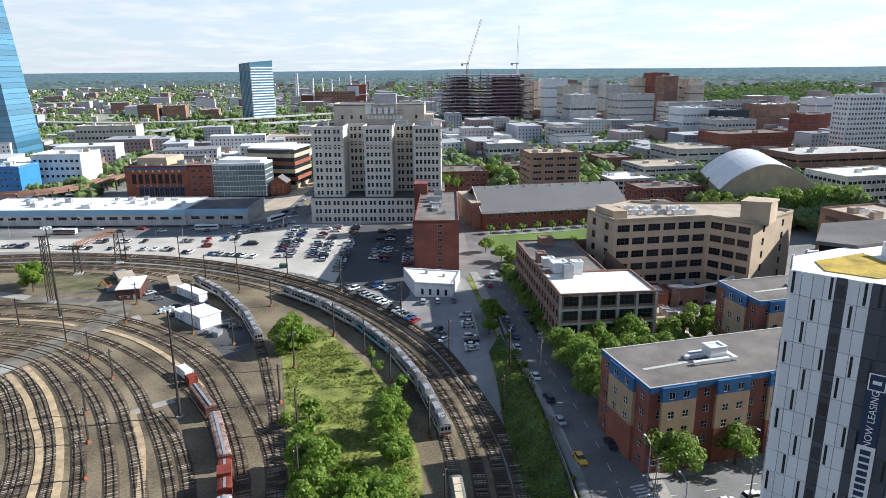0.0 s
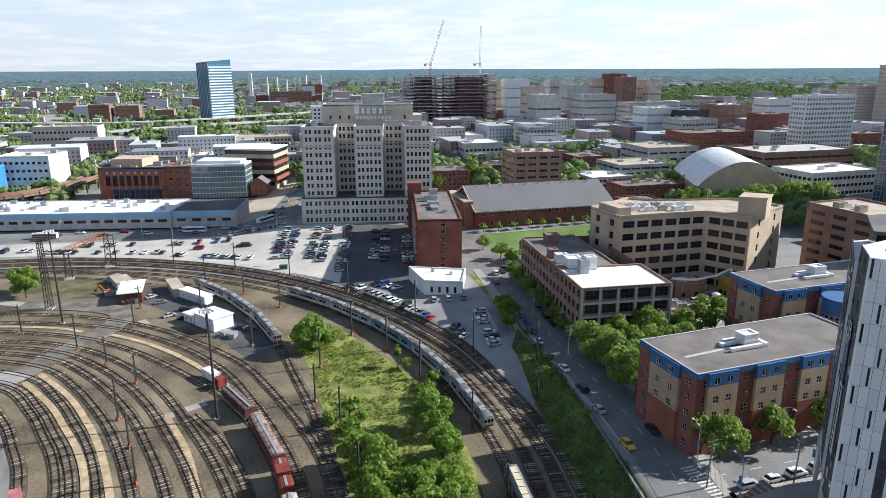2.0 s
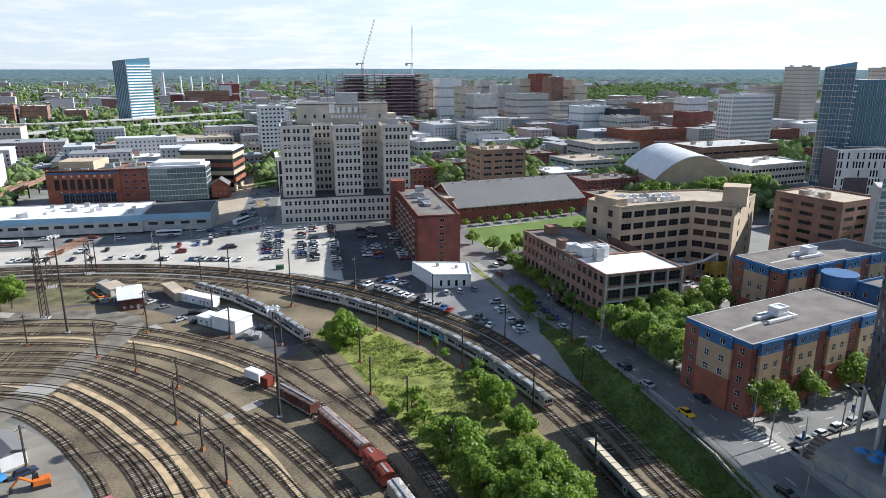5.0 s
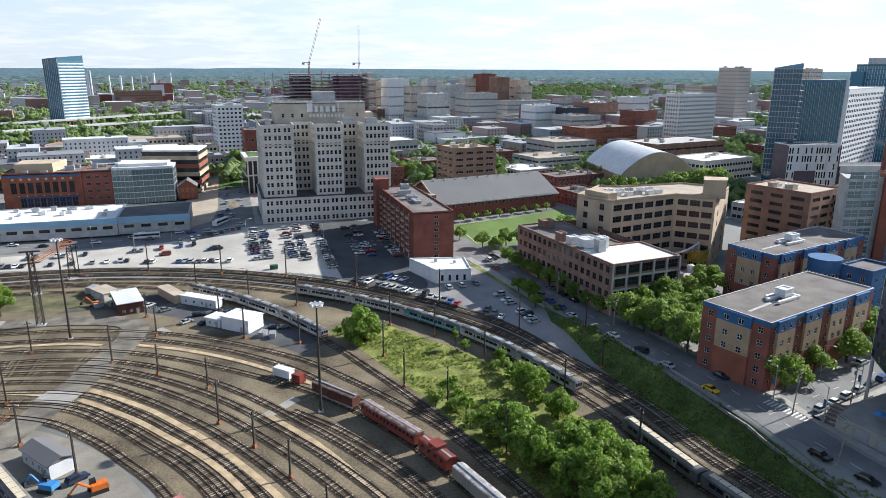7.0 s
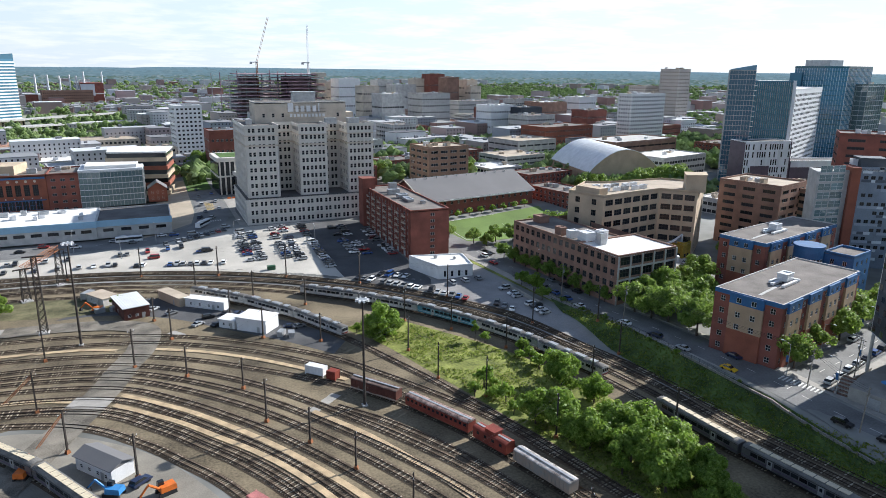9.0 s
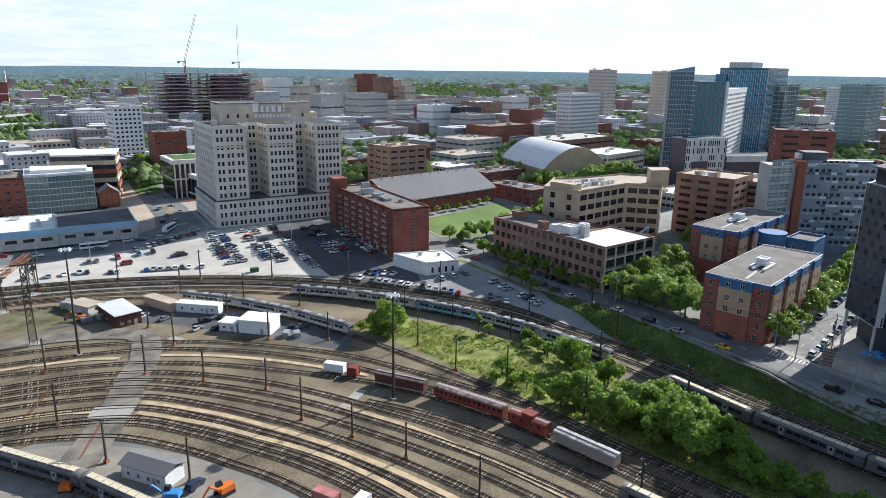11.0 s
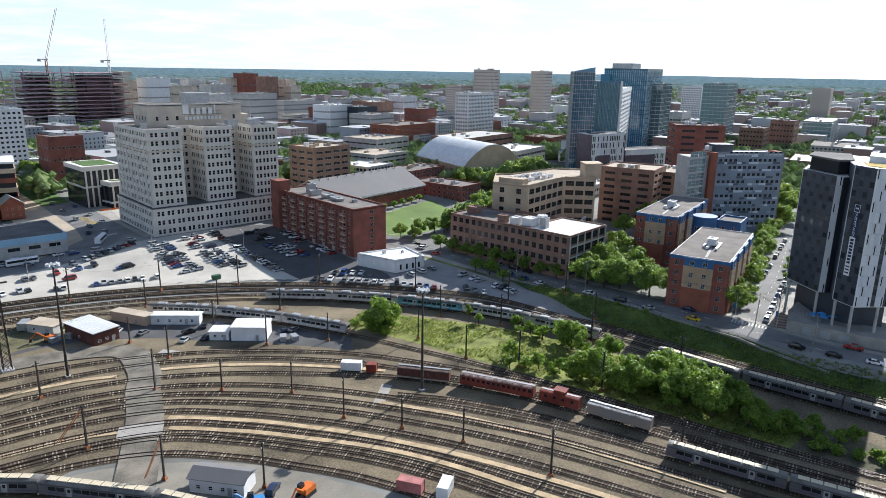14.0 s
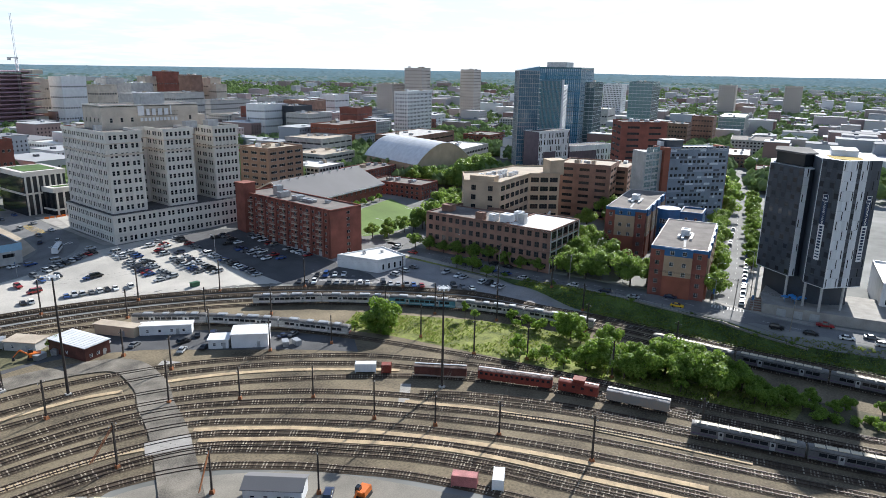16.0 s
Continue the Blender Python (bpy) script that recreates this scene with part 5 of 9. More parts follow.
def slab_dorm():
    """Grey-panelled slab with brick end and glazed stair."""
    b = thing("slab_dormitory", "Eleven-storey grey panelled slab with orange brick edges", "building")
    A, B = Vector((160, 189)), Vector((190.5, 167.5))
    z0, z1 = 5.0, 47.5
    d = (B - A).normalized(); n = Vector((-d.y, d.x)); ang = math.atan2(d.y, d.x); L = (B - A).length
    wall = Shape()
    pts = [A, B, B + n * 17, A + n * 17]
    rows = floors(z0 + 4, 11, 3.75, 1.0, 1.5)
    found = facade(wall, A, ang, L, z0, z1, bays(L, 13, 1.7, 0.8), rows, skip=lambda x, z: (int(x * 3.1) * 7 + int(z * 1.7) * 5) % 4 == 0)
    for i in range(1, 4):
        p, q = pts[i], pts[(i + 1) % 4]
        facade(wall, p, math.atan2((q - p).y, (q - p).x), (q - p).length, z0, z1, [], [])
    part("wall", wall, surf("slate_grey_panels", (0.19, 0.225, 0.28), 0.45, 0.15, 0.2, 3.0, 0.0), b)
    put_windows(b, found, M_FRAMED, M_GLASS, 1, 0)
    flat_roof(b, [tuple(p) for p in pts], z1, M_ROOFW, M_METALW, 0.5)
    # pale offset panels on the long face
    rg = random.Random(5)
    greys = [surf("slate_panel_" + k, c, 0.5, 0.08, 0.2, 3.0, 0.0) for k, c in (("pale", (0.55, 0.60, 0.65)), ("mid", (0.30, 0.34, 0.41)), ("dark", (0.07, 0.085, 0.11)))]
    for k in range(11):
        x = 0.5
        while x < L - 3:
            w = rg.choice((1.6, 2.6, 3.8, 5.4))
            mt = rg.choices((0, 1, 2, 3), (3, 4, 2, 3))[0]
            if mt < 3 and x + w < L - 0.5:
                s = Shape(); s.box(0, w - 0.1, -0.12, -0.005, 0, 1.15)
                p = A + d * x
                part("facade_panel", s, greys[mt], b, m=Matrix.Translation((p.x, p.y, rows[k][0] - 1.2)) @ pose(0, 0, 0, 0, 0, math.degrees(ang)))
            x += w
    # glazed stair and brick fins
    S = [Vector((141.8, 195.2)), A - d * 5.2 + n * 1, A - d * 0.05 + n * 2, Vector((150, 206))]
    s = Shape(); s.prism([tuple(p) for p in S], z0, z1 - 0.5); part("stair_core", s, M_CONC, b)
    e = S[1] - S[0]
    for k in range(11):
        for i in range(2):
            p = S[0] + e * (0.28 + 0.44 * i)
            part("stair_window", window_mesh(e.length * 0.42, 2.9, M_METALW, M_GLASSG, 1, 1, 0.2), None, b, m=Matrix.Translation((p.x, p.y, z0 + 4 + k * 3.75)) @ pose(0, -0.22, 0, 0, 0, math.degrees(math.atan2(e.y, e.x))))
    for p, w in ((A - d * 2.2 + n * 0.5, 3.6), (B - d * 0.6 + n * 2, 2.2)):
        s = Shape(); s.box(-w / 2, w / 2, -1.6, 10, z0, z1 + 1.2); part("brick_fin", s, M_BRICKO, b, m=Matrix.Translation((p.x, p.y, 0)) @ pose(0, 0, 0, 0, 0, math.degrees(ang)))
    s = Shape(); s.box(-5, 5, -4, 4, z1, z1 + 4.2); s.box(-5.4, 5.4, -4.4, 4.4, z1 + 4.2, z1 + 4.7)
    q = A + d * 6 + n * 9
    part("plant_house", s, M_CHAR, b, m=Matrix.Translation((q.x, q.y, 0)) @ pose(0, 0, 0, 0, 0, math.degrees(ang)))
    roof_unit(b, (A + d * 1 + n * 10).x, (A + d * 1 + n * 10).y, z1, 4, 4, 3.5, ang, M_METALW)


slab_dorm()


def armoury():
    """Long brick hall with a grey gable roof."""
    b = thing("armoury_hall", "Long brick armoury with grey shingle gable roof", "building")
    rot = radians(11)
    u, v = Vector((math.cos(rot), math.sin(rot))), Vector((-math.sin(rot), math.cos(rot)))
    A = Vector((20.5, 334)); W, D, z0, ze, zr = 78, 40, 5.5, 17.0, 26.3
    at = lambda x, y, z: (*(A + u * x + v * y), z)
    wall = Shape()
    found = facade(wall, at(0, 0, 0)[:2], rot, W, z0, ze, bays(W, 16, 1.6, 2), [(z0 + 3, z0 + 5.2), (ze - 3.2, ze - 1.4)])
    facade(wall, at(W, 0, 0)[:2], rot + math.pi / 2, D, z0, ze, [], []); facade(wall, at(W, D, 0)[:2], rot + math.pi, W, z0, ze, [], [])
    found += facade(wall, at(0, D, 0)[:2], rot - math.pi / 2, D, z0, ze, bays(D, 7, 1.6, 2), [(z0 + 3, z0 + 5.2)])
    for x in (0.02, W - 0.02):
        wall.face([at(x, 0, ze), at(x, D, ze), at(x, D / 2, zr - 0.5)] if x > 1 else [at(x, D, ze), at(x, 0, ze), at(x, D / 2, zr - 0.5)])
    part("wall", wall, M_BRICK, b)
    put_windows(b, found, M_FRAME, M_GLASS, 1, 0)
    for y0, y1 in ((-1.0, D / 2), (D + 1.0, D / 2)):
        s = Shape()
        P = [at(-1, y0, ze - 0.4), at(W + 1, y0, ze - 0.4), at(W + 1, y1, zr), at(-1, y1, zr)]
        Q = [(p[0], p[1], p[2] + 0.35) for p in P]
        s.loft([P, Q]); part("roof_slope", s, M_SHING, b)
    s = Shape()
    s.loft([[at(-1, -1.3, ze - 0.9), at(-1, -1.0, ze - 0.9), at(-1, -1.0, ze - 0.2), at(-1, -1.3, ze - 0.2)], [at(W + 1, -1.3, ze - 0.9), at(W + 1, -1.0, ze - 0.9), at(W + 1, -1.0, ze - 0.2), at(W + 1, -1.3, ze - 0.2)]])
    part("eaves_gutter", s, M_METALW, b)
    for y in (-1.0, D + 1.0):
        s = Shape(); s.loft([[at(-1.3, y, ze - 0.7), at(-0.9, y, ze - 0.7), at(-0.9, y, ze + 0.1), at(-1.3, y, ze + 0.1)], [at(-1.3, D / 2, zr - 0.3), at(-0.9, D / 2, zr - 0.3), at(-0.9, D / 2, zr + 0.5), at(-1.3, D / 2, zr + 0.5)]])
        part("gable_verge", s, M_LIMET, b)
    # head house in front of the west gable
    s = Shape(); s.prism([at(-5, 4, 0)[:2], at(-0.2, 4, 0)[:2], at(-0.2, D - 2, 0)[:2], at(-5, D - 2, 0)[:2]], z0, 20.5); part("head_house", s, M_BRICKB, b)
    s = Shape(); s.prism([at(-5.3, 3.7, 0)[:2], at(0, 3.7, 0)[:2], at(0, D - 1.7, 0)[:2], at(-5.3, D - 1.7, 0)[:2]], 20.5, 21.2); part("head_house_roof", s, M_ROOFT, b)
    for i in range(10):
        p = A + u * (6 + i * 7.2) + v * (D / 2 - 1.5)
        s = Shape(); s.tube((p.x, p.y, zr - 0.9), (p.x, p.y, zr + 0.7), 0.35, n=8); part("roof_vent", s, M_METALG, b)


armoury()


def barrel_hall():
    """White barrel-vaulted sports hall."""
    b = thing("barrel_vault_hall", "Sports hall with a white barrel-vault roof", "building")
    rot = radians(78)
    u, v = Vector((math.cos(rot), math.sin(rot))), Vector((-math.sin(rot), math.cos(rot)))
    C = Vector((186, 400)); L, Wd, z0, zs, zr = 72, 52, 6, 21, 36
    at = lambda x, y, z: (*(C + u * x + v * y), z)
    arc = [(-Wd / 2 + Wd * k / 20, zs + (zr - zs) * math.sin(math.pi * k / 20) ** 0.85) for k in range(21)]
    n = 12
    for i in range(n):
        a, c = -L / 2 + L * i / n, -L / 2 + L * (i + 1) / n - 0.12
        s = Shape()
        s.loft([[at(x, y, z) for y, z in arc] + [at(x, y, z - 0.4) for y, z in reversed(arc)] for x in (a, c)])
        part("roof_panel", s, M_METALW, b)
    for x in (-L / 2 + 0.6, L / 2 - 0.6):
        s = Shape()
        s.face([at(x, y, z - 0.3) for y, z in arc] + [at(x, Wd / 2, z0), at(x, -Wd / 2, z0)]); part("end_wall", s, M_BRICKT, b)
    for y in (-Wd / 2, Wd / 2):
        s = Shape(); s.face([at(-L / 2, y, z0), at(L / 2, y, z0), at(L / 2, y, zs), at(-L / 2, y, zs)]); part("side_wall", s, M_BUFF, b)


barrel_hall()


def freight_station():
    """Long low station building with a blue fascia and white roof."""
    b = thing("long_low_building", "Long low grey building with blue fascia and white roof", "building")
    z0, z1 = 5.2, 13.6
    for x0, x1, y0, y1, roof in ((-262, -141, 359, 397, M_ROOFW), (-140.9, -107, 360, 394, M_ROOFD)):
        wall = Shape()
        L = x1 - x0
        f = facade(wall, (x0, y0), 0, L, z0, z1, bays(L, int(L / 7), 4.6, 1.0), [(z0 + 3.2, z0 + 4.8)])
        facade(wall, (x1, y0), math.pi / 2, y1 - y0, z0, z1, [], []); facade(wall, (x1, y1), math.pi, L, z0, z1, [], []); facade(wall, (x0, y1), -math.pi / 2, y1 - y0, z0, z1, [], [])
        part("wall", wall, M_CONC, b)
        put_windows(b, f, M_FRAMED, M_GLASS, 2, 0)
        flat_roof(b, [(x0, y0), (x1, y0), (x1, y1), (x0, y1)], z1, roof, M_METALG, 0.4)
        s = Shape(); s.box(x0 - 0.3, x1 + 0.3, y0 - 0.35, y0 - 0.01, z1 - 2.6, z1 + 0.5)
        part("blue_fascia", s, surf("pale_blue_fascia", (0.28, 0.46, 0.60), 0.6, 0.1, 0.1, 2.0, 0.0), b)
    rg = random.Random(8)
    for i in range(26):
        roof_unit(b, rg.uniform(-255, -145), rg.uniform(364, 393), z1 - 0.05, rg.uniform(1.5, 5), rg.uniform(1.5, 3), rg.uniform(0.8, 2.4), 0, rg.choice((M_METALG, M_METALW)))


freight_station()

# ---- the town round about: style, centre, width, depth, top, turn ----
STYLES = {
    "museum": ("Red brick hall with tall window bands", M_BRICK, M_ROOFG, 2, 3.4, 2.4, M_FRAME, M_GLASS),
    "glassb": ("Glazed green corner building with white roof", M_GLASSG, M_ROOFW, 4, 3.2, 2.4, M_FRAMED, M_GLASSG),
    "white": ("White rendered office block with flat roof", M_METALW, M_ROOFW, 5, 1.9, 1.8, M_FRAMED, M_GLASS),
    "blue": ("Bright blue and white panelled block", M_BLUEW, M_ROOFW, 5, 1.6, 1.6, M_METALW, M_GLASS),
    "tan": ("Tan stone office block with flat roof", M_LIMET, M_ROOFT, 5, 2.0, 1.9, M_FRAMED, M_GLASS),
    "hall": ("Low dark hall with a wide white roof", M_BRICKB, M_ROOFW, 1, 5.0, 2.0, M_FRAMED, M_GLASS),
    "brick": ("Weathered red-brick institutional building", M_BRICK, M_ROOFG, 4, 1.8, 1.8, M_FRAME, M_GLASS),
    "brickw": ("Brown brick building with pale flat roof", M_BRICKB, M_ROOFW, 3, 1.8, 1.7, M_FRAME, M_GLASS),
    "brickT": ("Tall dark red-brick tower block of flats", M_BRICK, M_ROOFD, 12, 1.6, 1.5, M_FRAMED, M_GLASS),
    "brown": ("Plain brown brick block with dark roof", M_BRICKB, M_ROOFD, 6, 1.8, 1.6, M_FRAMED, M_GLASS),
    "brownT": ("Brown brick apartment building with terrace roof", M_BRICKB, M_ROOFT, 8, 1.7, 1.6, M_FRAMED, M_GLASS),
    "dorm": ("Tall tan and orange brick dormitory", surf("orange_tan_brick", (0.30, 0.19, 0.13), 0.9, 0.14, 0.2, 6.0, 0.1), M_ROOFT, 7, 1.8, 1.7, M_FRAME, M_GLASS),
    "garage": ("Open multi-storey concrete parking garage", M_CONC, M_ROOFT, 4, 7.0, 1.5, M_CONC, M_GLASS),
    "garagedark": ("Brown open multi-storey parking garage", M_BRICKB, M_CONC, 4, 9.0, 1.5, M_BRICKB, M_GLASS),
    "grey": ("Grey concrete institutional office block", M_CONC, M_ROOFG, 6, 2.0, 1.7, M_FRAMED, M_GLASS),
    "whitegrey": ("Pale grey concrete flat-roofed block", M_CONC, M_ROOFW, 3, 2.6, 1.9, M_FRAMED, M_GLASS),
    "redoffice": ("Red-brick office slab with rows of windows", M_BRICKO, M_ROOFG, 6, 1.7, 1.6, M_FRAME, M_GLASS),
    "dark": ("Dark glazed octagonal-looking block", M_CHAR, M_ROOFD, 4, 2.4, 2.2, M_CONC, M_GLASS),
    "wht": ("White high-rise apartment building", M_METALW, M_ROOFW, 14, 1.8, 1.5, M_FRAMED, M_GLASS),
    "cream": ("Cream panelled campus building with planted roof", M_CONC, M_LAWN, 5, 4.0, 2.2, M_FRAMED, M_GLASSB),
    "tanT": ("Tan brick high-rise apartment tower", surf("pale_tan_panels", (0.52, 0.46, 0.41), 0.85, 0.08, 0.1, 3.0, 0.1), M_ROOFT, 18, 1.4, 1.4, M_FRAMED, M_GLASS),
    "hotel": ("White hotel slab with gridded windows", M_METALW, M_ROOFW, 15, 1.7, 1.9, M_METALW, M_GLASS),
    "glassA": ("Blue glass tower with pale mullions", M_GLASSB, M_ROOFD, 22, 2.2, 2.6, M_METALG, M_GLASSB),
    "glassB": ("Dark blue glass residential tower", M_GLASSB, M_ROOFD, 24, 2.0, 2.4, M_METALW, M_GLASSB),
    "glassC": ("Green-blue glass laboratory building", M_GLASSG, M_ROOFW, 15, 3.6, 2.0, M_METALW, M_GLASSG),
    "whitegrid": ("White tower block with gridded windows", M_METALW, M_ROOFW, 18, 1.5, 1.9, M_METALW, M_GLASS),
    "modern": ("White and dark striped student block", M_METALW, M_ROOFD, 6, 1.0, 2.4, M_FRAMED, M_GLASS),
}
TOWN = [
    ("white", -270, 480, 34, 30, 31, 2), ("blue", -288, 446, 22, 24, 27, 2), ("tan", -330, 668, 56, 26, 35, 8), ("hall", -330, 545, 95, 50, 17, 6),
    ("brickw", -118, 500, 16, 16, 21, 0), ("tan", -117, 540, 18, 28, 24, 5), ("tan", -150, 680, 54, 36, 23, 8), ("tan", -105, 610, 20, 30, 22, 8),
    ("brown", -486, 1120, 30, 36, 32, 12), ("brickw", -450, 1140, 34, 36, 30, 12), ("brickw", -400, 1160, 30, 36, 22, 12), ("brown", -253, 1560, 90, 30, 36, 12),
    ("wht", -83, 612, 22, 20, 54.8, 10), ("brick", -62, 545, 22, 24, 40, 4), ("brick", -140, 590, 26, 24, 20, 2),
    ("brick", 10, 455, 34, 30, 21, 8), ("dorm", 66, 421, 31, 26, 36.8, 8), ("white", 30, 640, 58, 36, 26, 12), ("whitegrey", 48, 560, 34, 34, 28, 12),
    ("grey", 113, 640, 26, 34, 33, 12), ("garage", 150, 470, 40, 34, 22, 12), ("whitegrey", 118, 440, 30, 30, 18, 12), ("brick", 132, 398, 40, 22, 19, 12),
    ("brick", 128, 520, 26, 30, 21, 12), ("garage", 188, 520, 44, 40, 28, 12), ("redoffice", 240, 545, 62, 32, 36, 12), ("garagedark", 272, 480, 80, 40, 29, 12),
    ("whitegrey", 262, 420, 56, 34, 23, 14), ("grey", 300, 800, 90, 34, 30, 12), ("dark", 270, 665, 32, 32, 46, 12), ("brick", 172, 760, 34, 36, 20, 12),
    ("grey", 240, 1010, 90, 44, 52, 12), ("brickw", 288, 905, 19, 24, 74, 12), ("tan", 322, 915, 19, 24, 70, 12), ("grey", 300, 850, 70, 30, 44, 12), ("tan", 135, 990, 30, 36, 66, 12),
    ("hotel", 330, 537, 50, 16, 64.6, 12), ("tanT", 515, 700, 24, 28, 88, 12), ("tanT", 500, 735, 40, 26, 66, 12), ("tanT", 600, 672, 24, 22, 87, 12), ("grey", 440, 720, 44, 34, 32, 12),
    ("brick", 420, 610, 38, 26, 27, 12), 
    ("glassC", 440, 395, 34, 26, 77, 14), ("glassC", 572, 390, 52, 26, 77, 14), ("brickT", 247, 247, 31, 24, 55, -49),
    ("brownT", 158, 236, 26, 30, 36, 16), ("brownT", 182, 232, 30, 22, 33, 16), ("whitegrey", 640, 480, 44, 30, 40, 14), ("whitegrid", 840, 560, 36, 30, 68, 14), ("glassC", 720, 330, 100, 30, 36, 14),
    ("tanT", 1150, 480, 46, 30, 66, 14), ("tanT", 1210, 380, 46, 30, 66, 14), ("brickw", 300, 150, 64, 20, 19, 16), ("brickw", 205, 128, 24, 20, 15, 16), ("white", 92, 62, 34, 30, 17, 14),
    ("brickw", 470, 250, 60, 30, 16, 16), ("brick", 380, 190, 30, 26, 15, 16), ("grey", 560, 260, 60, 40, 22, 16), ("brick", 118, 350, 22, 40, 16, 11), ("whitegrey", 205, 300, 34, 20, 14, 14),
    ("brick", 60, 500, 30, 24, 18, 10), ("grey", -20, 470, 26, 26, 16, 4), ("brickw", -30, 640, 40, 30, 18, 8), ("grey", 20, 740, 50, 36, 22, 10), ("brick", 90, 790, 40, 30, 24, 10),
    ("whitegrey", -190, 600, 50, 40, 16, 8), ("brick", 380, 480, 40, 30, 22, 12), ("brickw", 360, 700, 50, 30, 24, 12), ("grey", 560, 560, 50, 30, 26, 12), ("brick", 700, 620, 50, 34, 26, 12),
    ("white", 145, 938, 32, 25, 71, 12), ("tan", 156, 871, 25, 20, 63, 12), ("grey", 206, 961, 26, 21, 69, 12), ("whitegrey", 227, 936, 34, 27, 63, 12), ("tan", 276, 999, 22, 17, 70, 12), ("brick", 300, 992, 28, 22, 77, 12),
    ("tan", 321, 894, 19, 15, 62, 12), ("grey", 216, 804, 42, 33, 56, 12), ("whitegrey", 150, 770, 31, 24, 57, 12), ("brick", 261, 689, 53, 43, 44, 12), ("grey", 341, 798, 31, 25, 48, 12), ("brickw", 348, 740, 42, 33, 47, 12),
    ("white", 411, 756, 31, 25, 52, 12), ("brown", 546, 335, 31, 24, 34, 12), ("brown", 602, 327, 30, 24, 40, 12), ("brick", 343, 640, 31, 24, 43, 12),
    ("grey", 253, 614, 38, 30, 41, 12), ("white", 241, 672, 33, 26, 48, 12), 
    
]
def curtain_wall(b, cx, cy, w, d, z0, z1, rot, n_floors, gap, band_mat, fin_mat, edge):
    """Storey bands, upright fins and pale corner strips over a glass body."""
    step = (z1 - z0) / n_floors
    s = Shape(); s.prism(rect(cx, cy, w + 0.3, d + 0.3, rot), 0, 0.34)
    bm_ = s.mesh("storey_band", band_mat)
    for k in range(1, n_floors + 1):
        part("storey_band", bm_, None, b, m=Matrix.Translation((0, 0, z0 + k * step - 0.5)))
    c, s_ = math.cos(rot), math.sin(rot)
    s = Shape(); s.box(-0.08, 0.08, -0.1, 0.1, z0, z1)
    fm_ = s.mesh("mullion", fin_mat)
    s = Shape(); s.box(-1.0, 1.0, -1.0, 1.0, z0, z1 + 1.0)
    em_ = s.mesh("corner_strip", M_METALW)
    for L, at in ((w, lambda q: (q, -d / 2 - 0.16)), (d, lambda q: (-w / 2 - 0.16, q))):
        n = max(2, int(L / gap))
        for i in range(n + 1):
            x, y = at(-L / 2 + L * i / n)
            part("mullion", fm_, None, b, m=pose(cx + c * x - s_ * y, cy + s_ * x + c * y, 0, 0, 0, math.degrees(rot)))
    for x, y in edge:
        x, y = x * (w / 2 - 0.7), y * (d / 2 - 0.7)
        part("corner_strip", em_, None, b, m=pose(cx + c * x - s_ * y, cy + s_ * x + c * y, 0, 0, 0, math.degrees(rot)))


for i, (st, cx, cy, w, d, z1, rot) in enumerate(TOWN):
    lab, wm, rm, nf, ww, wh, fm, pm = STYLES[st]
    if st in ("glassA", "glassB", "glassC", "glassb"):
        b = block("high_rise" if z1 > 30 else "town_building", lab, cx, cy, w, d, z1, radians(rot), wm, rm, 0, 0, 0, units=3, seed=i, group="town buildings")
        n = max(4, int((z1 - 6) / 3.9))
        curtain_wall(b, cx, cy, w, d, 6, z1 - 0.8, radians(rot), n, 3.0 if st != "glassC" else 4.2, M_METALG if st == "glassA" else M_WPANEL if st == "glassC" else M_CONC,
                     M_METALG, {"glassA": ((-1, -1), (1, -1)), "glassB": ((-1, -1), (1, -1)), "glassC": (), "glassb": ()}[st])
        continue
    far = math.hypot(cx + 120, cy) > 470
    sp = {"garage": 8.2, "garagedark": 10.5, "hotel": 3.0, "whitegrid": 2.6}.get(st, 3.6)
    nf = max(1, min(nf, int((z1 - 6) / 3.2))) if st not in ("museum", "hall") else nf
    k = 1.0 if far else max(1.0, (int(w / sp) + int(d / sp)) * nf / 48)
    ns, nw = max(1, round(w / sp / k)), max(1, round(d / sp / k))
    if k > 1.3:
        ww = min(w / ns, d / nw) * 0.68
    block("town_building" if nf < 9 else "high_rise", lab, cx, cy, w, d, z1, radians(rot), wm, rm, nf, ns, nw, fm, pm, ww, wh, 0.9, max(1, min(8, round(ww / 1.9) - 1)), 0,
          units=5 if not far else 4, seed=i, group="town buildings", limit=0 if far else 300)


def sky_tower():
    """Leaning-sided blue glass skyscraper at the river."""
    b = thing("glass_skyscraper", "Very tall faceted blue glass skyscraper", "building")
    C = Vector((-388, 590))
    lo, hi = rect(C.x, C.y, 50, 46, radians(6)), rect(C.x - 12, C.y + 4, 30, 34, radians(6))
    n = 44
    for i in range(n):
        z0, z1 = 6 + i * 4.5, 6 + (i + 1) * 4.5
        r = [[(lo[k][0] + (hi[k][0] - lo[k][0]) * (z - 6) / 198, lo[k][1] + (hi[k][1] - lo[k][1]) * (z - 6) / 198, z) for k in range(4)] for z in (z0, z1 - 0.35)]
        s = Shape(); s.loft(r); part("glass_storey", s, M_GLASSB, b)
        r2 = [[(p[0] + (C.x - p[0]) * 0.004, p[1] + (C.y - p[1]) * 0.004, z) for p in r[1]] for z in (z1 - 0.35, z1)]
        s = Shape(); s.loft(r2); part("spandrel", s, M_CHAR, b)


sky_tower()


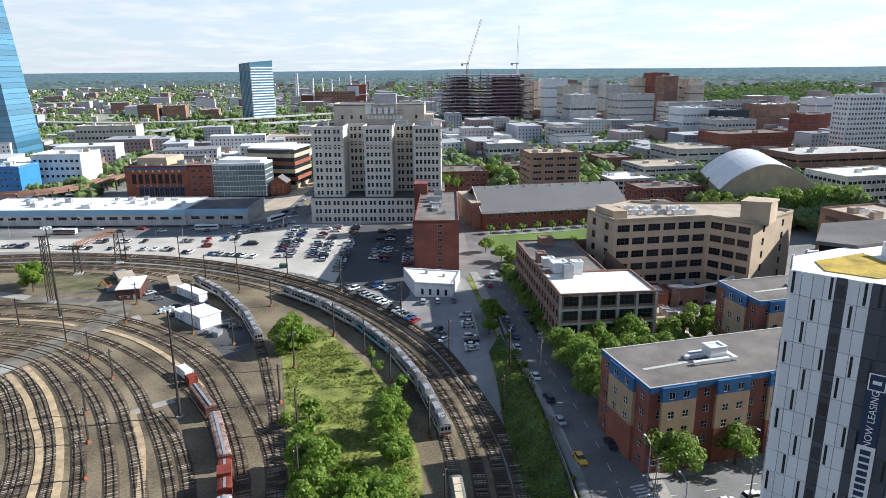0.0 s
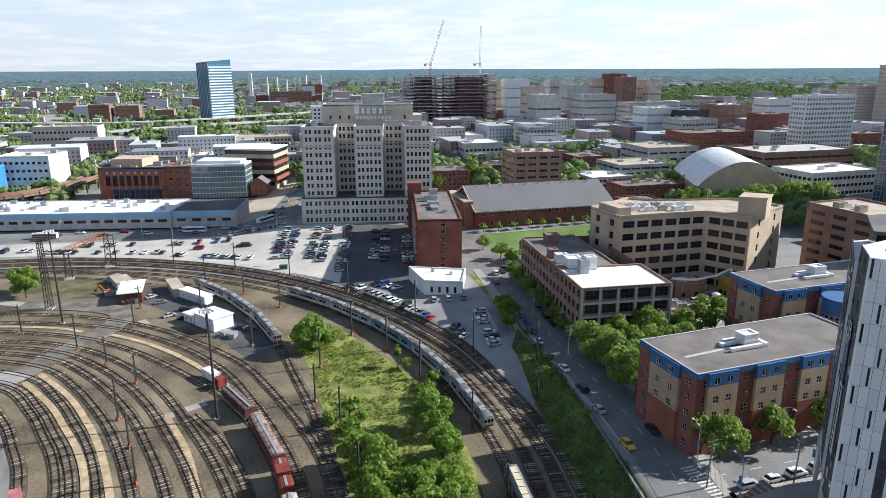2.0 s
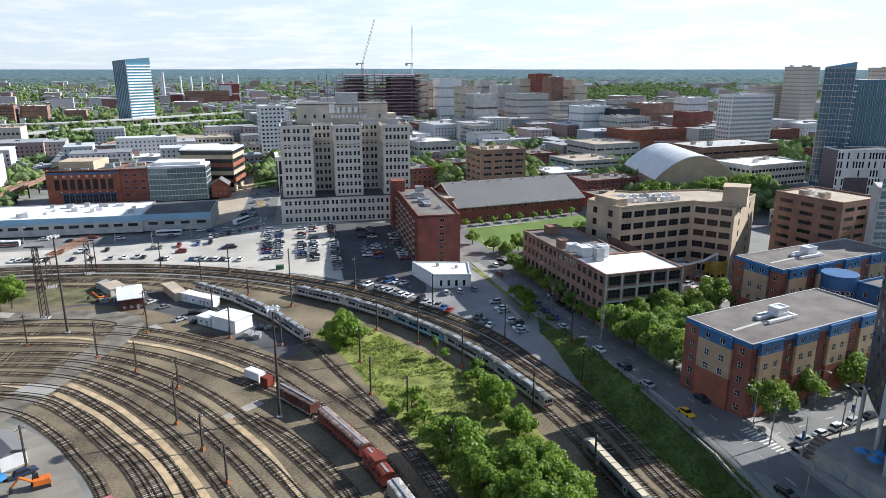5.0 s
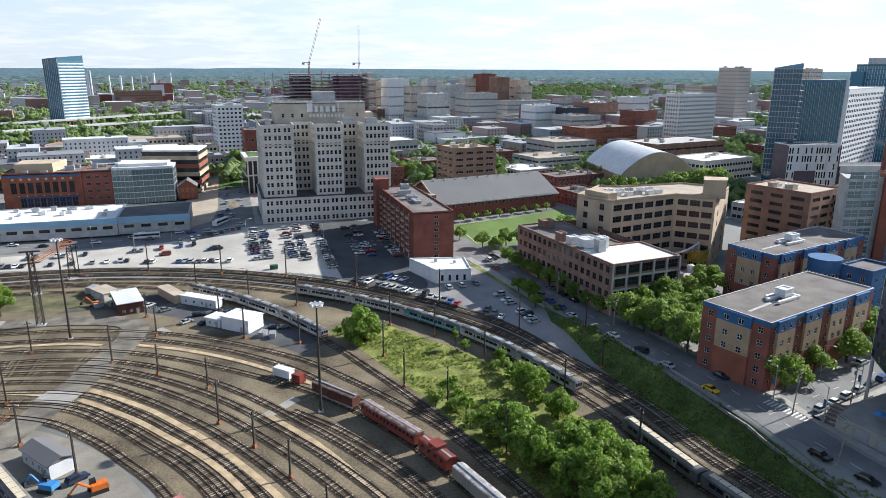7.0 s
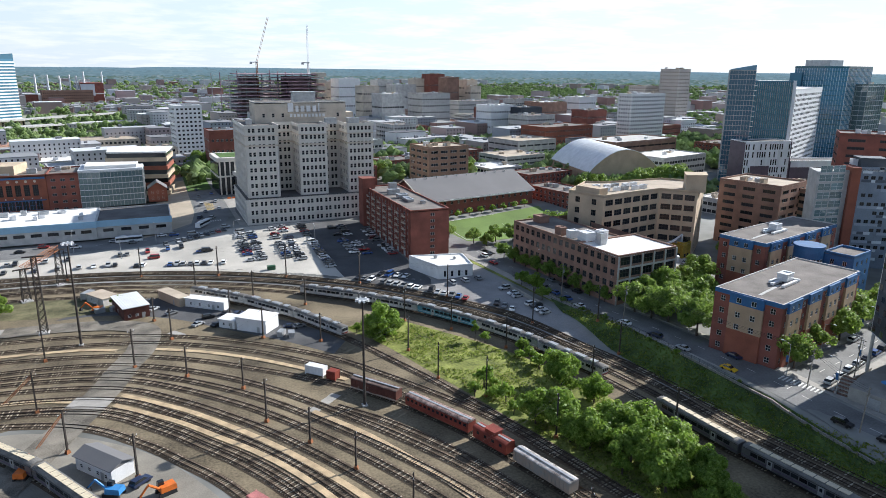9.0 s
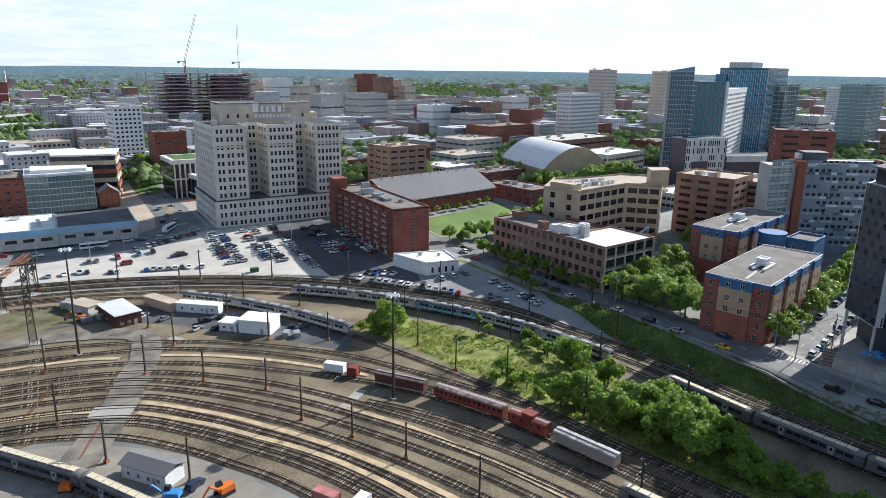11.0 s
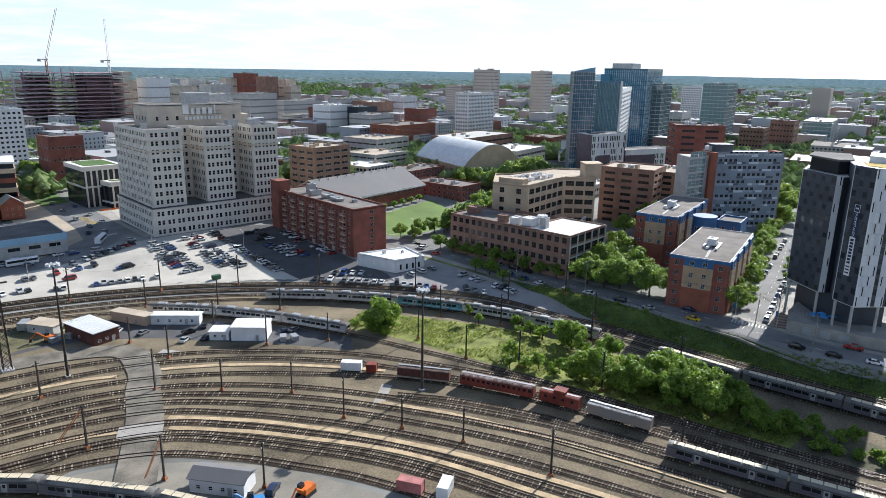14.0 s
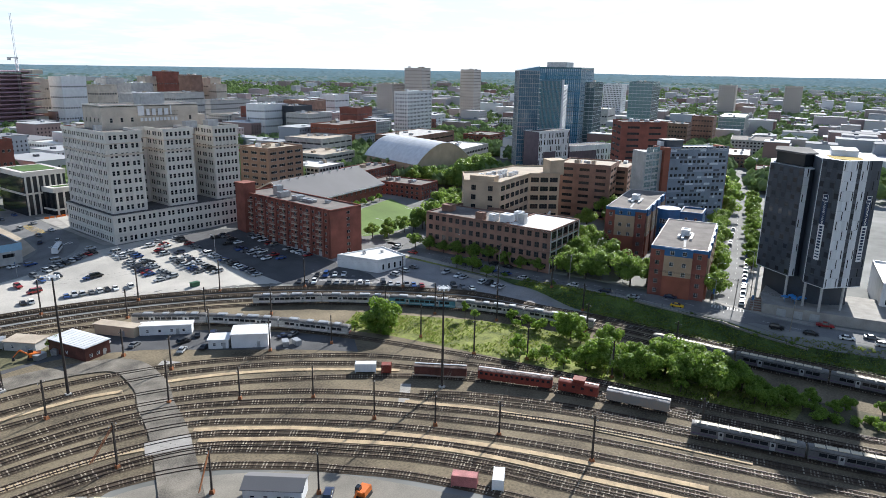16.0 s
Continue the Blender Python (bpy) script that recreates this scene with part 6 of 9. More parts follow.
def curtain_tower(label, pts, z0, z1, step, gap, glass_mat, band_mat, fin_mat, sides, band=0.5, name="high_rise", rim=1.0):
    """A glass tower over any plan: body, a band at every storey, and mullions on the sides named."""
    b = thing(name, label, "building", group="town buildings")
    s = Shape(); s.prism(pts, z0, z1); part("glass_body", s, glass_mat, b)
    c = Vector((sum(p[0] for p in pts) / len(pts), sum(p[1] for p in pts) / len(pts)))
    wide = [tuple(Vector(p) + (Vector(p) - c).normalized() * 0.25) for p in pts]
    s = Shape(); s.prism(wide, 0, band); bm_ = s.mesh("storey_band", band_mat)
    for k in range(1, int((z1 - z0) / step) + 1):
        part("storey_band", bm_, None, b, m=Matrix.Translation((0, 0, z0 + k * step - band)))
    s = Shape(); s.box(-0.11, 0.11, -0.3, 0.02, z0, z1); fm_ = s.mesh("mullion", fin_mat)
    s = Shape(); s.box(-0.06, 0.06, -0.26, 0.02, z0, z1); tm_ = s.mesh("mullion", fin_mat)
    for i in sides:
        p, q = Vector(pts[i]), Vector(pts[(i + 1) % len(pts)])
        d = q - p
        n = max(2, int(d.length / gap))
        for k in range(n + 1):
            o = p + d * (k / n)
            part("mullion", fm_ if k % 3 == 0 else tm_, None, b, m=pose(o.x, o.y, 0, 0, 0, math.degrees(math.atan2(d.y, d.x))))
    s = Shape(); s.prism(wide, z1, z1 + rim); part("parapet", s, band_mat, b)
    return b


def glass_quarter():
    """The cluster of student and office towers round the glass corner block."""
    b = curtain_tower("Slender glass tower with reflecting panes and balcony edge", [(241, 344.6), (252, 333.6), (262, 345), (252, 356)], 6, 87.5, 3.3, 1.7, M_GLASSB, M_CONC, M_METALG, (0, 3), 0.28, rim=0.4)
    s = Shape(); s.loft([[(241, 344.6, 87.9), (252, 333.6, 87.9), (262, 345, 87.9), (252, 356, 87.9)], [(241, 344.6, 88.3), (252, 333.6, 91.2), (262, 345, 91.2), (252, 356, 88.3)]])
    part("sloped_crown", s, M_GLASSB, b)
    for k in range(23):
        s = Shape(); s.prism([(251.6, 333.2), (253.6, 332.4), (257, 337), (255, 339)], 12 + k * 3.3, 12.25 + k * 3.3); part("balcony", s, M_METALW, b)
    b = curtain_tower("Teal glass residential tower with white edge", [(258, 340.4), (290, 335.2), (294, 352), (262, 358)], 6, 80, 3.3, 1.6, M_GLASST, M_GLASSB, M_METALG, (0, 3), 0.3, rim=1.2)
    s = Shape(); s.box(-1.2, 1.2, -0.6, 1.0, 6, 81.2); part("white_edge", s, M_WPANEL, b, m=pose(290.3, 335.2, 0, 0, 0, -9))
    # long white slab behind
    w = thing("high_rise", "White gridded residential slab behind the glass tower", "building", group="town buildings")
    A, B = Vector((295, 337)), Vector((376, 380))
    d = B - A; L, ang = d.length, math.atan2(d.y, d.x); n = Vector((-d.y, d.x)).normalized()
    pts = [A, B, B + n * 18, A + n * 18]
    wall = Shape(); rows = floors(9, 19, 3.35, 1.0, 1.75)
    f = facade(wall, A, ang, L, 6, 75, bays(L, 22, 2.5, 1.0), rows, 0.3)
    for i in (1, 2):
        p, q = pts[i], pts[i + 1]
        facade(wall, p, math.atan2((q - p).y, (q - p).x), (q - p).length, 6, 75, [], [])
    f += facade(wall, pts[3], ang - math.pi / 2, 18, 6, 75, bays(18, 5, 2.3, 1.0), rows, 0.3)
    part("wall", wall, M_WPANEL, w)
    put_windows(w, f, M_FRAMED, M_GLASS, 1, 0, 0.3)
    flat_roof(w, [tuple(p) for p in pts], 75, M_ROOFW, M_WPANEL, 0.6)
    # tall office tower farther back
    b = curtain_tower("Tall blue glass tower with pale vertical fins", [(401, 428), (409.5, 385), (448, 392), (440, 436)], 6, 90, 3.9, 2.0, M_GLASSB, M_GLASST, M_WPANEL, (0, 1), 0.5, rim=1.6)
    s = Shape(); s.prism([(405, 422), (409, 402), (430, 406), (426, 426)], 91, 96.5); part("plant_house", s, M_METALG, b)
    s = Shape(); s.prism([(398, 430), (400, 420), (416, 424), (414, 434)], 6, 86); part("glass_shoulder", s, M_GLASSB, b)
    # low blocks of white and plum panels, one strip of dark window after another
    for A, B, z1, white in (((238.5, 322.5), (272, 315.5), 43, 0.42), ((272.5, 315), (318, 301), 30, 0.8)):
        A, B = Vector(A), Vector(B); d = B - A; L, ang = d.length, math.atan2(d.y, d.x); n = Vector((-d.y, d.x)).normalized()
        b = thing("town_building", "White and plum panelled student block", "building", group="town buildings")
        z0, lim = 6, z1 - (z1 - 6) * (0.42 if white < 0.5 else 0.16)
        wall = Shape(); pts = [A, B, B + n * 16, A + n * 16]
        for i in range(4):
            p, q = pts[i], pts[(i + 1) % 4]
            facade(wall, p, math.atan2((q - p).y, (q - p).x), (q - p).length, z0, z1, [], [])
        part("wall", wall, M_PLUMP, b)
        rg = random.Random(4)
        k = 0.0
        while k < L - 1.2:
            w_ = 1.75
            lo = lim if 0.12 < k / L < 0.55 or white > 0.5 and k / L < 0.62 else z0 + 6
            s = Shape(); s.box(k, k + w_ - 0.08, -0.18, -0.005, lo, z1 + 0.5)
            part("white_panel", s, M_WPANEL, b, m=pose(A.x, A.y, 0, 0, 0, math.degrees(ang)))
            for z in range(int(lo) + 1, int(z1) - 3, 5):
                if rg.random() < 0.55:
                    s = Shape(); s.box(k + 0.35, k + 1.25, -0.22, -0.185, z, z + 3.6); part("slit_window", s, M_GLASS, b, m=pose(A.x, A.y, 0, 0, 0, math.degrees(ang)))
            k += w_
        flat_roof(b, [tuple(p) for p in pts], z1, M_ROOFD, M_WPANEL, 0.5)


glass_quarter()


def museum():
    """Brick hall with tall windows, portholes and a glazed ground floor, its glass pavilion and a terraced block behind."""
    b = thing("museum_hall", "Red-brick hall with tall dark windows and blue ground-floor glazing", "building")
    x0, x1, y0, y1, z0, z1 = -212, -170, 443.4, 474, 5.5, 25.6
    wall = Shape()
    tall = facade(wall, (x0, y0), 0, x1 - x0, z0, z1, bays(x1 - x0, 8, 2.9, 3.5), [(14.2, 20.6)], 0.5)
    for p, a, L in (((x1, y0), math.pi / 2, y1 - y0), ((x1, y1), math.pi, x1 - x0), ((x0, y1), -math.pi / 2, y1 - y0)):
        facade(wall, p, a, L, z0, z1, [], [])
    part("wall", wall, M_BRICKO, b)
    put_windows(b, tall, M_FRAMED, M_GLASS, 2, 4, 0.5)
    flat_roof(b, [(x0, y0), (x1, y0), (x1, y1), (x0, y1)], z1, M_ROOFG, M_BRICKO, 0.7)
    s = Shape(); s.box(x0 + 0.5, x1 - 0.5, y0 - 0.14, y0 - 0.005, z1 - 1.7, z1 - 0.6); part("blue_frieze", s, M_BLUEP, b)
    port = Shape(); port.loft([[(0.75 * math.cos(a * math.tau / 14), y, 0.75 * math.sin(a * math.tau / 14)) for a in range(14)] for y in (-0.16, -0.01)])
    pm = port.mesh("porthole", M_LIMET)
    lamp = Shape(); lamp.box(-0.25, 0.25, -0.6, -0.01, 0, 0.5); lm = lamp.mesh("wall_lamp", M_METALW)
    for i in range(8):
        x = x0 + 3.5 + (x1 - x0 - 7) * (i + 0.5) / 8
        part("porthole", pm, None, b, m=pose(x, y0, 22.6))
        part("wall_lamp", lm, None, b, m=pose(x + 2.2, y0, 12.6))
    for i in range(9):
        x = x0 + 10 + i * 3.4
        part("shop_window", window_mesh(3.0, 5.4, M_BLUEW, M_GLASS, 1, 1), None, b, m=pose(x, y0 - 0.25, 6.0))
    s = Shape(); s.box(x0 + 8, x1 - 1, y0 - 1.6, y0 - 0.02, 11.5, 11.9); part("canopy", s, M_BLUEP, b)
    s = Shape(); s.prism([(-206, 450), (-186, 450), (-182, 470), (-206, 470)], z1, z1 + 5.2); part("roof_house", s, M_BRICKT, b)
    for x, y, w, d, h in ((-178, 456, 5, 4, 2.6), (-176, 466, 4, 3, 2), (-200, 446.5, 3, 2, 1.6), (-190, 446, 4, 2, 1.4)):
        roof_unit(b, x, y, z1 - 0.05, w, d, h, 0, M_METALG)
    block("town_building", "Narrow dark red-brick wing with paired windows", -161.6, 458, 16.4, 29, 25.8, 0, M_BRICK, M_ROOFG, 5, 3, 4, M_METALG, M_GLASS, 2.4, 1.5, units=4, seed=3, group="town buildings")
    p = curtain_tower("Clear green glass pavilion beside the brick hall", [(-153.2, 443), (-142, 442), (-119, 444.5), (-118.3, 462), (-153.2, 470)], 5.5, 26.6, 3.5, 1.9, M_GLASSG, M_WPANEL, M_METALG, (0, 1, 2), 0.4, "town_building")
    s = Shape(); s.prism([(-150, 446), (-122, 447), (-121, 460), (-150, 466)], 27.6, 29.4); part("roof_deck", s, M_ROOFW, p)
    t = thing("town_building", "Terraced tan office block with orange brick bands", "building", group="town buildings")
    for k in range(5):
        s = Shape(); s.prism([(-148 + k * 2, 476), (-104, 468), (-99, 500), (-148 + k * 2, 506)], 6 + k * 5.4, 8.6 + k * 5.4); part("brick_band", s, M_BRICKO if k % 2 else M_BRICKT, t)
        s = Shape(); s.prism([(-147 + k * 2, 476.6), (-104.6, 468.8), (-99.8, 499), (-147 + k * 2, 505)], 8.6 + k * 5.4, 11.4 + k * 5.4); part("window_band", s, M_GLASS, t)
    s = Shape(); s.prism([(-139, 476), (-104, 468), (-99, 500), (-139, 506)], 33, 34); part("roof", s, M_ROOFW, t)
    # small red gabled house
    h = thing("brick_house", "Small red-brick gabled house with stone trim", "building")
    s = Shape(); s.box(-117, -106, 448, 460, 5.5, 13.5); part("wall", s, M_BRICKO, h)
    for xa, xb in ((-117.4, -111.5), (-105.6, -111.5)):
        s = Shape(); P = [(xa, 447.4, 13.3), (xa, 460.6, 13.3), (xb, 460.6, 17.5), (xb, 447.4, 17.5)]
        s.loft([P, [(p[0], p[1], p[2] + 0.3) for p in P]]); part("roof_slope", s, M_SHING, h)
    s = Shape(); s.prism([(-117, 448.01), (-106, 448.01), (-106, 448.3), (-117, 448.3)], 13.45, 13.6)
    s.face([(-117, 448, 13.5), (-106, 448, 13.5), (-111.5, 448, 17.4)]); part("gable", s, M_BRICKO, h)
    for x in (-114.5, -111.5, -108.5):
        for z in (7, 10.4):
            part("window", window_mesh(1.2, 1.9, M_LIMET, M_GLASS, 0, 1), None, h, m=pose(x, 447.85, z))


museum()


def lecture_hall():
    """Pale stone frames round dark glass, with a planted roof."""
    b = thing("campus_hall", "Pale stone and dark glass campus hall with planted roof", "building")
    for A, w, d, z1 in (((-75, 447), 22, 30, 30.5), ((-64, 437), 26, 10, 22)):
        A = Vector(A)
        pts = [tuple(A), tuple(A + Vector((w, 2))), tuple(A + Vector((w - 2, d))), tuple(A + Vector((-2, d)))]
        s = Shape(); s.prism(pts, 5.5, z1); part("glass_body", s, M_GLASS, b)
        for z, hh in ((z1 - 2.2, 2.6), (z1 - 12, 1.0), (5.5, 1.4)):
            s = Shape(); s.prism([tuple(Vector(p) + Vector((dx, dy))) for p, dx, dy in zip(pts, (-0.4, 0.4, 0.4, -0.4), (-0.4, -0.4, 0.4, 0.4))], z, z + hh); part("stone_band", s, M_LIME, b)
        s = Shape(); s.prism([tuple(A + Vector((2, 3))), tuple(A + Vector((w - 3, 4))), tuple(A + Vector((w - 4, d - 3))), tuple(A + Vector((1, d - 3)))], z1 + 0.3, z1 + 0.6); part("planted_roof", s, M_LAWN, b)
        n = 7
        for k in range(n):
            q = A + Vector((w, 2)) * ((k + 0.2) / n)
            s = Shape(); s.box(0, 0.9, -0.45, -0.02, 6, z1 - 1); part("stone_fin", s, M_LIME, b, m=pose(q.x, q.y, 0, 0, 0, 5))


lecture_hall()


def river_tower():
    """Office tower with one sheer glass side and one side banded in white under a slanted glass crown."""
    b = thing("glass_office_tower", "Blue glass office tower with white banded side and slanted crown", "building")
    pts = [(-312, 1049), (-292, 1036), (-266, 1066), (-286, 1086)]
    lo = [(-313, 1048), (-291, 1034), (-263, 1066), (-286, 1088)]
    s = Shape(); s.prism(pts, 14, 93); core = part("core", s, M_GLASSB, b)
    s = Shape(); s.loft([[(*p, 93) for p in pts], [(*pts[0], 95), (*pts[1], 97), (*pts[2], 100), (*pts[3], 96)]]); part("crown", s, M_GLASSB, b)
    A, B = Vector(pts[1]), Vector(pts[2])
    d = (B - A).normalized(); ang = math.degrees(math.atan2(d.y, d.x)); L = (B - A).length
    s = Shape(); s.box(0.8, L + 0.2, -0.5, -0.01, 0, 1.9); wm = s.mesh("white_band", M_WPANEL)
    for k in range(19):
        part("white_band", wm, None, b, m=pose(A.x, A.y, 16 + k * 4, 0, 0, ang))
    A2, B2 = Vector(pts[0]), Vector(pts[1]); d2 = B2 - A2
    s = Shape(); s.box(-0.2, 0.2, -0.3, 0.0, 14, 95); mm = s.mesh("mullion", M_METALG)
    for k in range(9):
        q = A2 + d2 * (k / 8); part("mullion", mm, None, b, m=pose(q.x, q.y, 0, 0, 0, math.degrees(math.atan2(d2.y, d2.x))))
    s = Shape(); s.prism(lo, 5, 14); part("podium", s, M_LIMET, b)
    for k in range(14):
        q = Vector(lo[0]).lerp(Vector(lo[1]), (k + 0.5) / 14) if k < 7 else Vector(lo[1]).lerp(Vector(lo[2]), (k - 6.5) / 7)
        s = Shape(); s.box(-1.2, 1.2, -0.4, 0.4, 6, 12.5); part("arcade_window", s, M_GLASS, b, m=pose(q.x, q.y, 0, 0, 0, -32 if k < 7 else ang))


river_tower()


def power_station():
    """Far brick power house with a row of pale stacks."""
    b = thing("power_station", "Far dark brick power house with pale slim stacks", "building")
    s = Shape(); s.prism(rect(-265, 1620, 150, 40, radians(5)), 8, 27); part("brick_hall", s, M_BRICK, b)
    s = Shape(); s.prism(rect(-262, 1616, 152, 30, radians(5)), 27, 29); part("pale_roof", s, M_ROOFW, b)
    s = Shape(); s.prism(rect(-212, 1630, 44, 44, radians(5)), 27, 50); part("boiler_house", s, M_BRICK, b)
    s = Shape(); s.prism(rect(-218, 1606, 26, 4, radians(5)), 24, 47); part("pale_cladding", s, M_WPANEL, b)
    for x, h, r in ((-352, 66, 3.4), (-348, 66, 2.4), (-312, 56, 2), (-290, 56, 2.4), (-268, 54, 2), (-250, 56, 1.6), (-238, 55, 2), (-224, 62, 2.4), (-190, 62, 1.8)):
        s = Shape(); s.tube((x, 1612, 6), (x, 1612, h + 10), r * 1.2, r * 0.8, 10); part("stack", s, M_WPANEL, b)


power_station()


def building_site():
    """Concrete frame under construction with open floors and two tower cranes."""
    b = thing("building_frame", "Unfinished concrete and rust-red steel frame under construction", "construction")
    z = 7
    for k in range(16):
        w = 58 if k < 14 else 40
        s = Shape(); s.prism(rect(22, 975, w, 56, radians(8)), z + k * 4.6, z + k * 4.6 + 1.2); part("floor_slab", s, M_PRIMER if k % 2 else M_CONC, b)
        s = Shape(); s.prism(rect(82, 968, 62, 56, radians(8)), z + k * 4.6, z + k * 4.6 + 1.2); part("floor_slab", s, M_PRIMER, b)
    rg = random.Random(3)
    for i in range(12):
        for j in range(2):
            p = rect(22 + (i - 2.5) * 11.0, 975 - j * 0 + i * 1.4 - 2, 50 * j + 1, 50 * j + 1, 0)[0]
            s = Shape(); s.box(p[0] - 0.5, p[0] + 0.5, p[1] - 0.5, p[1] + 0.5, 7, 76 + rg.uniform(-3, 6)); part("column", s, M_PRIMER if i % 2 else M_CONC, b)
    s = Shape(); s.prism(rect(84, 972, 34, 30, radians(8)), 10, 74); part("core_wall", s, M_PRIMER, b)
    s = Shape(); s.prism(rect(20, 984, 22, 22, radians(8)), 10, 74); part("core_wall", s, M_PRIMER, b)
    for k in range(7):
        s = Shape(); s.prism(rect(108 + 3, 950, 12, 26, radians(8)), 20 + k * 9, 25 + k * 9); part("pale_cladding", s, M_LIMET, b)
    for x, y, h, jib, tilt in ((30, 962, 92, 62, 72), (98, 955, 92, 50, 88)):
        c = thing("tower_crane", "Tall lattice tower crane over the building site", "crane", group="tower cranes")
        s = Shape()
        for dx, dy in ((-1, -1), (1, -1), (1, 1), (-1, 1)):
            s.tube((x + dx, y + dy, 7), (x + dx, y + dy, h), 0.28, n=4)
        for k in range(14):
            s.tube((x - 1, y - 1, 10 + k * 6), (x + 1, y - 1, 16 + k * 6), 0.16, n=4); s.tube((x + 1, y - 1, 10 + k * 6), (x - 1, y + 1, 16 + k * 6), 0.16, n=4)
        part("mast", s, M_RUSTP if x < 60 else M_METALW, c)
        s = Shape()
        e = Vector((math.cos(radians(tilt)), 0.1, math.sin(radians(tilt)))) * jib
        for dx in (-0.8, 0.8):
            s.tube((x + dx, y, h), (x + dx + e.x, y + e.y, h + e.z), 0.25, n=4)
        part("jib", s, M_RUSTP if x < 60 else M_METALW, c)
        s = Shape(); s.box(x - 9, x + 2, y - 1.2, y + 1.2, h - 0.5, h + 0.6); s.box(x - 9, x - 6, y - 1.4, y + 1.4, h - 2.6, h - 0.5); part("counter_jib", s, M_METALG, c)


building_site()


def viaduct():
    """Rust-brown elevated railway on steel bents."""
    v = thing("railway_viaduct", "Rust-brown steel railway viaduct curving past the museum", "viaduct")
    pts = [(-300, 404), (-262, 412), (-240, 440), (-237, 506), (-247, 611), (-245, 708), (-222, 780)]
    line = spline(pts, 9.0)
    for (a, h), (b, _) in zip(line, line[1:]):
        d = (b - a)
        L = d.length
        m = Matrix.Translation((*((a + b) / 2), 14.0)) @ pose(0, 0, 0, 0, 0, math.degrees(math.atan2(d.y, d.x)))
        s = Shape(); s.box(-L / 2 - 0.1, L / 2 + 0.1, -4.2, 4.2, -0.4, 0.0)
        for y in (-4.2, 4.0):
            s.box(-L / 2 - 0.1, L / 2 + 0.1, y, y + 0.2, -1.6, 1.1)
        part("deck_span", s, M_BRICKB, v, m=m)
    bs = Shape()
    for y in (-3.4, 3.4):
        bs.box(-0.4, 0.4, y - 0.4, y + 0.4, -9, -0.4)
    bs.box(-0.35, 0.35, -4, 4, -1.8, -0.9)
    bm_ = bs.mesh("steel_bent", M_POLE)
    for q, h in line[::2]:
        part("steel_bent", bm_, None, v, m=Matrix.Translation((q.x, q.y, 14.0)) @ pose(0, 0, 0, 0, 0, math.degrees(math.atan2(h.y, h.x))))


viaduct()
solid("expressway", ribbon([(-700, 1010), (-480, 960), (-350, 985), (-200, 1120), (-60, 1250)], 18, 12.0, thick=1.6, step=12), M_CONC, "Pale concrete expressway winding through trees", "road", kind="structure")
solid("expressway", ribbon([(-640, 760), (-430, 800), (-330, 870), (-230, 960), (-130, 1010), (60, 1060)], 20, 11.0, thick=1.6, step=12), M_CONC, "Pale concrete expressway winding through trees", "road", kind="structure")

# ---- the far town and woods ----
CLEAR = ((-235, -92, 395, 512), (-105, -35, 405, 480), (225, 385, 290, 395), (390, 455, 375, 445), (-325, -250, 1020, 1100), (-345, -180, 1580, 1660))


def in_park(x, y):
    """The green railway land and parkway west of the tower, with few roofs."""
    return -820 < x < -130 and 690 + 0.12 * (x + 130) < y < 1330 - 0.25 * (x + 130) * (x > -400)


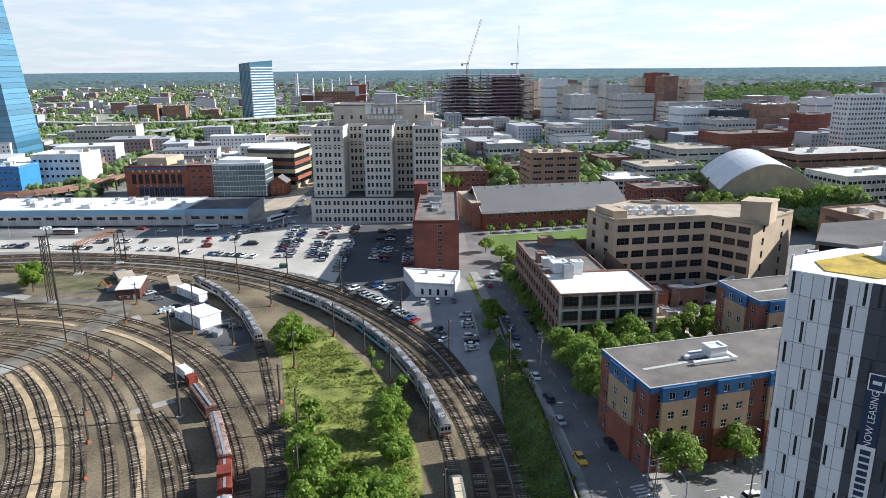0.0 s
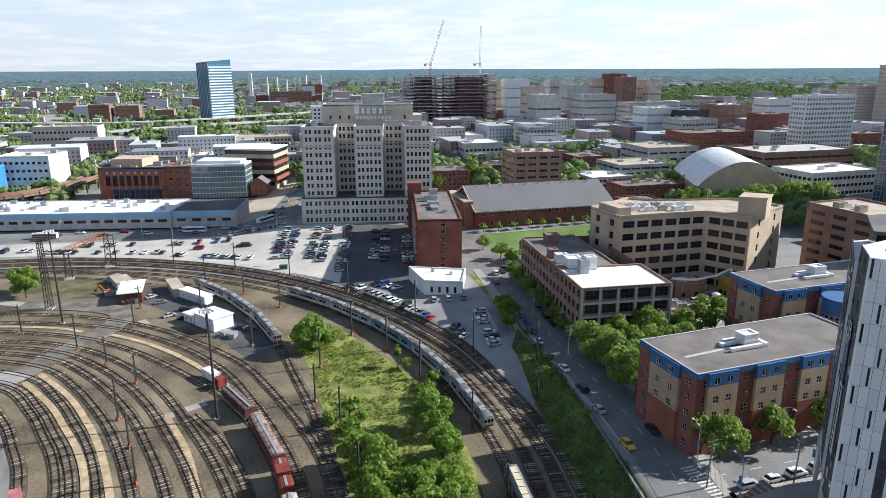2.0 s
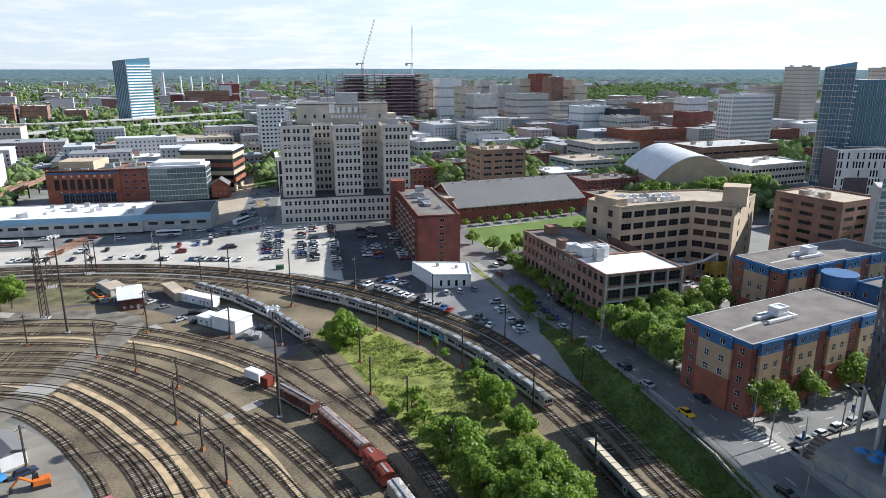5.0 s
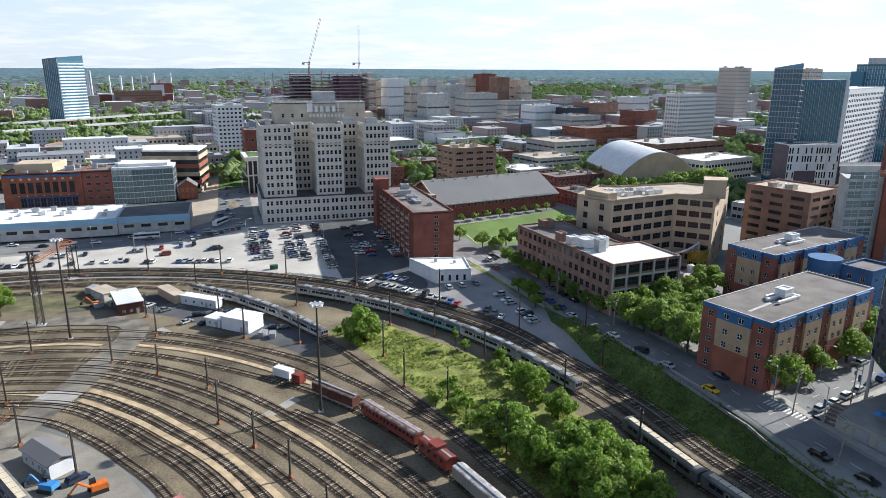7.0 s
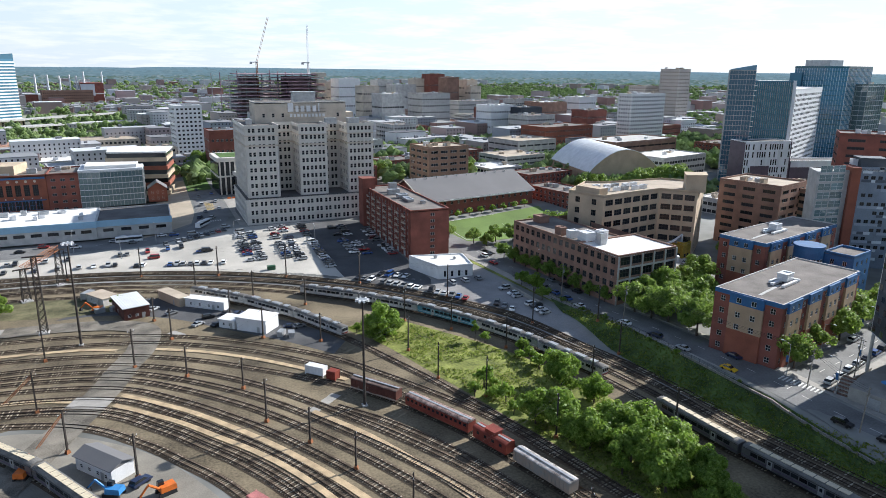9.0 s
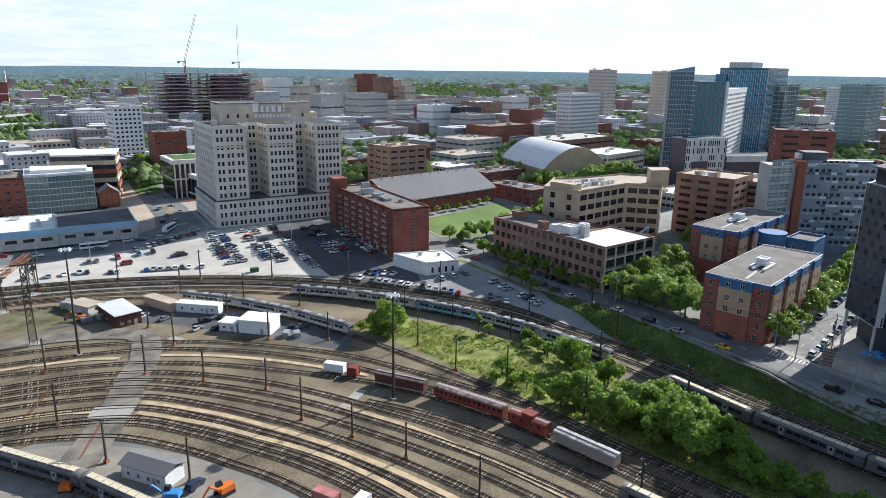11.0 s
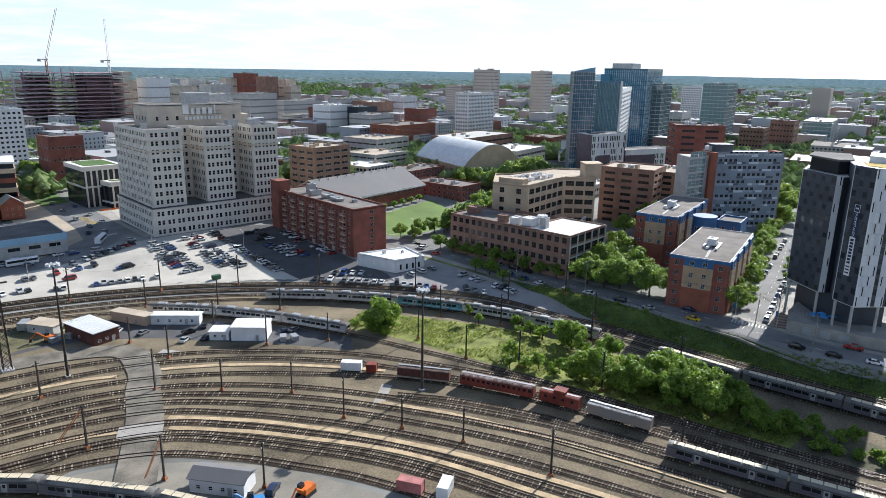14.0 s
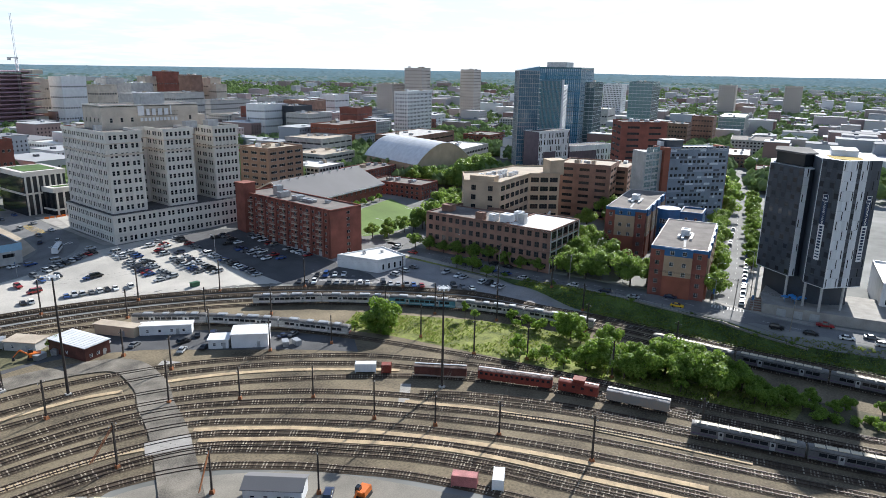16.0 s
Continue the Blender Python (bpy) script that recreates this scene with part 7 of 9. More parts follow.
def far_town():
    rg = random.Random(21)
    s = Shape()
    roofs, wins = Shape(), Shape()
    for n_ in range(20000):
        r = 420 + 2230 * rg.random() ** (1.1 if n_ < 13000 else 0.6)
        a = rg.uniform(radians(8), radians(128))
        x, y = -60 + r * math.cos(a), r * math.sin(a)
        if y < 430 and x < 130 or -300 < x < 70 and y < 540 or y < 300 and x < 420 or abs(x + 283) < 60 and abs(y - 1060) < 50 or 90 < x < 560 and 220 < y < 560 and rg.random() < 0.85:
            continue
        if y < 330 + (x - 130) * 0.0 and abs(y - (115 + (x - 40) * 0.295)) < 16:
            continue
        green = noise.noise(Vector((x * 0.0016, y * 0.0016, 3.1)))
        if green > 0.2 + 0.15 * rg.random():
            continue
        big = rg.random() < (0.16 if r < 950 else 0.05)
        if in_park(x, y) and rg.random() < 0.93 or r < 1100 and rg.random() < 0.35 or any(a0 < x < a1 and b0 < y < b1 for a0, a1, b0, b1 in CLEAR):
            continue
        w, d, h = (rg.uniform(18, 48), rg.uniform(14, 34), rg.uniform(8, 26)) if big else (rg.uniform(6, 17), rg.uniform(8, 13), rg.uniform(6, 11))
        rot = radians(12 if noise.noise(Vector((x * 0.001, y * 0.001, 9))) > 0 else 102)
        z = height(x, y)
        p = rect(x, y, w, d, rot)
        k = len(s.v)
        s.v += [(q[0], q[1], z - 1) for q in p] + [(q[0], q[1], z + h) for q in p]
        for f in ((0, 1, 5, 4), (1, 2, 6, 5), (2, 3, 7, 6), (3, 0, 4, 7)):
            s.f.append(tuple(k + i for i in f)); s.m.append(0)
        p2 = rect(x, y, w + 0.5, d + 0.5, rot)
        k = len(roofs.v)
        roofs.v += [(q[0], q[1], z + h) for q in p2] + [(q[0], q[1], z + h + 0.5) for q in p2]
        for f in ((0, 1, 5, 4), (1, 2, 6, 5), (2, 3, 7, 6), (3, 0, 4, 7), (4, 5, 6, 7)):
            roofs.f.append(tuple(k + i for i in f)); roofs.m.append(0)
        if r < 1150:
            u, v = Vector((math.cos(rot), math.sin(rot))), Vector((-math.sin(rot), math.cos(rot)))
            for org, q, n_, ext in ((Vector(p[0]), u, -v, w), (Vector(p[3]), -v, -u, d)):
                cnt = max(2, int(ext / 3.4))
                for fl in range(max(1, int(h / 3.3))):
                    for i in range(cnt):
                        c = org + q * (ext * (i + 0.5) / cnt) + n_ * 0.06
                        b0 = z + 0.9 + fl * 3.3
                        wins.face([(*(c - q * 0.55), b0), (*(c + q * 0.55), b0), (*(c + q * 0.55), b0 + 1.5), (*(c - q * 0.55), b0 + 1.5)])
            if big or rg.random() < 0.4:
                pr = rect(x + rg.uniform(-0.2, 0.2) * w, y + rg.uniform(-0.2, 0.2) * d, rg.uniform(2, 5), rg.uniform(2, 4), rot)
                k = len(roofs.v)
                zz = z + h + rg.uniform(1.4, 3.0)
                roofs.v += [(q[0], q[1], z + h + 0.4) for q in pr] + [(q[0], q[1], zz) for q in pr]
                for f in ((0, 1, 5, 4), (1, 2, 6, 5), (2, 3, 7, 6), (3, 0, 4, 7), (4, 5, 6, 7)):
                    roofs.f.append(tuple(k + i for i in f)); roofs.m.append(0)
    solid("far_house_windows", wins, M_GLASS, "Small dark windows of the far houses", "windows", kind="stuff")
    solid("far_houses", s, M_HOUSES, "Rows of small brick and pale houses far off", "houses", kind="stuff")
    # roof greys carry a slight blue tint in place of haze
    solid("far_house_roofs", roofs, island("far_house_roofs", [(0.15, 0.155, 0.165), (0.42, 0.43, 0.44), (0.19, 0.19, 0.20), (0.62, 0.63, 0.64), (0.25, 0.255, 0.27), (0.10, 0.105, 0.115)], 0.9, 0.2),
          "Flat grey and pale roofs of the far houses", "roofs", kind="stuff")


far_town()


def clump(s, x, y, z, r, h, rg, n=5, flat=1.0):
    """A rough crown of a far tree: a few faceted puffs."""
    for _ in range(n):
        cx, cy, cz = x + rg.uniform(-0.6, 0.6) * r, y + rg.uniform(-0.6, 0.6) * r, z + h * rg.uniform(0.35, 0.8)
        q = r * rg.uniform(0.35, 0.62)
        k = len(s.v)
        pts = [(0, 0, 1)] + [(math.cos(a) * 0.95, math.sin(a) * 0.95, 0.25) for a in (0.2, 1.5, 2.7, 4.0, 5.2)] + [(math.cos(a) * 0.7, math.sin(a) * 0.7, -0.6) for a in (0.9, 3.0, 5.0)]
        s.v += [(cx + p[0] * q * rg.uniform(0.75, 1.2), cy + p[1] * q * rg.uniform(0.75, 1.2), cz + p[2] * q * flat * rg.uniform(0.75, 1.15)) for p in pts]
        for f in ((0, 1, 2), (0, 2, 3), (0, 3, 4), (0, 4, 5), (0, 5, 1), (1, 6, 2), (2, 6, 7), (2, 7, 3), (3, 7, 4), (4, 7, 8), (4, 8, 5), (5, 8, 6), (5, 6, 1)):
            s.f.append(tuple(k + i for i in f)); s.m.append(0)


def far_woods():
    rg = random.Random(5)
    s = Shape()
    for _ in range(27000):
        r = 400 + 2260 * rg.random() ** 0.95
        a = rg.uniform(radians(8), radians(128))
        x, y = -60 + r * math.cos(a), r * math.sin(a)
        if r < 520 and y < 430 and x < 140 or y < 420 and x < 130:
            continue
        green = noise.noise(Vector((x * 0.0016, y * 0.0016, 3.1)))
        if rg.random() > 0.34 + 0.4 * (1 - ss(r, 600, 1300)) + (-0.16 if in_park(x, y) else -0.12 if x < 60 and r > 1300 else 0) + 1.1 * max(0, green) + 0.1 * ss(r, 1600, 2600) + (0.16 if x > 250 and r < 1400 else 0):
            continue
        if abs(y - (115 + (x - 40) * 0.295)) < 9:
            continue
        if any(abs(x - t[1]) < t[3] / 2 + 7 and abs(y - t[2]) < t[4] / 2 + 7 for t in TOWN) or any(a0 < x < a1 and b0 < y < b1 for a0, a1, b0, b1 in CLEAR):
            continue
        far = r > 1700
        clump(s, x, y, height(x, y) - 1, rg.uniform(5, 9) * (1.4 if far else 1.0), rg.uniform(11, 17) * (1.15 if far else 1), rg, 3 if r > 1300 else 7)
    solid("far_trees", s, M_FARTREE, "Green tree canopy spread through the far town", "trees", kind="stuff")
    # rings of clumps with painted, glowing haze, bluer in the farther ring
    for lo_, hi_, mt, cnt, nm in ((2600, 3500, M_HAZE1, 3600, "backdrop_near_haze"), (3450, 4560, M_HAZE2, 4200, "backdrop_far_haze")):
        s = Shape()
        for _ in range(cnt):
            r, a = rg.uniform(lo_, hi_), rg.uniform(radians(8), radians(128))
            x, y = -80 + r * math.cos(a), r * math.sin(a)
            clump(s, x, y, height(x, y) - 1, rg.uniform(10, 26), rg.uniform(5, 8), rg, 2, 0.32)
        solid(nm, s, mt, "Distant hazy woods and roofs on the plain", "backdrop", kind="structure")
    # the plain and ridge at the end of sight, haze painted into their glow
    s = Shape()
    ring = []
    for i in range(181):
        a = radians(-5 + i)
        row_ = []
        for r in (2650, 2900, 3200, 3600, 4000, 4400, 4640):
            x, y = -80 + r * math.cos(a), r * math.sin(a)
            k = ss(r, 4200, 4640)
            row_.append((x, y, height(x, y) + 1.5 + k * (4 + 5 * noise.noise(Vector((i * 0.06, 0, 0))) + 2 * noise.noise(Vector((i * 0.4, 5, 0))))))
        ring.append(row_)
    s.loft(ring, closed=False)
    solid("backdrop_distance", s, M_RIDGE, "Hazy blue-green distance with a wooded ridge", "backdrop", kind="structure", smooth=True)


far_woods()

# ---- rolling stock ----
def profile(half, z0, zs, zr, n=5):
    """Cross-section of a carriage, from floor up one side, over the rounded roof and down."""
    pts = [(-half, z0), (-half, zs)]
    for k in range(1, n):
        a = math.pi * k / n
        pts.append((-half * math.cos(a), zs + (zr - zs) * math.sin(a)))
    return pts + [(half, zs), (half, z0)]


def bogie_mesh():
    s = Shape()
    s.box(-1.6, 1.6, -1.15, 1.15, 0.45, 0.95)
    for x in (-1.1, 1.1):
        for y in (-0.8, 0.8):
            s.loft([[(x + 0.46 * math.cos(a * math.tau / 10), yy, 0.92 + 0.46 * math.sin(a * math.tau / 10)) for a in range(10)] for yy in (y - 0.07, y + 0.07)])
    return s.mesh("bogie", M_BLACK)


BOGIE = bogie_mesh()


def emu_car(label, roof_mat, cab, tan_roof=False, side=None):
    """A stainless commuter car 25.9 m long, its parts built once."""
    c = thing("commuter_car", label, "train carriage", group="commuter trains")
    L = 25.4
    s = Shape()
    s.loft([[(x, y, z) for y, z in profile(1.55, 1.05, 3.45, 3.55, 2)] for x in (-L / 2, L / 2)]); part("body", s, side or (M_COACH if tan_roof else M_STEEL), c)
    s = Shape()
    s.loft([[(x, y, z) for y, z in profile(1.53 if abs(x) < 12 else 1.45, 3.46, 3.5, 4.05 if abs(x) < 12.5 else 3.9, 7)] for x in (-L / 2, -12, 12, L / 2)]); part("roof", s, roof_mat, c)
    for z, m, nm in ((1.6, M_PLUM if tan_roof else M_METALW, "side_stripe"), (3.3, M_FRAMED, "cant_rail")):
        for y in (-1, 1):
            s = Shape(); s.box(-L / 2 + 0.1, L / 2 - 0.1, min(y * 1.552, y * 1.575), max(y * 1.552, y * 1.575), z, z + 0.13); part(nm, s, m, c)
    ws = Shape(); ws.box(-0.84, 0.84, -0.02, 0.02, -0.05, 0.82)
    wm = ws.mesh("window", M_GLASS)
    ds = Shape(); ds.box(-0.62, 0.62, -0.03, 0.03, 0, 2.05); ds.box(-0.3, 0.3, -0.045, 0.045, 1.0, 1.75, 1)
    dm = ds.mesh("door", M_METALG, M_GLASS)
    for y in (-1.57, 1.57):
        for i in range(11):
            x = -9.6 + i * 1.92
            if i in (2, 8):
                part("door", dm, None, c, m=pose(x, y, 1.15))
            else:
                part("window", wm, None, c, m=pose(x, y, 2.25))
    for x in (-8.6, 8.6):
        part("bogie", BOGIE, None, c, m=pose(x, 0, 0.2))
    s = Shape()
    s.box(-6, 6, -1.2, 1.2, 0.5, 1.04); part("underframe_equipment", s, M_BLACK, c)
    if tan_roof:
        s = Shape(); s.box(-1.1, 1.1, -0.75, 0.75, 4.0, 4.14)
        hm = s.mesh("roof_hatch", M_CREAM)
        for i in range(9):
            part("roof_hatch", hm, None, c, m=pose(-10.3 + i * 2.5, 0, 0))
    else:
        for x, w, h in ((-7.5, 3.4, 0.34), (-1.5, 2.2, 0.28), (3.5, 4.0, 0.34), (8.5, 2.4, 0.3)):
            s = Shape(); s.box(x - w / 2, x + w / 2, -0.85, 0.85, 3.95, 4.0 + h, taper=0.08); part("roof_unit", s, M_METALG, c)
        s = Shape()
        for y in (-0.6, 0.6):
            s.tube((9.6, y, 4.0), (10.6, y, 4.55), 0.05, n=4); s.tube((10.6, y, 4.55), (9.8, y, 4.95), 0.05, n=4)
        s.tube((9.8, -0.9, 4.95), (9.8, 0.9, 4.95), 0.06, n=4); part("pantograph", s, M_POLE, c)
    if cab:
        for sx in (-1, 1):
            s = Shape(); x0, x1 = sorted((sx * (L / 2 + 0.002), sx * (L / 2 + 0.16)))
            s.box(x0, x1, -1.35, 1.35, 1.2, 3.6); e = part("cab_end", s, M_METALG, c)
            for y in (-0.85, 0.0, 0.85):
                s = Shape(); a, b = sorted((sx * (L / 2 + 0.162), sx * (L / 2 + 0.19))); s.box(a, b, y - 0.32, y + 0.32, 2.35, 3.25); part("cab_window", s, M_GLASS, e)
            s = Shape(); a, b = sorted((sx * (L / 2 + 0.162), sx * (L / 2 + 0.185))); s.box(a, b, -1.3, 1.3, 1.35, 1.75); part("red_band", s, M_REDCAR, e)
    return c


def along(pts, start, step, count, length=25.9):
    """Poses for cars coupled along a track from a given distance on."""
    line = spline(pts, 0.5)
    out = []
    for k in range(count):
        a = line[min(len(line) - 1, int((start + k * step + length * 0.17) / 0.5))][0]
        b = line[min(len(line) - 1, int((start + k * step + length * 0.83) / 0.5))][0]
        m = (a + b) / 2
        d = b - a
        out.append(pose(m.x, m.y, height(m.x, m.y) + 0.12, 0, 0, math.degrees(math.atan2(d.y, d.x))))
    return out


def nearest(pts, p):
    line = spline(pts, 0.5)
    return min(range(len(line)), key=lambda i: (line[i][0] - Vector(p)).length) * 0.5


EMU = emu_car("Stainless commuter railcar with grimy roof on the curve", M_TROOF, True)
COACH = emu_car("Silver commuter coach with tan roof hatches", surf("grey_tan_train_roof", (0.15, 0.142, 0.13), 0.6, 0.3, 0.3, 3.0, 0.0), False, True)
poses = along(LINE_A, nearest(LINE_A, (-103.5, 269.5)), 25.9, 3) + along(MAIN[0], nearest(MAIN[0], (-64, 255)), 25.9, 5)
EMU.matrix_basis = poses[0]
TEAL = emu_car("Teal advert-wrapped commuter railcar on the curve", M_TROOF, True, side=surf("teal_wrap", (0.10, 0.27, 0.33), 0.5, 0.25, 0.3, 3.0, 0.0))
TEAL.matrix_basis = poses[5]
for k, m in enumerate(poses):
    if k not in (0, 5):
        copy_thing(EMU, m)
D_LINE = between(R1, R2, 0.0)
E_LINE = [(-215, 215), (-176, 190), (-157, 172), (-140, 150), (-124, 122), (-110, 90), (-100, 50)]
track(E_LINE)
poses = along(MAIN[0], nearest(MAIN[0], (1.8, 126)), 25.9, 4) + along(D_LINE, nearest(D_LINE, (-45.5, 95)), 25.9, 3) + along(E_LINE, nearest(E_LINE, (-178, 191.5)), 25.9, 3)
COACH.matrix_basis = poses[0]
for m in poses[1:]:
    copy_thing(COACH, m)


def freight(name, label, L, body_mat, roof_mat, ribs, windows, pale_sill, cupola, m):
    """An old freight or passenger car of length L."""
    c = thing(name, label, "railway car", m)
    s = Shape(); s.loft([[(x, y, z) for y, z in profile(1.5, 1.1, 3.6, 3.7, 2)] for x in (-L / 2, L / 2)]); part("body", s, body_mat, c)
    s = Shape(); s.loft([[(x, y, z) for y, z in profile(1.56, 3.62, 3.66, 4.15 if not ribs else 4.0, 7)] for x in (-L / 2 - 0.1, L / 2 + 0.1)]); part("roof", s, roof_mat, c)
    for y in (-1, 1):
        if ribs:
            rs = Shape(); rs.box(-0.06, 0.06, -0.04, 0.04, 1.2, 3.6); rm = rs.mesh("rib", body_mat)
            for i in range(int(L / 1.1)):
                part("rib", rm, None, c, m=pose(-L / 2 + 0.6 + i * 1.1, y * 1.54, 0))
            s = Shape(); s.box(-1.3, 1.3, min(y * 1.58, y * 1.63), max(y * 1.58, y * 1.63), 1.2, 3.55); part("sliding_door", s, body_mat, c)
        if windows:
            wsh = Shape(); wsh.box(-0.4, 0.4, -0.03, 0.03, 0, 0.7); wmm = wsh.mesh("window", M_GLASS)
            for i in range(windows):
                part("window", wmm, None, c, m=pose(-L / 2 + L * (i + 0.7) / (windows + 0.4), y * 1.52, 2.5))
        if pale_sill:
            s = Shape(); s.box(-L / 2, L / 2, min(y * 1.505, y * 1.6), max(y * 1.505, y * 1.6), 0.85, 1.3); part("side_sill", s, M_BOXW, c)
    for x in (-L / 2 + 2.3, L / 2 - 2.3):
        part("bogie", BOGIE, None, c, m=pose(x, 0, 0.2))
    s = Shape(); s.box(-L / 2 + 1, L / 2 - 1, -0.5, 0.5, 0.8, 1.09); part("underframe", s, M_BLACK, c)
    if roof_mat is not M_RUSTROOF or not cupola:
        s = Shape(); s.box(-L / 2, L / 2, -0.3, 0.3, 4.15, 4.22); part("running_board", s, M_METALG, c)
    if cupola:
        s = Shape(); s.box(-1.5, 1.6, -1.35, 1.35, 4.0, 5.0); s.box(-1.7, 1.8, -1.5, 1.5, 5.0, 5.15); part("cupola", s, body_mat, c)
    s = Shape(); s.tube((L / 2, 0, 1.0), (L / 2 + 0.7, 0, 1.0), 0.12); s.tube((-L / 2, 0, 1.0), (-L / 2 - 0.7, 0, 1.0), 0.12); part("couplers", s, M_BLACK, c)


for (nm, lab, L, bm_, rm, ribs, win, sill, cup), at_ in zip((
        ("boxcar", "Dark red boxcar with rusty brown roof and pale sill", 15.4, M_BOXR, M_BOXRF, True, 0, True, False),
        ("old_coach", "Faded red passenger coach with peeling roof", 21.5, M_REDCAR, M_PEEL, False, 14, False, False),
        ("caboose", "Red caboose with roof cupola", 11.0, M_REDCAR, M_REDCAR, False, 4, False, True),
        ("boxcar", "Pale weathered boxcar streaked with rust", 16.5, M_BOXW, M_RUSTROOF, True, 0, False, False)),
        ((-67.5, 169.2), (-56.6, 153.5), (-46.8, 132), (-42.9, 119.0))):
    freight(nm, lab, L, bm_, rm, ribs, win, sill, cup, along(T3, nearest(T3, at_), 0, 1, L)[0])

# ---- parked and passing cars ----
def car_shape(kind):
    """Body and glass of a car, x forward, from a side profile that narrows towards the roof."""
    L, W = {"sedan": (4.7, 1.82), "suv": (4.8, 1.92), "van": (5.3, 2.0), "pickup": (5.6, 2.0)}[kind]
    h = L / 2
    if kind == "sedan":
        low = [(-h, 0.35), (-h, 0.75), (-h + 0.25, 0.95), (-1.55, 1.0), (1.0, 0.98), (h - 0.3, 0.78), (h, 0.6), (h, 0.35)]
        cab = [(-1.75, 0.98), (-1.05, 1.42), (0.35, 1.44), (1.15, 0.97)]
    elif kind == "suv":
        low = [(-h, 0.42), (-h, 0.95), (-h + 0.1, 1.08), (1.0, 1.1), (h - 0.25, 0.95), (h, 0.75), (h, 0.42)]
        cab = [(-h + 0.12, 1.07), (-1.9, 1.68), (0.35, 1.72), (1.15, 1.09)]
    elif kind == "van":
        low = [(-h, 0.4), (-h, 1.1), (1.5, 1.15), (h - 0.15, 0.95), (h, 0.75), (h, 0.4)]
        cab = [(-h + 0.05, 1.1), (-h + 0.25, 1.95), (1.1, 1.98), (1.75, 1.12)]
    else:
        low = [(-h, 0.5), (-h, 1.05), (1.1, 1.1), (h - 0.2, 1.0), (h, 0.8), (h, 0.5)]
        cab = [(-0.8, 1.08), (-0.65, 1.75), (0.6, 1.78), (1.3, 1.09)]
    b = Shape()
    b.loft([[(x, y, z) for x, z in low] for y in (-W / 2, W / 2)])
    roof = [(-W / 2 + 0.2), (W / 2 - 0.2)]
    b.face([(cab[1][0], roof[0], cab[1][1] + 0.012), (cab[2][0], roof[0], cab[2][1] + 0.012), (cab[2][0], roof[1], cab[2][1] + 0.012), (cab[1][0], roof[1], cab[1][1] + 0.012)])
    g = Shape()
    A, B, C, D = cab
    lo, hi = W / 2 - 0.06, W / 2 - 0.2
    P = [(A[0], -lo, A[1]), (D[0], -lo, D[1]), (D[0], lo, D[1]), (A[0], lo, A[1])]
    Q = [(B[0], -hi, B[1]), (C[0], -hi, C[1]), (C[0], hi, C[1]), (B[0], hi, B[1])]
    g.loft([P, Q])
    return b, g, L, W


WHEEL = (lambda s: (s.loft([[(0.33 * math.cos(a * math.tau / 12), y, 0.33 * math.sin(a * math.tau / 12)) for a in range(12)] for y in (-0.11, 0.11)]), s)[1])(Shape()).mesh("wheel", M_TYRE)
GARAGE = {}


def car(kind, paint, m):
    key = (kind, paint)
    col = CARP[paint].name.replace("car_paint_", "").replace("_", " ")
    if key not in GARAGE:
        b, g, L, W = car_shape(kind)
        c = solid("car", b, CARP[paint], f"{col.capitalize()} {kind} parked on the paving", "car", m, "parked cars")
        part("cabin_glass", g, M_CARGL, c)
        s = Shape()
        for x in (-L * 0.3, L * 0.31):
            for y in (-W / 2 + 0.1, W / 2 - 0.1):
                s.loft([[(x + 0.33 * math.cos(a * math.tau / 12), y + e, 0.33 + 0.33 * math.sin(a * math.tau / 12)) for a in range(12)] for e in (-0.11, 0.11)])
        part("wheel_set", s, M_TYRE, c)
        GARAGE[key] = c
        return c
    return copy_thing(GARAGE[key], m)


crg = random.Random(12)


def any_car(x, y, head, lift=0.06):
    kind = crg.choices(("sedan", "suv", "van", "pickup"), (10, 8, 1, 1))[0]
    paint = crg.choices(range(7), (10, 9, 7, 9, 2, 2, 3))[0]
    return car(kind, paint, pose(x, y, height(x, y) + lift, 0, 0, head))


def row(a, b, head, gap=2.75, fill=0.85):
    a, b = Vector(a), Vector(b)
    n = int((b - a).length / gap)
    for i in range(n):
        if crg.random() < fill:
            p = a + (b - a) * ((i + 0.5) / n)
            any_car(p.x + crg.uniform(-0.15, 0.15), p.y + crg.uniform(-0.15, 0.15), head + crg.uniform(-2, 2) + 180 * (crg.random() < 0.5))


for a, b, hd, f in (((-77, 300), (-77, 342), 0, 0.62), ((-71.5, 300), (-71.5, 340), 0, 0.7), ((-60.5, 298), (-60.5, 345), 0, 0.7), ((-55, 293), (-55, 346), 0, 0.75),
                    ((-45.5, 278), (-45.5, 346), 0, 0.7), ((-31, 292), (-31, 336), 0, 0.6), ((-26, 288), (-26, 338), 0, 0.55), ((-15.5, 276), (-15.5, 328), 0, 0.55),
                    ((-190, 321), (-128, 316), 90, 0.55), ((-128, 313), (-84, 302), 78, 0.6), ((-185, 331), (-150, 331), 90, 0.5), ((-135, 330), (-100, 331), 90, 0.45),
                    ((-112, 337), (-82, 347), 100, 0.8), ((-118, 321), (-92, 321), 0, 0.25), ((-225, 322), (-195, 324), 90, 0.7),
                    ((-40, 261), (-20, 237), 45, 0.9), ((-20, 237), (-8, 218), 50, 0.85), ((-30, 262), (-19, 252), 40, 0.7), ((-8, 237), (6, 236), 90, 0.6), ((8.5, 232), (11, 176), 5, 0.55),
                    ((-3, 214), (2, 200), 55, 0.4)):
    row(a, b, hd, 2.75 if hd in (0, 90, 78, 100) else 3.0, f)
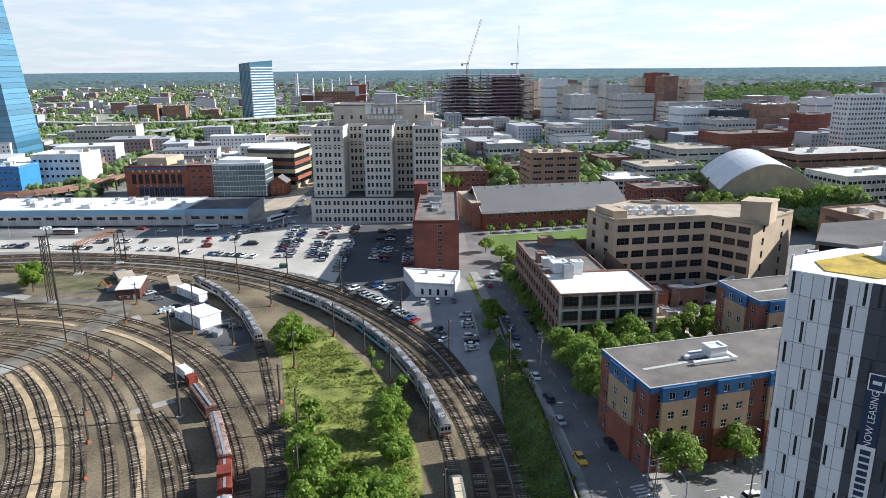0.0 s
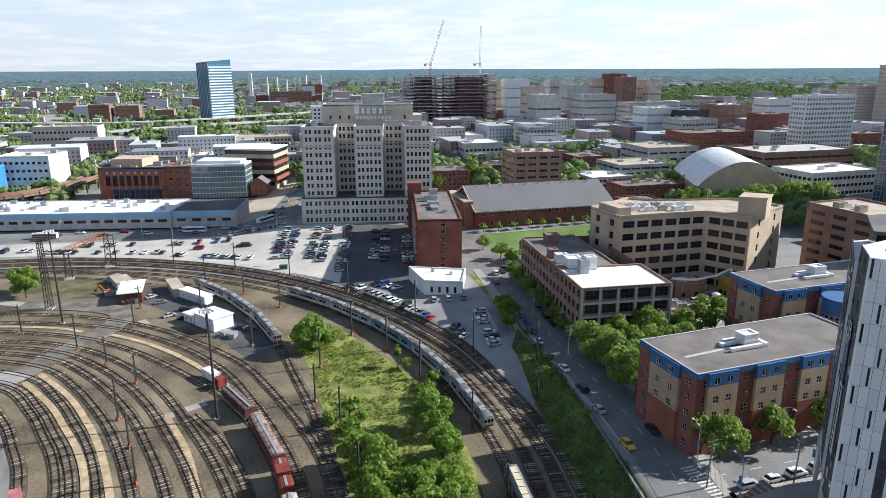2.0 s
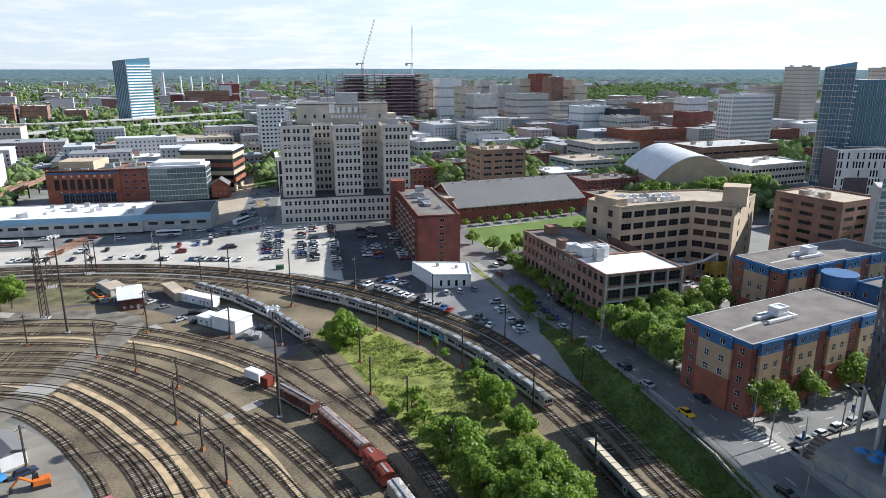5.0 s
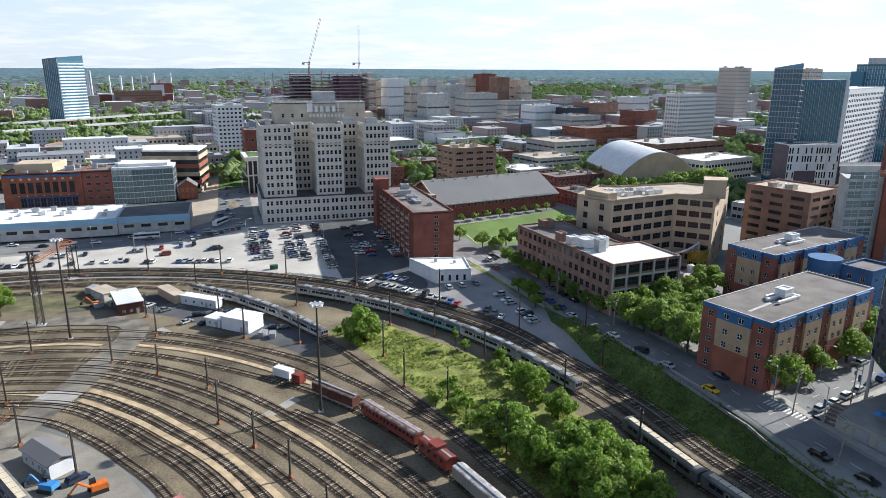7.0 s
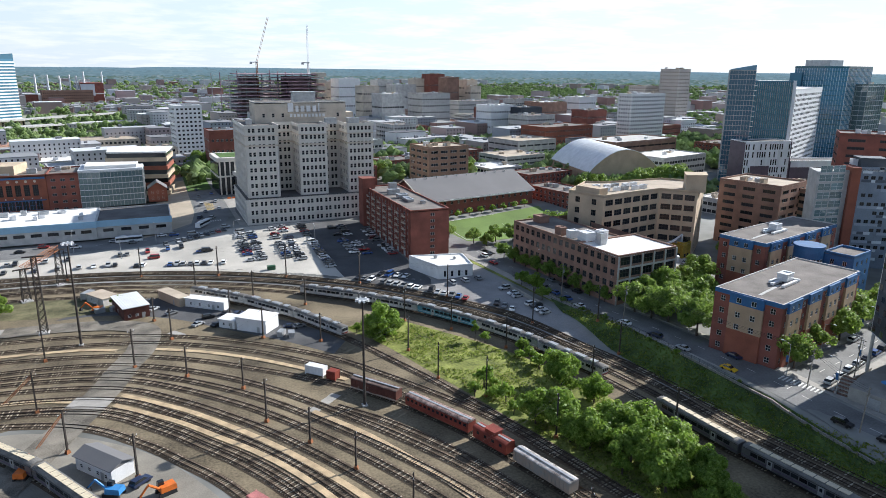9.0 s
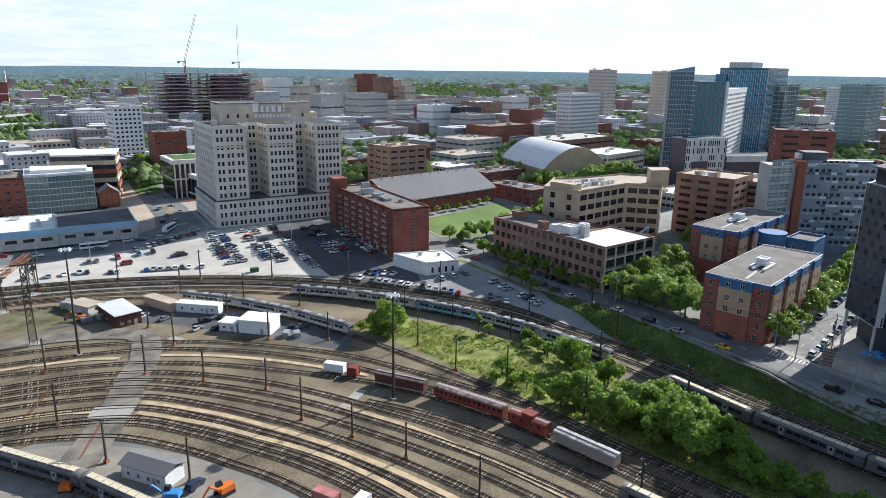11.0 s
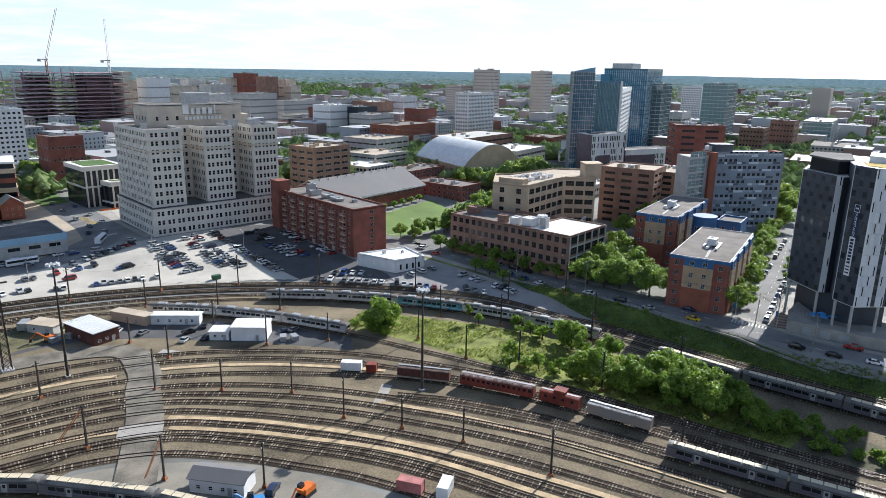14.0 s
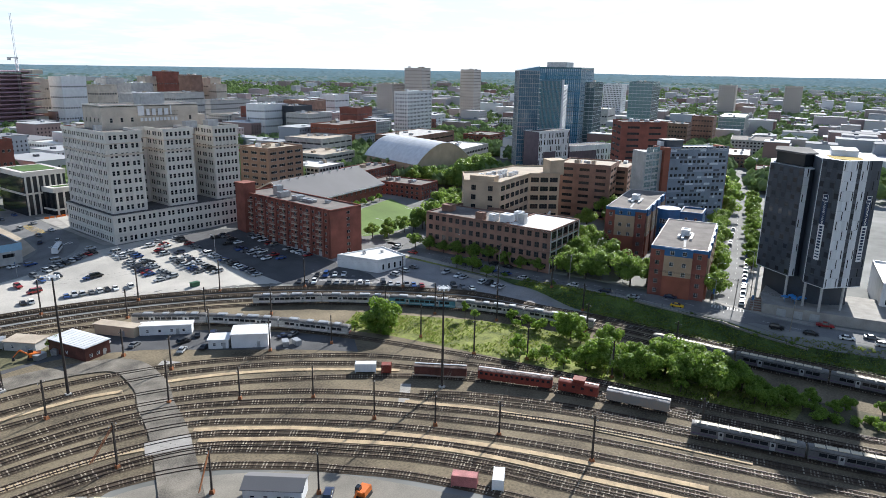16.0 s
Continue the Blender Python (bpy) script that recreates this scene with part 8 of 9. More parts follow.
# along the kerbs
for x, y, hd, k, c in ((31.2, 129.6, -80, "sedan", 7), (39.2, 135.4, -80, "sedan", 6), (29.4, 146, 102, "sedan", 1), (28.4, 157.1, 102, "suv", 6), (26.6, 170.1, 100, "sedan", 0),
                       (23.8, 192.1, 98, "sedan", 0), (24.2, 200.9, 98, "sedan", 5), (23.4, 208, 98, "sedan", 5), (22.6, 215, 97, "suv", 2), (22, 222, 97, "sedan", 2),
                       (31.5, 205, 97, "sedan", 3), (30.5, 212, 97, "suv", 3), (29.6, 220, 97, "sedan", 2), (20.5, 262, 95, "suv", 0), (23.5, 264, 95, "sedan", 3), (19, 250, 95, "sedan", 4),
                       (33, 96, -80, "suv", 3), (35, 86, -76, "sedan", 3), (38.6, 76, -72, "sedan", 0), (46, 84, -75, "pickup", 4), (44.5, 70, -72, "sedan", 2), (40, 66, -72, "suv", 1)):
    car(k, c, pose(x, y, height(x, y) + 0.08, 0, 0, hd))
for i in range(22):
    for side, f in ((-4.2, 0.85), (4.2, 0.3)):
        if crg.random() < f:
            t = 12 + i * 6.2
            x, y = 38 + t * 0.966 - side * 0.26, 113.6 + t * 0.262 + side * 0.966
            any_car(x, y, 15.2, 0.09)
for i in range(10):
    any_car(-200 + i * 13 + crg.uniform(-4, 4), 348 + (i % 2) * 5, 1, 0.08)
for x, y, hd in ((-104, 236, 40), (-98, 233, 35), (-100, 242, 5), (-94, 244, 60), (-90, 241, 55), (-75, 222, 0), (-72, 221, 15), (-118, 258, 50), (-112, 251, 30)):
    any_car(x, y, hd)


def bus(m, stripe):
    b = thing("bus", "White city bus with dark window band", "bus", m)
    s = Shape(); s.loft([[(x, y, z) for y, z in profile(1.27, 0.4, 2.7, 3.05, 5)] for x in (-6, 6)]); part("body", s, M_METALW, b)
    for y in (-1, 1):
        s = Shape(); s.box(-5.7, 5.8, min(y * 1.275, y * 1.3), max(y * 1.275, y * 1.3), 1.5, 2.5); part("window_band", s, M_CARGL, b)
        s = Shape(); s.box(-5.9, 5.9, min(y * 1.275, y * 1.295), max(y * 1.275, y * 1.295), 0.6, 1.35); part("side_panel", s, stripe, b)
    for x in (-3.6, 3.9):
        for y in (-1.1, 1.1):
            part("wheel", WHEEL, None, b, m=pose(x, y, 0.48) @ Matrix.Scale(1.45, 4))
    s = Shape(); s.box(-4, -1, -0.8, 0.8, 3.0, 3.3); part("roof_unit", s, M_METALW, b)


bus(pose(-127, 351.5, height(-127, 351.5) + 0.08, 0, 0, 2), M_METALW)
bus(pose(-200, 345, height(-200, 345) + 0.08, 0, 0, 1), M_REDCAR)
bus(pose(-92, 363, height(-92, 363) + 0.08, 0, 0, 60), M_METALW)

for x, y, hd in ((-88, 396, 92), (-80, 402, 88), (-88.5, 418, 90), (-80, 424, 90), (-88, 446, 90), (-80, 452, 90), (-88, 470, 90), (-64, 414, 5), (-58, 415, 0), (-62, 421, 4), (-52, 422, 2), (-56, 428, 0), (-46, 416, 0), (-92, 383, 70), (-86, 378, 60), (-112, 356, 10),
                 (84, 215, 15), (88, 222, 14), (95, 226, 15), (98, 219, 15), (80, 206, 100), (92, 210, 15), (76, 224, 100)):
    any_car(x, y, hd, 0.16)
hatch = (lambda s: (s.box(-0.22, 0.22, -3.0, 3.0, 0, 0.02), s)[1])(Shape()).mesh("hatch_bar", M_YELLOW)
hz = thing("hatched_island", "Yellow hatched traffic island paint on the avenue", "road marking", kind="structure")
for k in range(9):
    y = 402 + k * 2.6
    part("hatch_bar", hatch, None, hz, m=pose(-84, y, height(-84, y) + 0.1, 0, 0, 62))
for k in range(7):
    s = Shape(); s.box(-1.2, 1.2, -0.25, 0.25, 0, 0.25, taper=0.02); s.box(-1.15, 1.15, -0.12, 0.12, 0.25, 1.0, taper=0.04)
    x, y = -71 + k * 2.9, 432 + (k % 2) * 0.6
    solid("barrier", s, M_ORANGE, "Orange plastic road barrier on the forecourt", "barrier", pose(x, y, height(x, y) + 0.14, 0, 0, 8), "road barriers")


def works_yard():
    """Low stores with pale roofs, ducts and a tank between the brick buildings."""
    for x, y, w, d, z1, rot, wm, rm in ((70.5, 203, 9, 17, 10.5, 6, M_BRICKB, M_ROOFT), (72, 224, 12, 9, 12.5, 8, M_BRICK, M_ROOFW), (87, 230, 13, 7, 11, 12, M_BRICKB, M_ROOFW), (104, 229, 6, 6, 12, 14, M_YELLOWG, M_ROOFT)):
        block("store_building", "Low brick store with pale flat roof in the works yard", x, y, w, d, z1, radians(rot), wm, rm, 1, 2, 2, M_FRAMED, M_GLASS, 1.6, 1.6, units=2, seed=int(x), group="works yard stores")
    t = thing("duct_run", "Bent white ventilation duct over the works yard", "duct")
    s = Shape()
    P = [(80, 226, 13.2), (88, 224, 13.2), (97, 227, 13.6), (104, 229, 15.5), (104, 229, 12.2)]
    for a, b in zip(P, P[1:]):
        s.tube(a, b, 0.45, n=8)
    part("duct", s, M_METALW, t)
    for x, y, zt in ((84, 225, 13), (93, 225.6, 13.2)):
        s = Shape(); s.tube((x, y, height(x, y)), (x, y, zt), 0.12, n=6); part("support", s, M_METALG, t)
    s = Shape(); s.tube((0, 0, 0), (0, 0, 2.6), 1.5, 1.5, 16); s.tube((0, 0, 2.6), (0, 0, 3.1), 1.5, 0.4, 16)
    solid("tank", s, M_METALW, "White cylindrical tank in the works yard", "tank", pose(96, 223, height(96, 223) + 0.14))


works_yard()

# ---- trees, bushes, weeds ----
def tree_meshes(seed, h, r, leaf_mat, n=900, leaf=0.62, trunk_h=0.3, spread=1.0):
    """A tapered trunk with limbs and a crown of loose leaf sprays gathered in uneven clumps."""
    rg = random.Random(seed)
    t = Shape()
    t.tube((0, 0, -0.3), (rg.uniform(-0.2, 0.2), 0.1, h * 0.45), 0.05 * r + 0.12, 0.03 * r + 0.06, 7)
    ends = []
    for i in range(7):
        a = i * math.tau / 7 + rg.uniform(-0.4, 0.4)
        q = Vector((math.cos(a) * r * 0.55, math.sin(a) * r * 0.55, h * rg.uniform(0.5, 0.8)))
        t.tube((0, 0, h * rg.uniform(0.25, 0.42)), q, 0.022 * r + 0.04, 0.02, 5)
        ends.append(q)
    ends.append(Vector((0, 0, h * 0.85)))
    c = Shape()
    blobs = []
    for e in ends:
        for _ in range(3):
            blobs.append((e + Vector((rg.gauss(0, 0.22), rg.gauss(0, 0.22), rg.gauss(0, 0.14))) * r, r * rg.uniform(0.22, 0.42)))
    for _ in range(n):
        o, q = rg.choice(blobs)
        d = Vector((rg.gauss(0, 1), rg.gauss(0, 1), rg.gauss(0, 0.9))).normalized()
        p = o + d * q * rg.uniform(0.75, 1.08)
        if p.z < h * trunk_h * 0.6:
            p.z = h * trunk_h + rg.random()
        nrm = (d + Vector((rg.uniform(-0.7, 0.7), rg.uniform(-0.7, 0.7), rg.uniform(-0.2, 0.9)))).normalized()
        u = nrm.orthogonal().normalized()
        u = Matrix.Rotation(rg.uniform(0, 6.3), 3, nrm) @ u
        v = nrm.cross(u)
        s = leaf * rg.uniform(0.55, 1.25)
        c.face([p + u * s, p + v * s * 0.62 + nrm * 0.06, p - u * s * 0.9, p - v * s * 0.62 - nrm * 0.08])
    return t.mesh("trunk", M_BARK), c.mesh("crown", leaf_mat)


KINDS = {k: [tree_meshes(s, *a) for s in range(3)] for k, a in {
    "street": (9.5, 4.6, M_LEAFD, 3800, 0.42), "big": (13.0, 6.8, M_LEAFD, 5600, 0.52), "wild": (9.0, 4.4, M_LEAF, 5200, 0.40), "sapling": (5.5, 2.3, M_LEAF, 500, 0.5),
    "bush": (3.6, 2.9, M_LEAF, 1000, 0.38, 0.1), "column": (8.5, 1.3, M_LEAF, 500, 0.5)}.items()}
LABELS = {"street": ("street_tree", "Leafy green street tree beside the kerb"), "big": ("shade_tree", "Broad dense green shade tree"), "wild": ("wild_tree", "Bright green self-sown tree on the meadow"),
          "sapling": ("sapling", "Young bright green sapling in grass"), "bush": ("bush", "Low leafy green bush on rough grass"), "column": ("ivy_column", "Pole smothered in bright green ivy")}
trg = random.Random(31)


def tree(kind, x, y, k=1.0):
    nm, lab = LABELS[kind]
    tm, cm = KINDS[kind][trg.randrange(3)]
    t = thing(nm, lab, "tree" if kind != "bush" else "bush", Matrix.Translation((x, y, height(x, y))) @ pose(0, 0, 0, 0, 0, trg.uniform(0, 360)) @ Matrix.Scale(k, 4), group="trees")
    part("trunk", tm, None, t); part("crown", cm, None, t)


# meadow thicket and lone tree
for x, y, k in ((-48, 201, 1.1), (-44, 204, 0.75), (-51, 206, 0.6), (-11.5, 149, 0.95), (-10, 154, 0.55), (-10, 136, 0.7), (-26, 130, 0.9), (-30, 133, 0.7), (-24, 118, 0.9), (-27, 122, 0.7), (-16, 114, 0.9), (-10.5, 117, 0.85), (-20, 108, 0.85),
                (-14, 109, 0.9), (-8, 106, 0.8), (-16, 101, 0.9), (-19.5, 97, 0.8), (-8.5, 98, 0.7), (-12, 93, 0.65), (-14, 124, 0.6), (-17, 88, 0.5)):
    tree("wild", x, y, k * (1.22 if y < 140 else 1.08))
for x, y, k in ((-18, 185, 0.7), (-10.5, 174, 0.85), (-12, 166, 0.9), (-12.5, 160, 0.9), (-38, 152, 0.8), (-33, 156, 1.1), (-31.5, 146, 0.95), (-28, 141, 0.8), (-55, 209, 0.6), (-33, 139, 0.7), (-22, 125, 0.8), (-24, 106, 0.9), (-17, 85, 0.7), (-10, 79, 0.7), (-19, 127, 0.7), (-8, 128, 0.7)):
    tree("sapling", x, y, k)
for i in range(26):
    f = trg.random()
    tree("bush", -14 + 10 * f + trg.uniform(-4, 4), 84 - 50 * f + trg.uniform(-3, 3), trg.uniform(0.25, 0.6))
for i in range(16):
    f = trg.random()
    tree("bush", -24 + 12 * f + trg.uniform(-4, 5), 134 - 40 * f + trg.uniform(-3, 3), trg.uniform(0.4, 0.8))
for x, y, k in ((-14, 84, 0.55), (-11, 88, 0.6), (-9, 82, 0.5), (-7, 76, 0.5), (-12, 77, 0.45), (-4, 68, 0.45), (-8, 70, 0.4), (0, 60, 0.4)):
    tree("wild", x, y, k)
for x, y, k in ((-48, 200, 1.15), (-45, 203.5, 0.9), (-51, 203, 0.9), (-50, 198, 0.7), (-10.5, 151, 0.9), (-11.5, 145, 0.9), (-9, 138, 0.9), (-9, 130, 0.9), (-26, 131, 0.9), (-29, 134, 0.8), (-22, 120, 1.0), (-15, 116, 0.9), (-8.5, 122, 0.9), (-11.5, 163, 0.7), (-13.5, 170, 0.6), (-33, 150, 0.8)):
    tree("bush", x, y, k)
tree("column", -20.5, 187.5, 0.9)
for i in range(18):
    f = trg.random()
    tree("bush", -38 + 30 * f + trg.uniform(-3, 3), 165 - 70 * f + trg.uniform(-8, 8), trg.uniform(0.25, 0.55))
for i in range(12):
    y = 200 - i * 11
    x = 21.2 + max(0, (200 - y)) * 0.075 + trg.uniform(-1.6, 2.0)
    tree("bush", x, y, trg.uniform(0.2, 0.42))
for x, y, k in ((16, 205, 0.55), (17.6, 214, 0.75), (17, 222, 0.6), (-130, 266, 0.5), (-168, 262, 1.0), (-172, 270, 1.1)):
    tree("wild", x, y, k)
# trees by the housing and along the streets
for x, y, k in ((37.5, 178.5, 0.85), (46, 182, 0.8), (55, 186, 0.95), (41, 165.5, 0.95), (41.5, 153, 0.95), (57, 169.5, 1.0), (49, 161, 0.9), (38.6, 171, 0.75), (48, 174, 0.85), (81, 192, 1.0), (66, 176, 0.8), (51, 150, 0.8), (70, 190, 0.8)):
    tree("big", x, y, k * 0.95)
for x, y, k in ((49.5, 123.4, 1.05), (64, 128.2, 0.95), (81, 132.8, 1.1), (96, 137.6, 1.15), (111, 143, 1.1), (126, 148, 1.15), (141, 152, 1.1), (156, 157, 1.1), (172, 162, 1.1)):
    tree("street", x, y, k)
for i in range(14):
    t = 60 + i * 14
    tree("street", 38 + t * 0.966 + 9.2 * 0.26, 115.4 + t * 0.28 - 9.2 * 0.966, trg.uniform(0.65, 0.95))
for i in range(9):
    tree("street", 34.6 - i * 0.9, 192 + i * 8, trg.uniform(0.55, 0.8))
for x, y, k in ((56, 282, 0.9), (66, 284, 1.0), (76, 288, 0.95), (88, 290, 0.9), (50, 278, 0.7), (96, 304, 0.8), (62, 276, 0.8), (26, 284, 0.75), (20, 300, 0.7), (30, 278, 0.7), (84, 276, 0.9), (100, 290, 1.0), (112, 300, 1.1), (124, 312, 1.1), (58, 279, 1.2), (70, 281, 1.3), (80, 284, 1.2), (90, 286, 1.3), (100, 296, 1.2), (106, 308, 1.2), (64, 270, 1.0), (46, 281, 0.9), (38, 284, 0.9)):
    tree("street", x, y, k)
for i in range(9):
    tree("sapling", 24 + i * 8, 329.5 + i * 1.6, 0.8)
for x, y, k in ((112, 248, 0.7), (138, 208, 1.0), (146, 214, 1.1), (150, 208, 1.0), (156, 214, 1.0), (120, 215, 0.8), (150, 330, 1.2), (160, 338, 1.3), (172, 344, 1.3), (184, 348, 1.3), (196, 352, 1.3), (208, 354, 1.2), (150, 352, 1.1), (146, 364, 1.0), (220, 360, 1.2), (204, 340, 1.2),
                (30, 470, 1.0), (42, 464, 1.0), (20, 490, 1.0), (4, 440, 1.0), (-84, 548, 0.9), (-76, 556, 1.0), (-90, 562, 0.9), (-80, 570, 1.1), (-72, 540, 0.8), (100, 445, 1.0), (96, 460, 1.0), (200, 170, 1.0), (230, 178, 1.2), (250, 185, 1.3), (128, 122, 0.9), (146, 126, 1.0), (165, 134, 1.0)):
    tree("big", x, y, k)


def weeds():
    """Loose tufts over the meadow and the embankment."""
    rg = random.Random(77)
    s = Shape()
    def tuft(x, y, k):
        z = height(x, y) + 0.15
        for _ in range(4):
            a = rg.uniform(0, math.pi)
            u = Vector((math.cos(a), math.sin(a), 0)) * k
            o = Vector((x + rg.uniform(-k, k), y + rg.uniform(-k, k), z))
            t = Vector((rg.uniform(-0.4, 0.4), rg.uniform(-0.4, 0.4), rg.uniform(0.5, 1.2))) * k
            s.face([o - u * 0.5, o + u * 0.5, o + u * 0.35 + t, o - u * 0.35 + t])
    west = [c for c, _ in spline([(-57, 213), (-49, 196), (-42, 170), (-35.5, 145), (-31, 122), (-25, 95), (-20, 78)], 1.0)]
    east = [c for c, _ in spline([(-43, 221), (-27, 196), (-16, 176), (-9, 156), (-4.5, 135), (-3.5, 110), (-6, 78)], 1.0)]
    for _ in range(5600):
        f, g = rg.random(), rg.random()
        a, b = west[int(f * (len(west) - 1))], east[int(f * (len(east) - 1))]
        c = a + (b - a) * g
        if noise.noise(Vector((c.x * 0.12, c.y * 0.12, 2))) > -0.25:
            tuft(c.x, c.y, rg.uniform(0.14, 0.46))
    lo = [c for c, _ in spline([(15.5, 190), (17, 170), (17.5, 150), (19, 125), (21, 105), (24.5, 85), (30, 60)], 1.0)]
    for _ in range(4200):
        c = rg.choice(lo)
        x, y = c.x + rg.uniform(-0.4, 8.5), c.y + rg.uniform(-1, 1)
        tuft(x, y, rg.uniform(0.15, 0.42))
    solid("weeds", s, M_WEED, "Tufts of tall weeds over the rough grass", "weeds", kind="stuff")


weeds()

# ---- masts, poles, wires, sheds ----
def pole(x, y, h, arm=0.0, head=0.0):
    p = thing("catenary_pole", "Dark weathered railway pole with rust-orange foot", "pole", pose(x, y, height(x, y), 0, 0, head), "catenary poles")
    s = Shape(); s.box(-0.2, 0.2, -0.2, 0.2, 0, h, taper=0.04); part("shaft", s, M_POLE, p)
    s = Shape(); s.box(-0.55, 0.55, -0.55, 0.55, -0.1, 0.9, taper=0.15); part("foot", s, M_RUSTP, p)
    s = Shape(); s.box(-1.2, 1.2, -0.06, 0.06, h - 1.0, h - 0.85); part("crossarm", s, M_POLE, p)
    for k in (-1.0, 1.0):
        s = Shape(); s.tube((k, 0, h - 0.85), (k, 0, h - 0.55), 0.07, n=6); part("insulator", s, M_METALW, p)
    if arm:
        s = Shape(); s.tube((0, 0, h - 0.6), (arm, 0, h * 0.45), 0.12, n=5); s.tube((0, 0, h - 1.2), (arm * 0.9, 0, h * 0.45), 0.1, n=5); part("brace", s, M_RUSTP, p)


POLES = [(-149, 222, 11, 20), (-124, 207, 12.5, 35), (-110, 195, 9.5, 40), (-96, 181, 9.5, 45), (-93, 160, 12, 50), (-85, 146, 9.5, 55), (-78, 131, 9.5, 60), (-73, 108, 12, 65),
         (-147, 187, 11.5, 20), (-138, 163, 11, 40), (-123, 146, 11, 50), (-44, 188, 12, 55), (-43, 166, 11.5, 62), (-35, 151, 12, 65), (-29, 125, 12, 68), (-41, 94, 9, 70),
         (-113, 226, 11, 35), (-93, 238, 11, 40), (-85, 216, 11, 45), (-68, 206, 10, 50), (-118, 246, 9, 30),
         (-65, 243, 11, 40), (-82, 259, 11, 35), (-102, 277, 11, 30), (-36, 213, 12, 50), (-14, 178, 12, 60), (-2, 148, 11, 68), (-24, 199, 12, 55), (2, 118, 11, 75),
         (-66, 275, 13, 38), (-92, 289, 13, 30), (-122, 300, 13, 22), (-40, 255, 13, 45), (-14, 225, 13, 55), (3, 190, 13, 62), (-150, 306, 13, 12), (17, 160, 11, 68), (20, 176, 13, 64)]
for x, y, h, hd in POLES:
    pole(x, y, h, 7.0 if (x, y) in ((-138, 163), (-147, 187)) else 0.0, hd + 180)


def wires():
    """Overhead wires slung from pole to pole, one object a span."""
    def span(a, b, sag, off):
        s = Shape()
        rings = []
        for k in range(9):
            t = k / 8
            p = Vector(a).lerp(Vector(b), t) - Vector((0, 0, sag * 4 * t * (1 - t)))
            rings.append([p + Vector((0, 0, 0.011)), p + Vector((-0.009, 0.009, -0.007)), p + Vector((0.009, -0.009, -0.007))])
        s.loft(rings)
        solid("overhead_wire", s, M_TROOF, "Thin overhead wire slung between poles", "wire", group="overhead wires")
    order = [(0, 1), (1, 2), (2, 3), (3, 5), (5, 6), (4, 7), (6, 7), (8, 9), (9, 10), (11, 12), (12, 13), (13, 14), (16, 17), (17, 18), (18, 19), (19, 11), (21, 22), (22, 23), (24, 27), (27, 25), (25, 26), (26, 28), (29, 30), (30, 31), (29, 32), (32, 33), (33, 34), (34, 36),
             (1, 17), (2, 18), (3, 19), (4, 11), (5, 12), (6, 13), (7, 14), (8, 0), (9, 1), (10, 4)]
    for i, j in order:
        a, b = POLES[i], POLES[j]
        for dz in (0.6, 1.9):
            span((a[0], a[1], height(a[0], a[1]) + a[2] - dz), (b[0], b[1], height(b[0], b[1]) + b[2] - dz), 0.9, 0)


wires()


def light_mast(x, y, h):
    m = thing("light_mast", "Tall dark yard mast with a ring of floodlights", "light mast", pose(x, y, height(x, y)), "yard light masts")
    s = Shape(); s.tube((0, 0, 0), (0, 0, h), 0.42, 0.2, 10); part("mast", s, M_POLE, m)
    s = Shape(); s.box(-0.7, 0.7, -0.7, 0.7, 0, 0.5); part("footing", s, M_CONC, m)
    s = Shape()
    s.loft([[(r * math.cos(a * math.tau / 14), r * math.sin(a * math.tau / 14), z) for a in range(14)] for r, z in ((1.3, h - 0.1), (1.4, h), (1.3, h + 0.1))]); part("head_ring", s, M_METALG, m)
    for k in range(8):
        a = k * math.tau / 8
        s = Shape(); s.box(-0.35, 0.35, -0.25, 0.25, -0.35, 0.25, taper=0.06)
        part("floodlight", s, M_METALW, m, m=pose(1.55 * math.cos(a), 1.55 * math.sin(a), h, 0, 0, math.degrees(a)))


light_mast(-67.5, 158.6, 30)
light_mast(-139.9, 231.7, 34)


def lattice(x, y, h, w0, w1, name, label, head=0):
    t = thing(name, label, "lattice tower", pose(x, y, height(x, y), 0, 0, head), "lattice towers")
    s = Shape()
    c = [(-1, -1), (1, -1), (1, 1), (-1, 1)]
    for a in c:
        s.tube((a[0] * w0, a[1] * w0, 0), (a[0] * w1, a[1] * w1, h), 0.14, n=4)
    n = int(h / 2.2)
    for k in range(n):
        za, zb = h * k / n, h * (k + 1) / n
        wa, wb = w0 + (w1 - w0) * k / n, w0 + (w1 - w0) * (k + 1) / n
        for i in range(4):
            p, q = c[i], c[(i + 1) % 4]
            s.tube((p[0] * wa, p[1] * wa, za), (q[0] * wb, q[1] * wb, zb), 0.08, n=4); s.tube((q[0] * wa, q[1] * wa, za), (p[0] * wb, p[1] * wb, zb), 0.08, n=4)
    part("lattice_frame", s, M_POLE, t)
    s = Shape(); s.box(-w0 - 0.5, w0 + 0.5, -w0 - 0.5, w0 + 0.5, -0.2, 0.5); part("footing", s, M_CONC, t)
    s = Shape(); s.box(-3.2, 3.2, -0.3, 0.3, h - 0.4, h); part("crosshead", s, M_POLE, t)


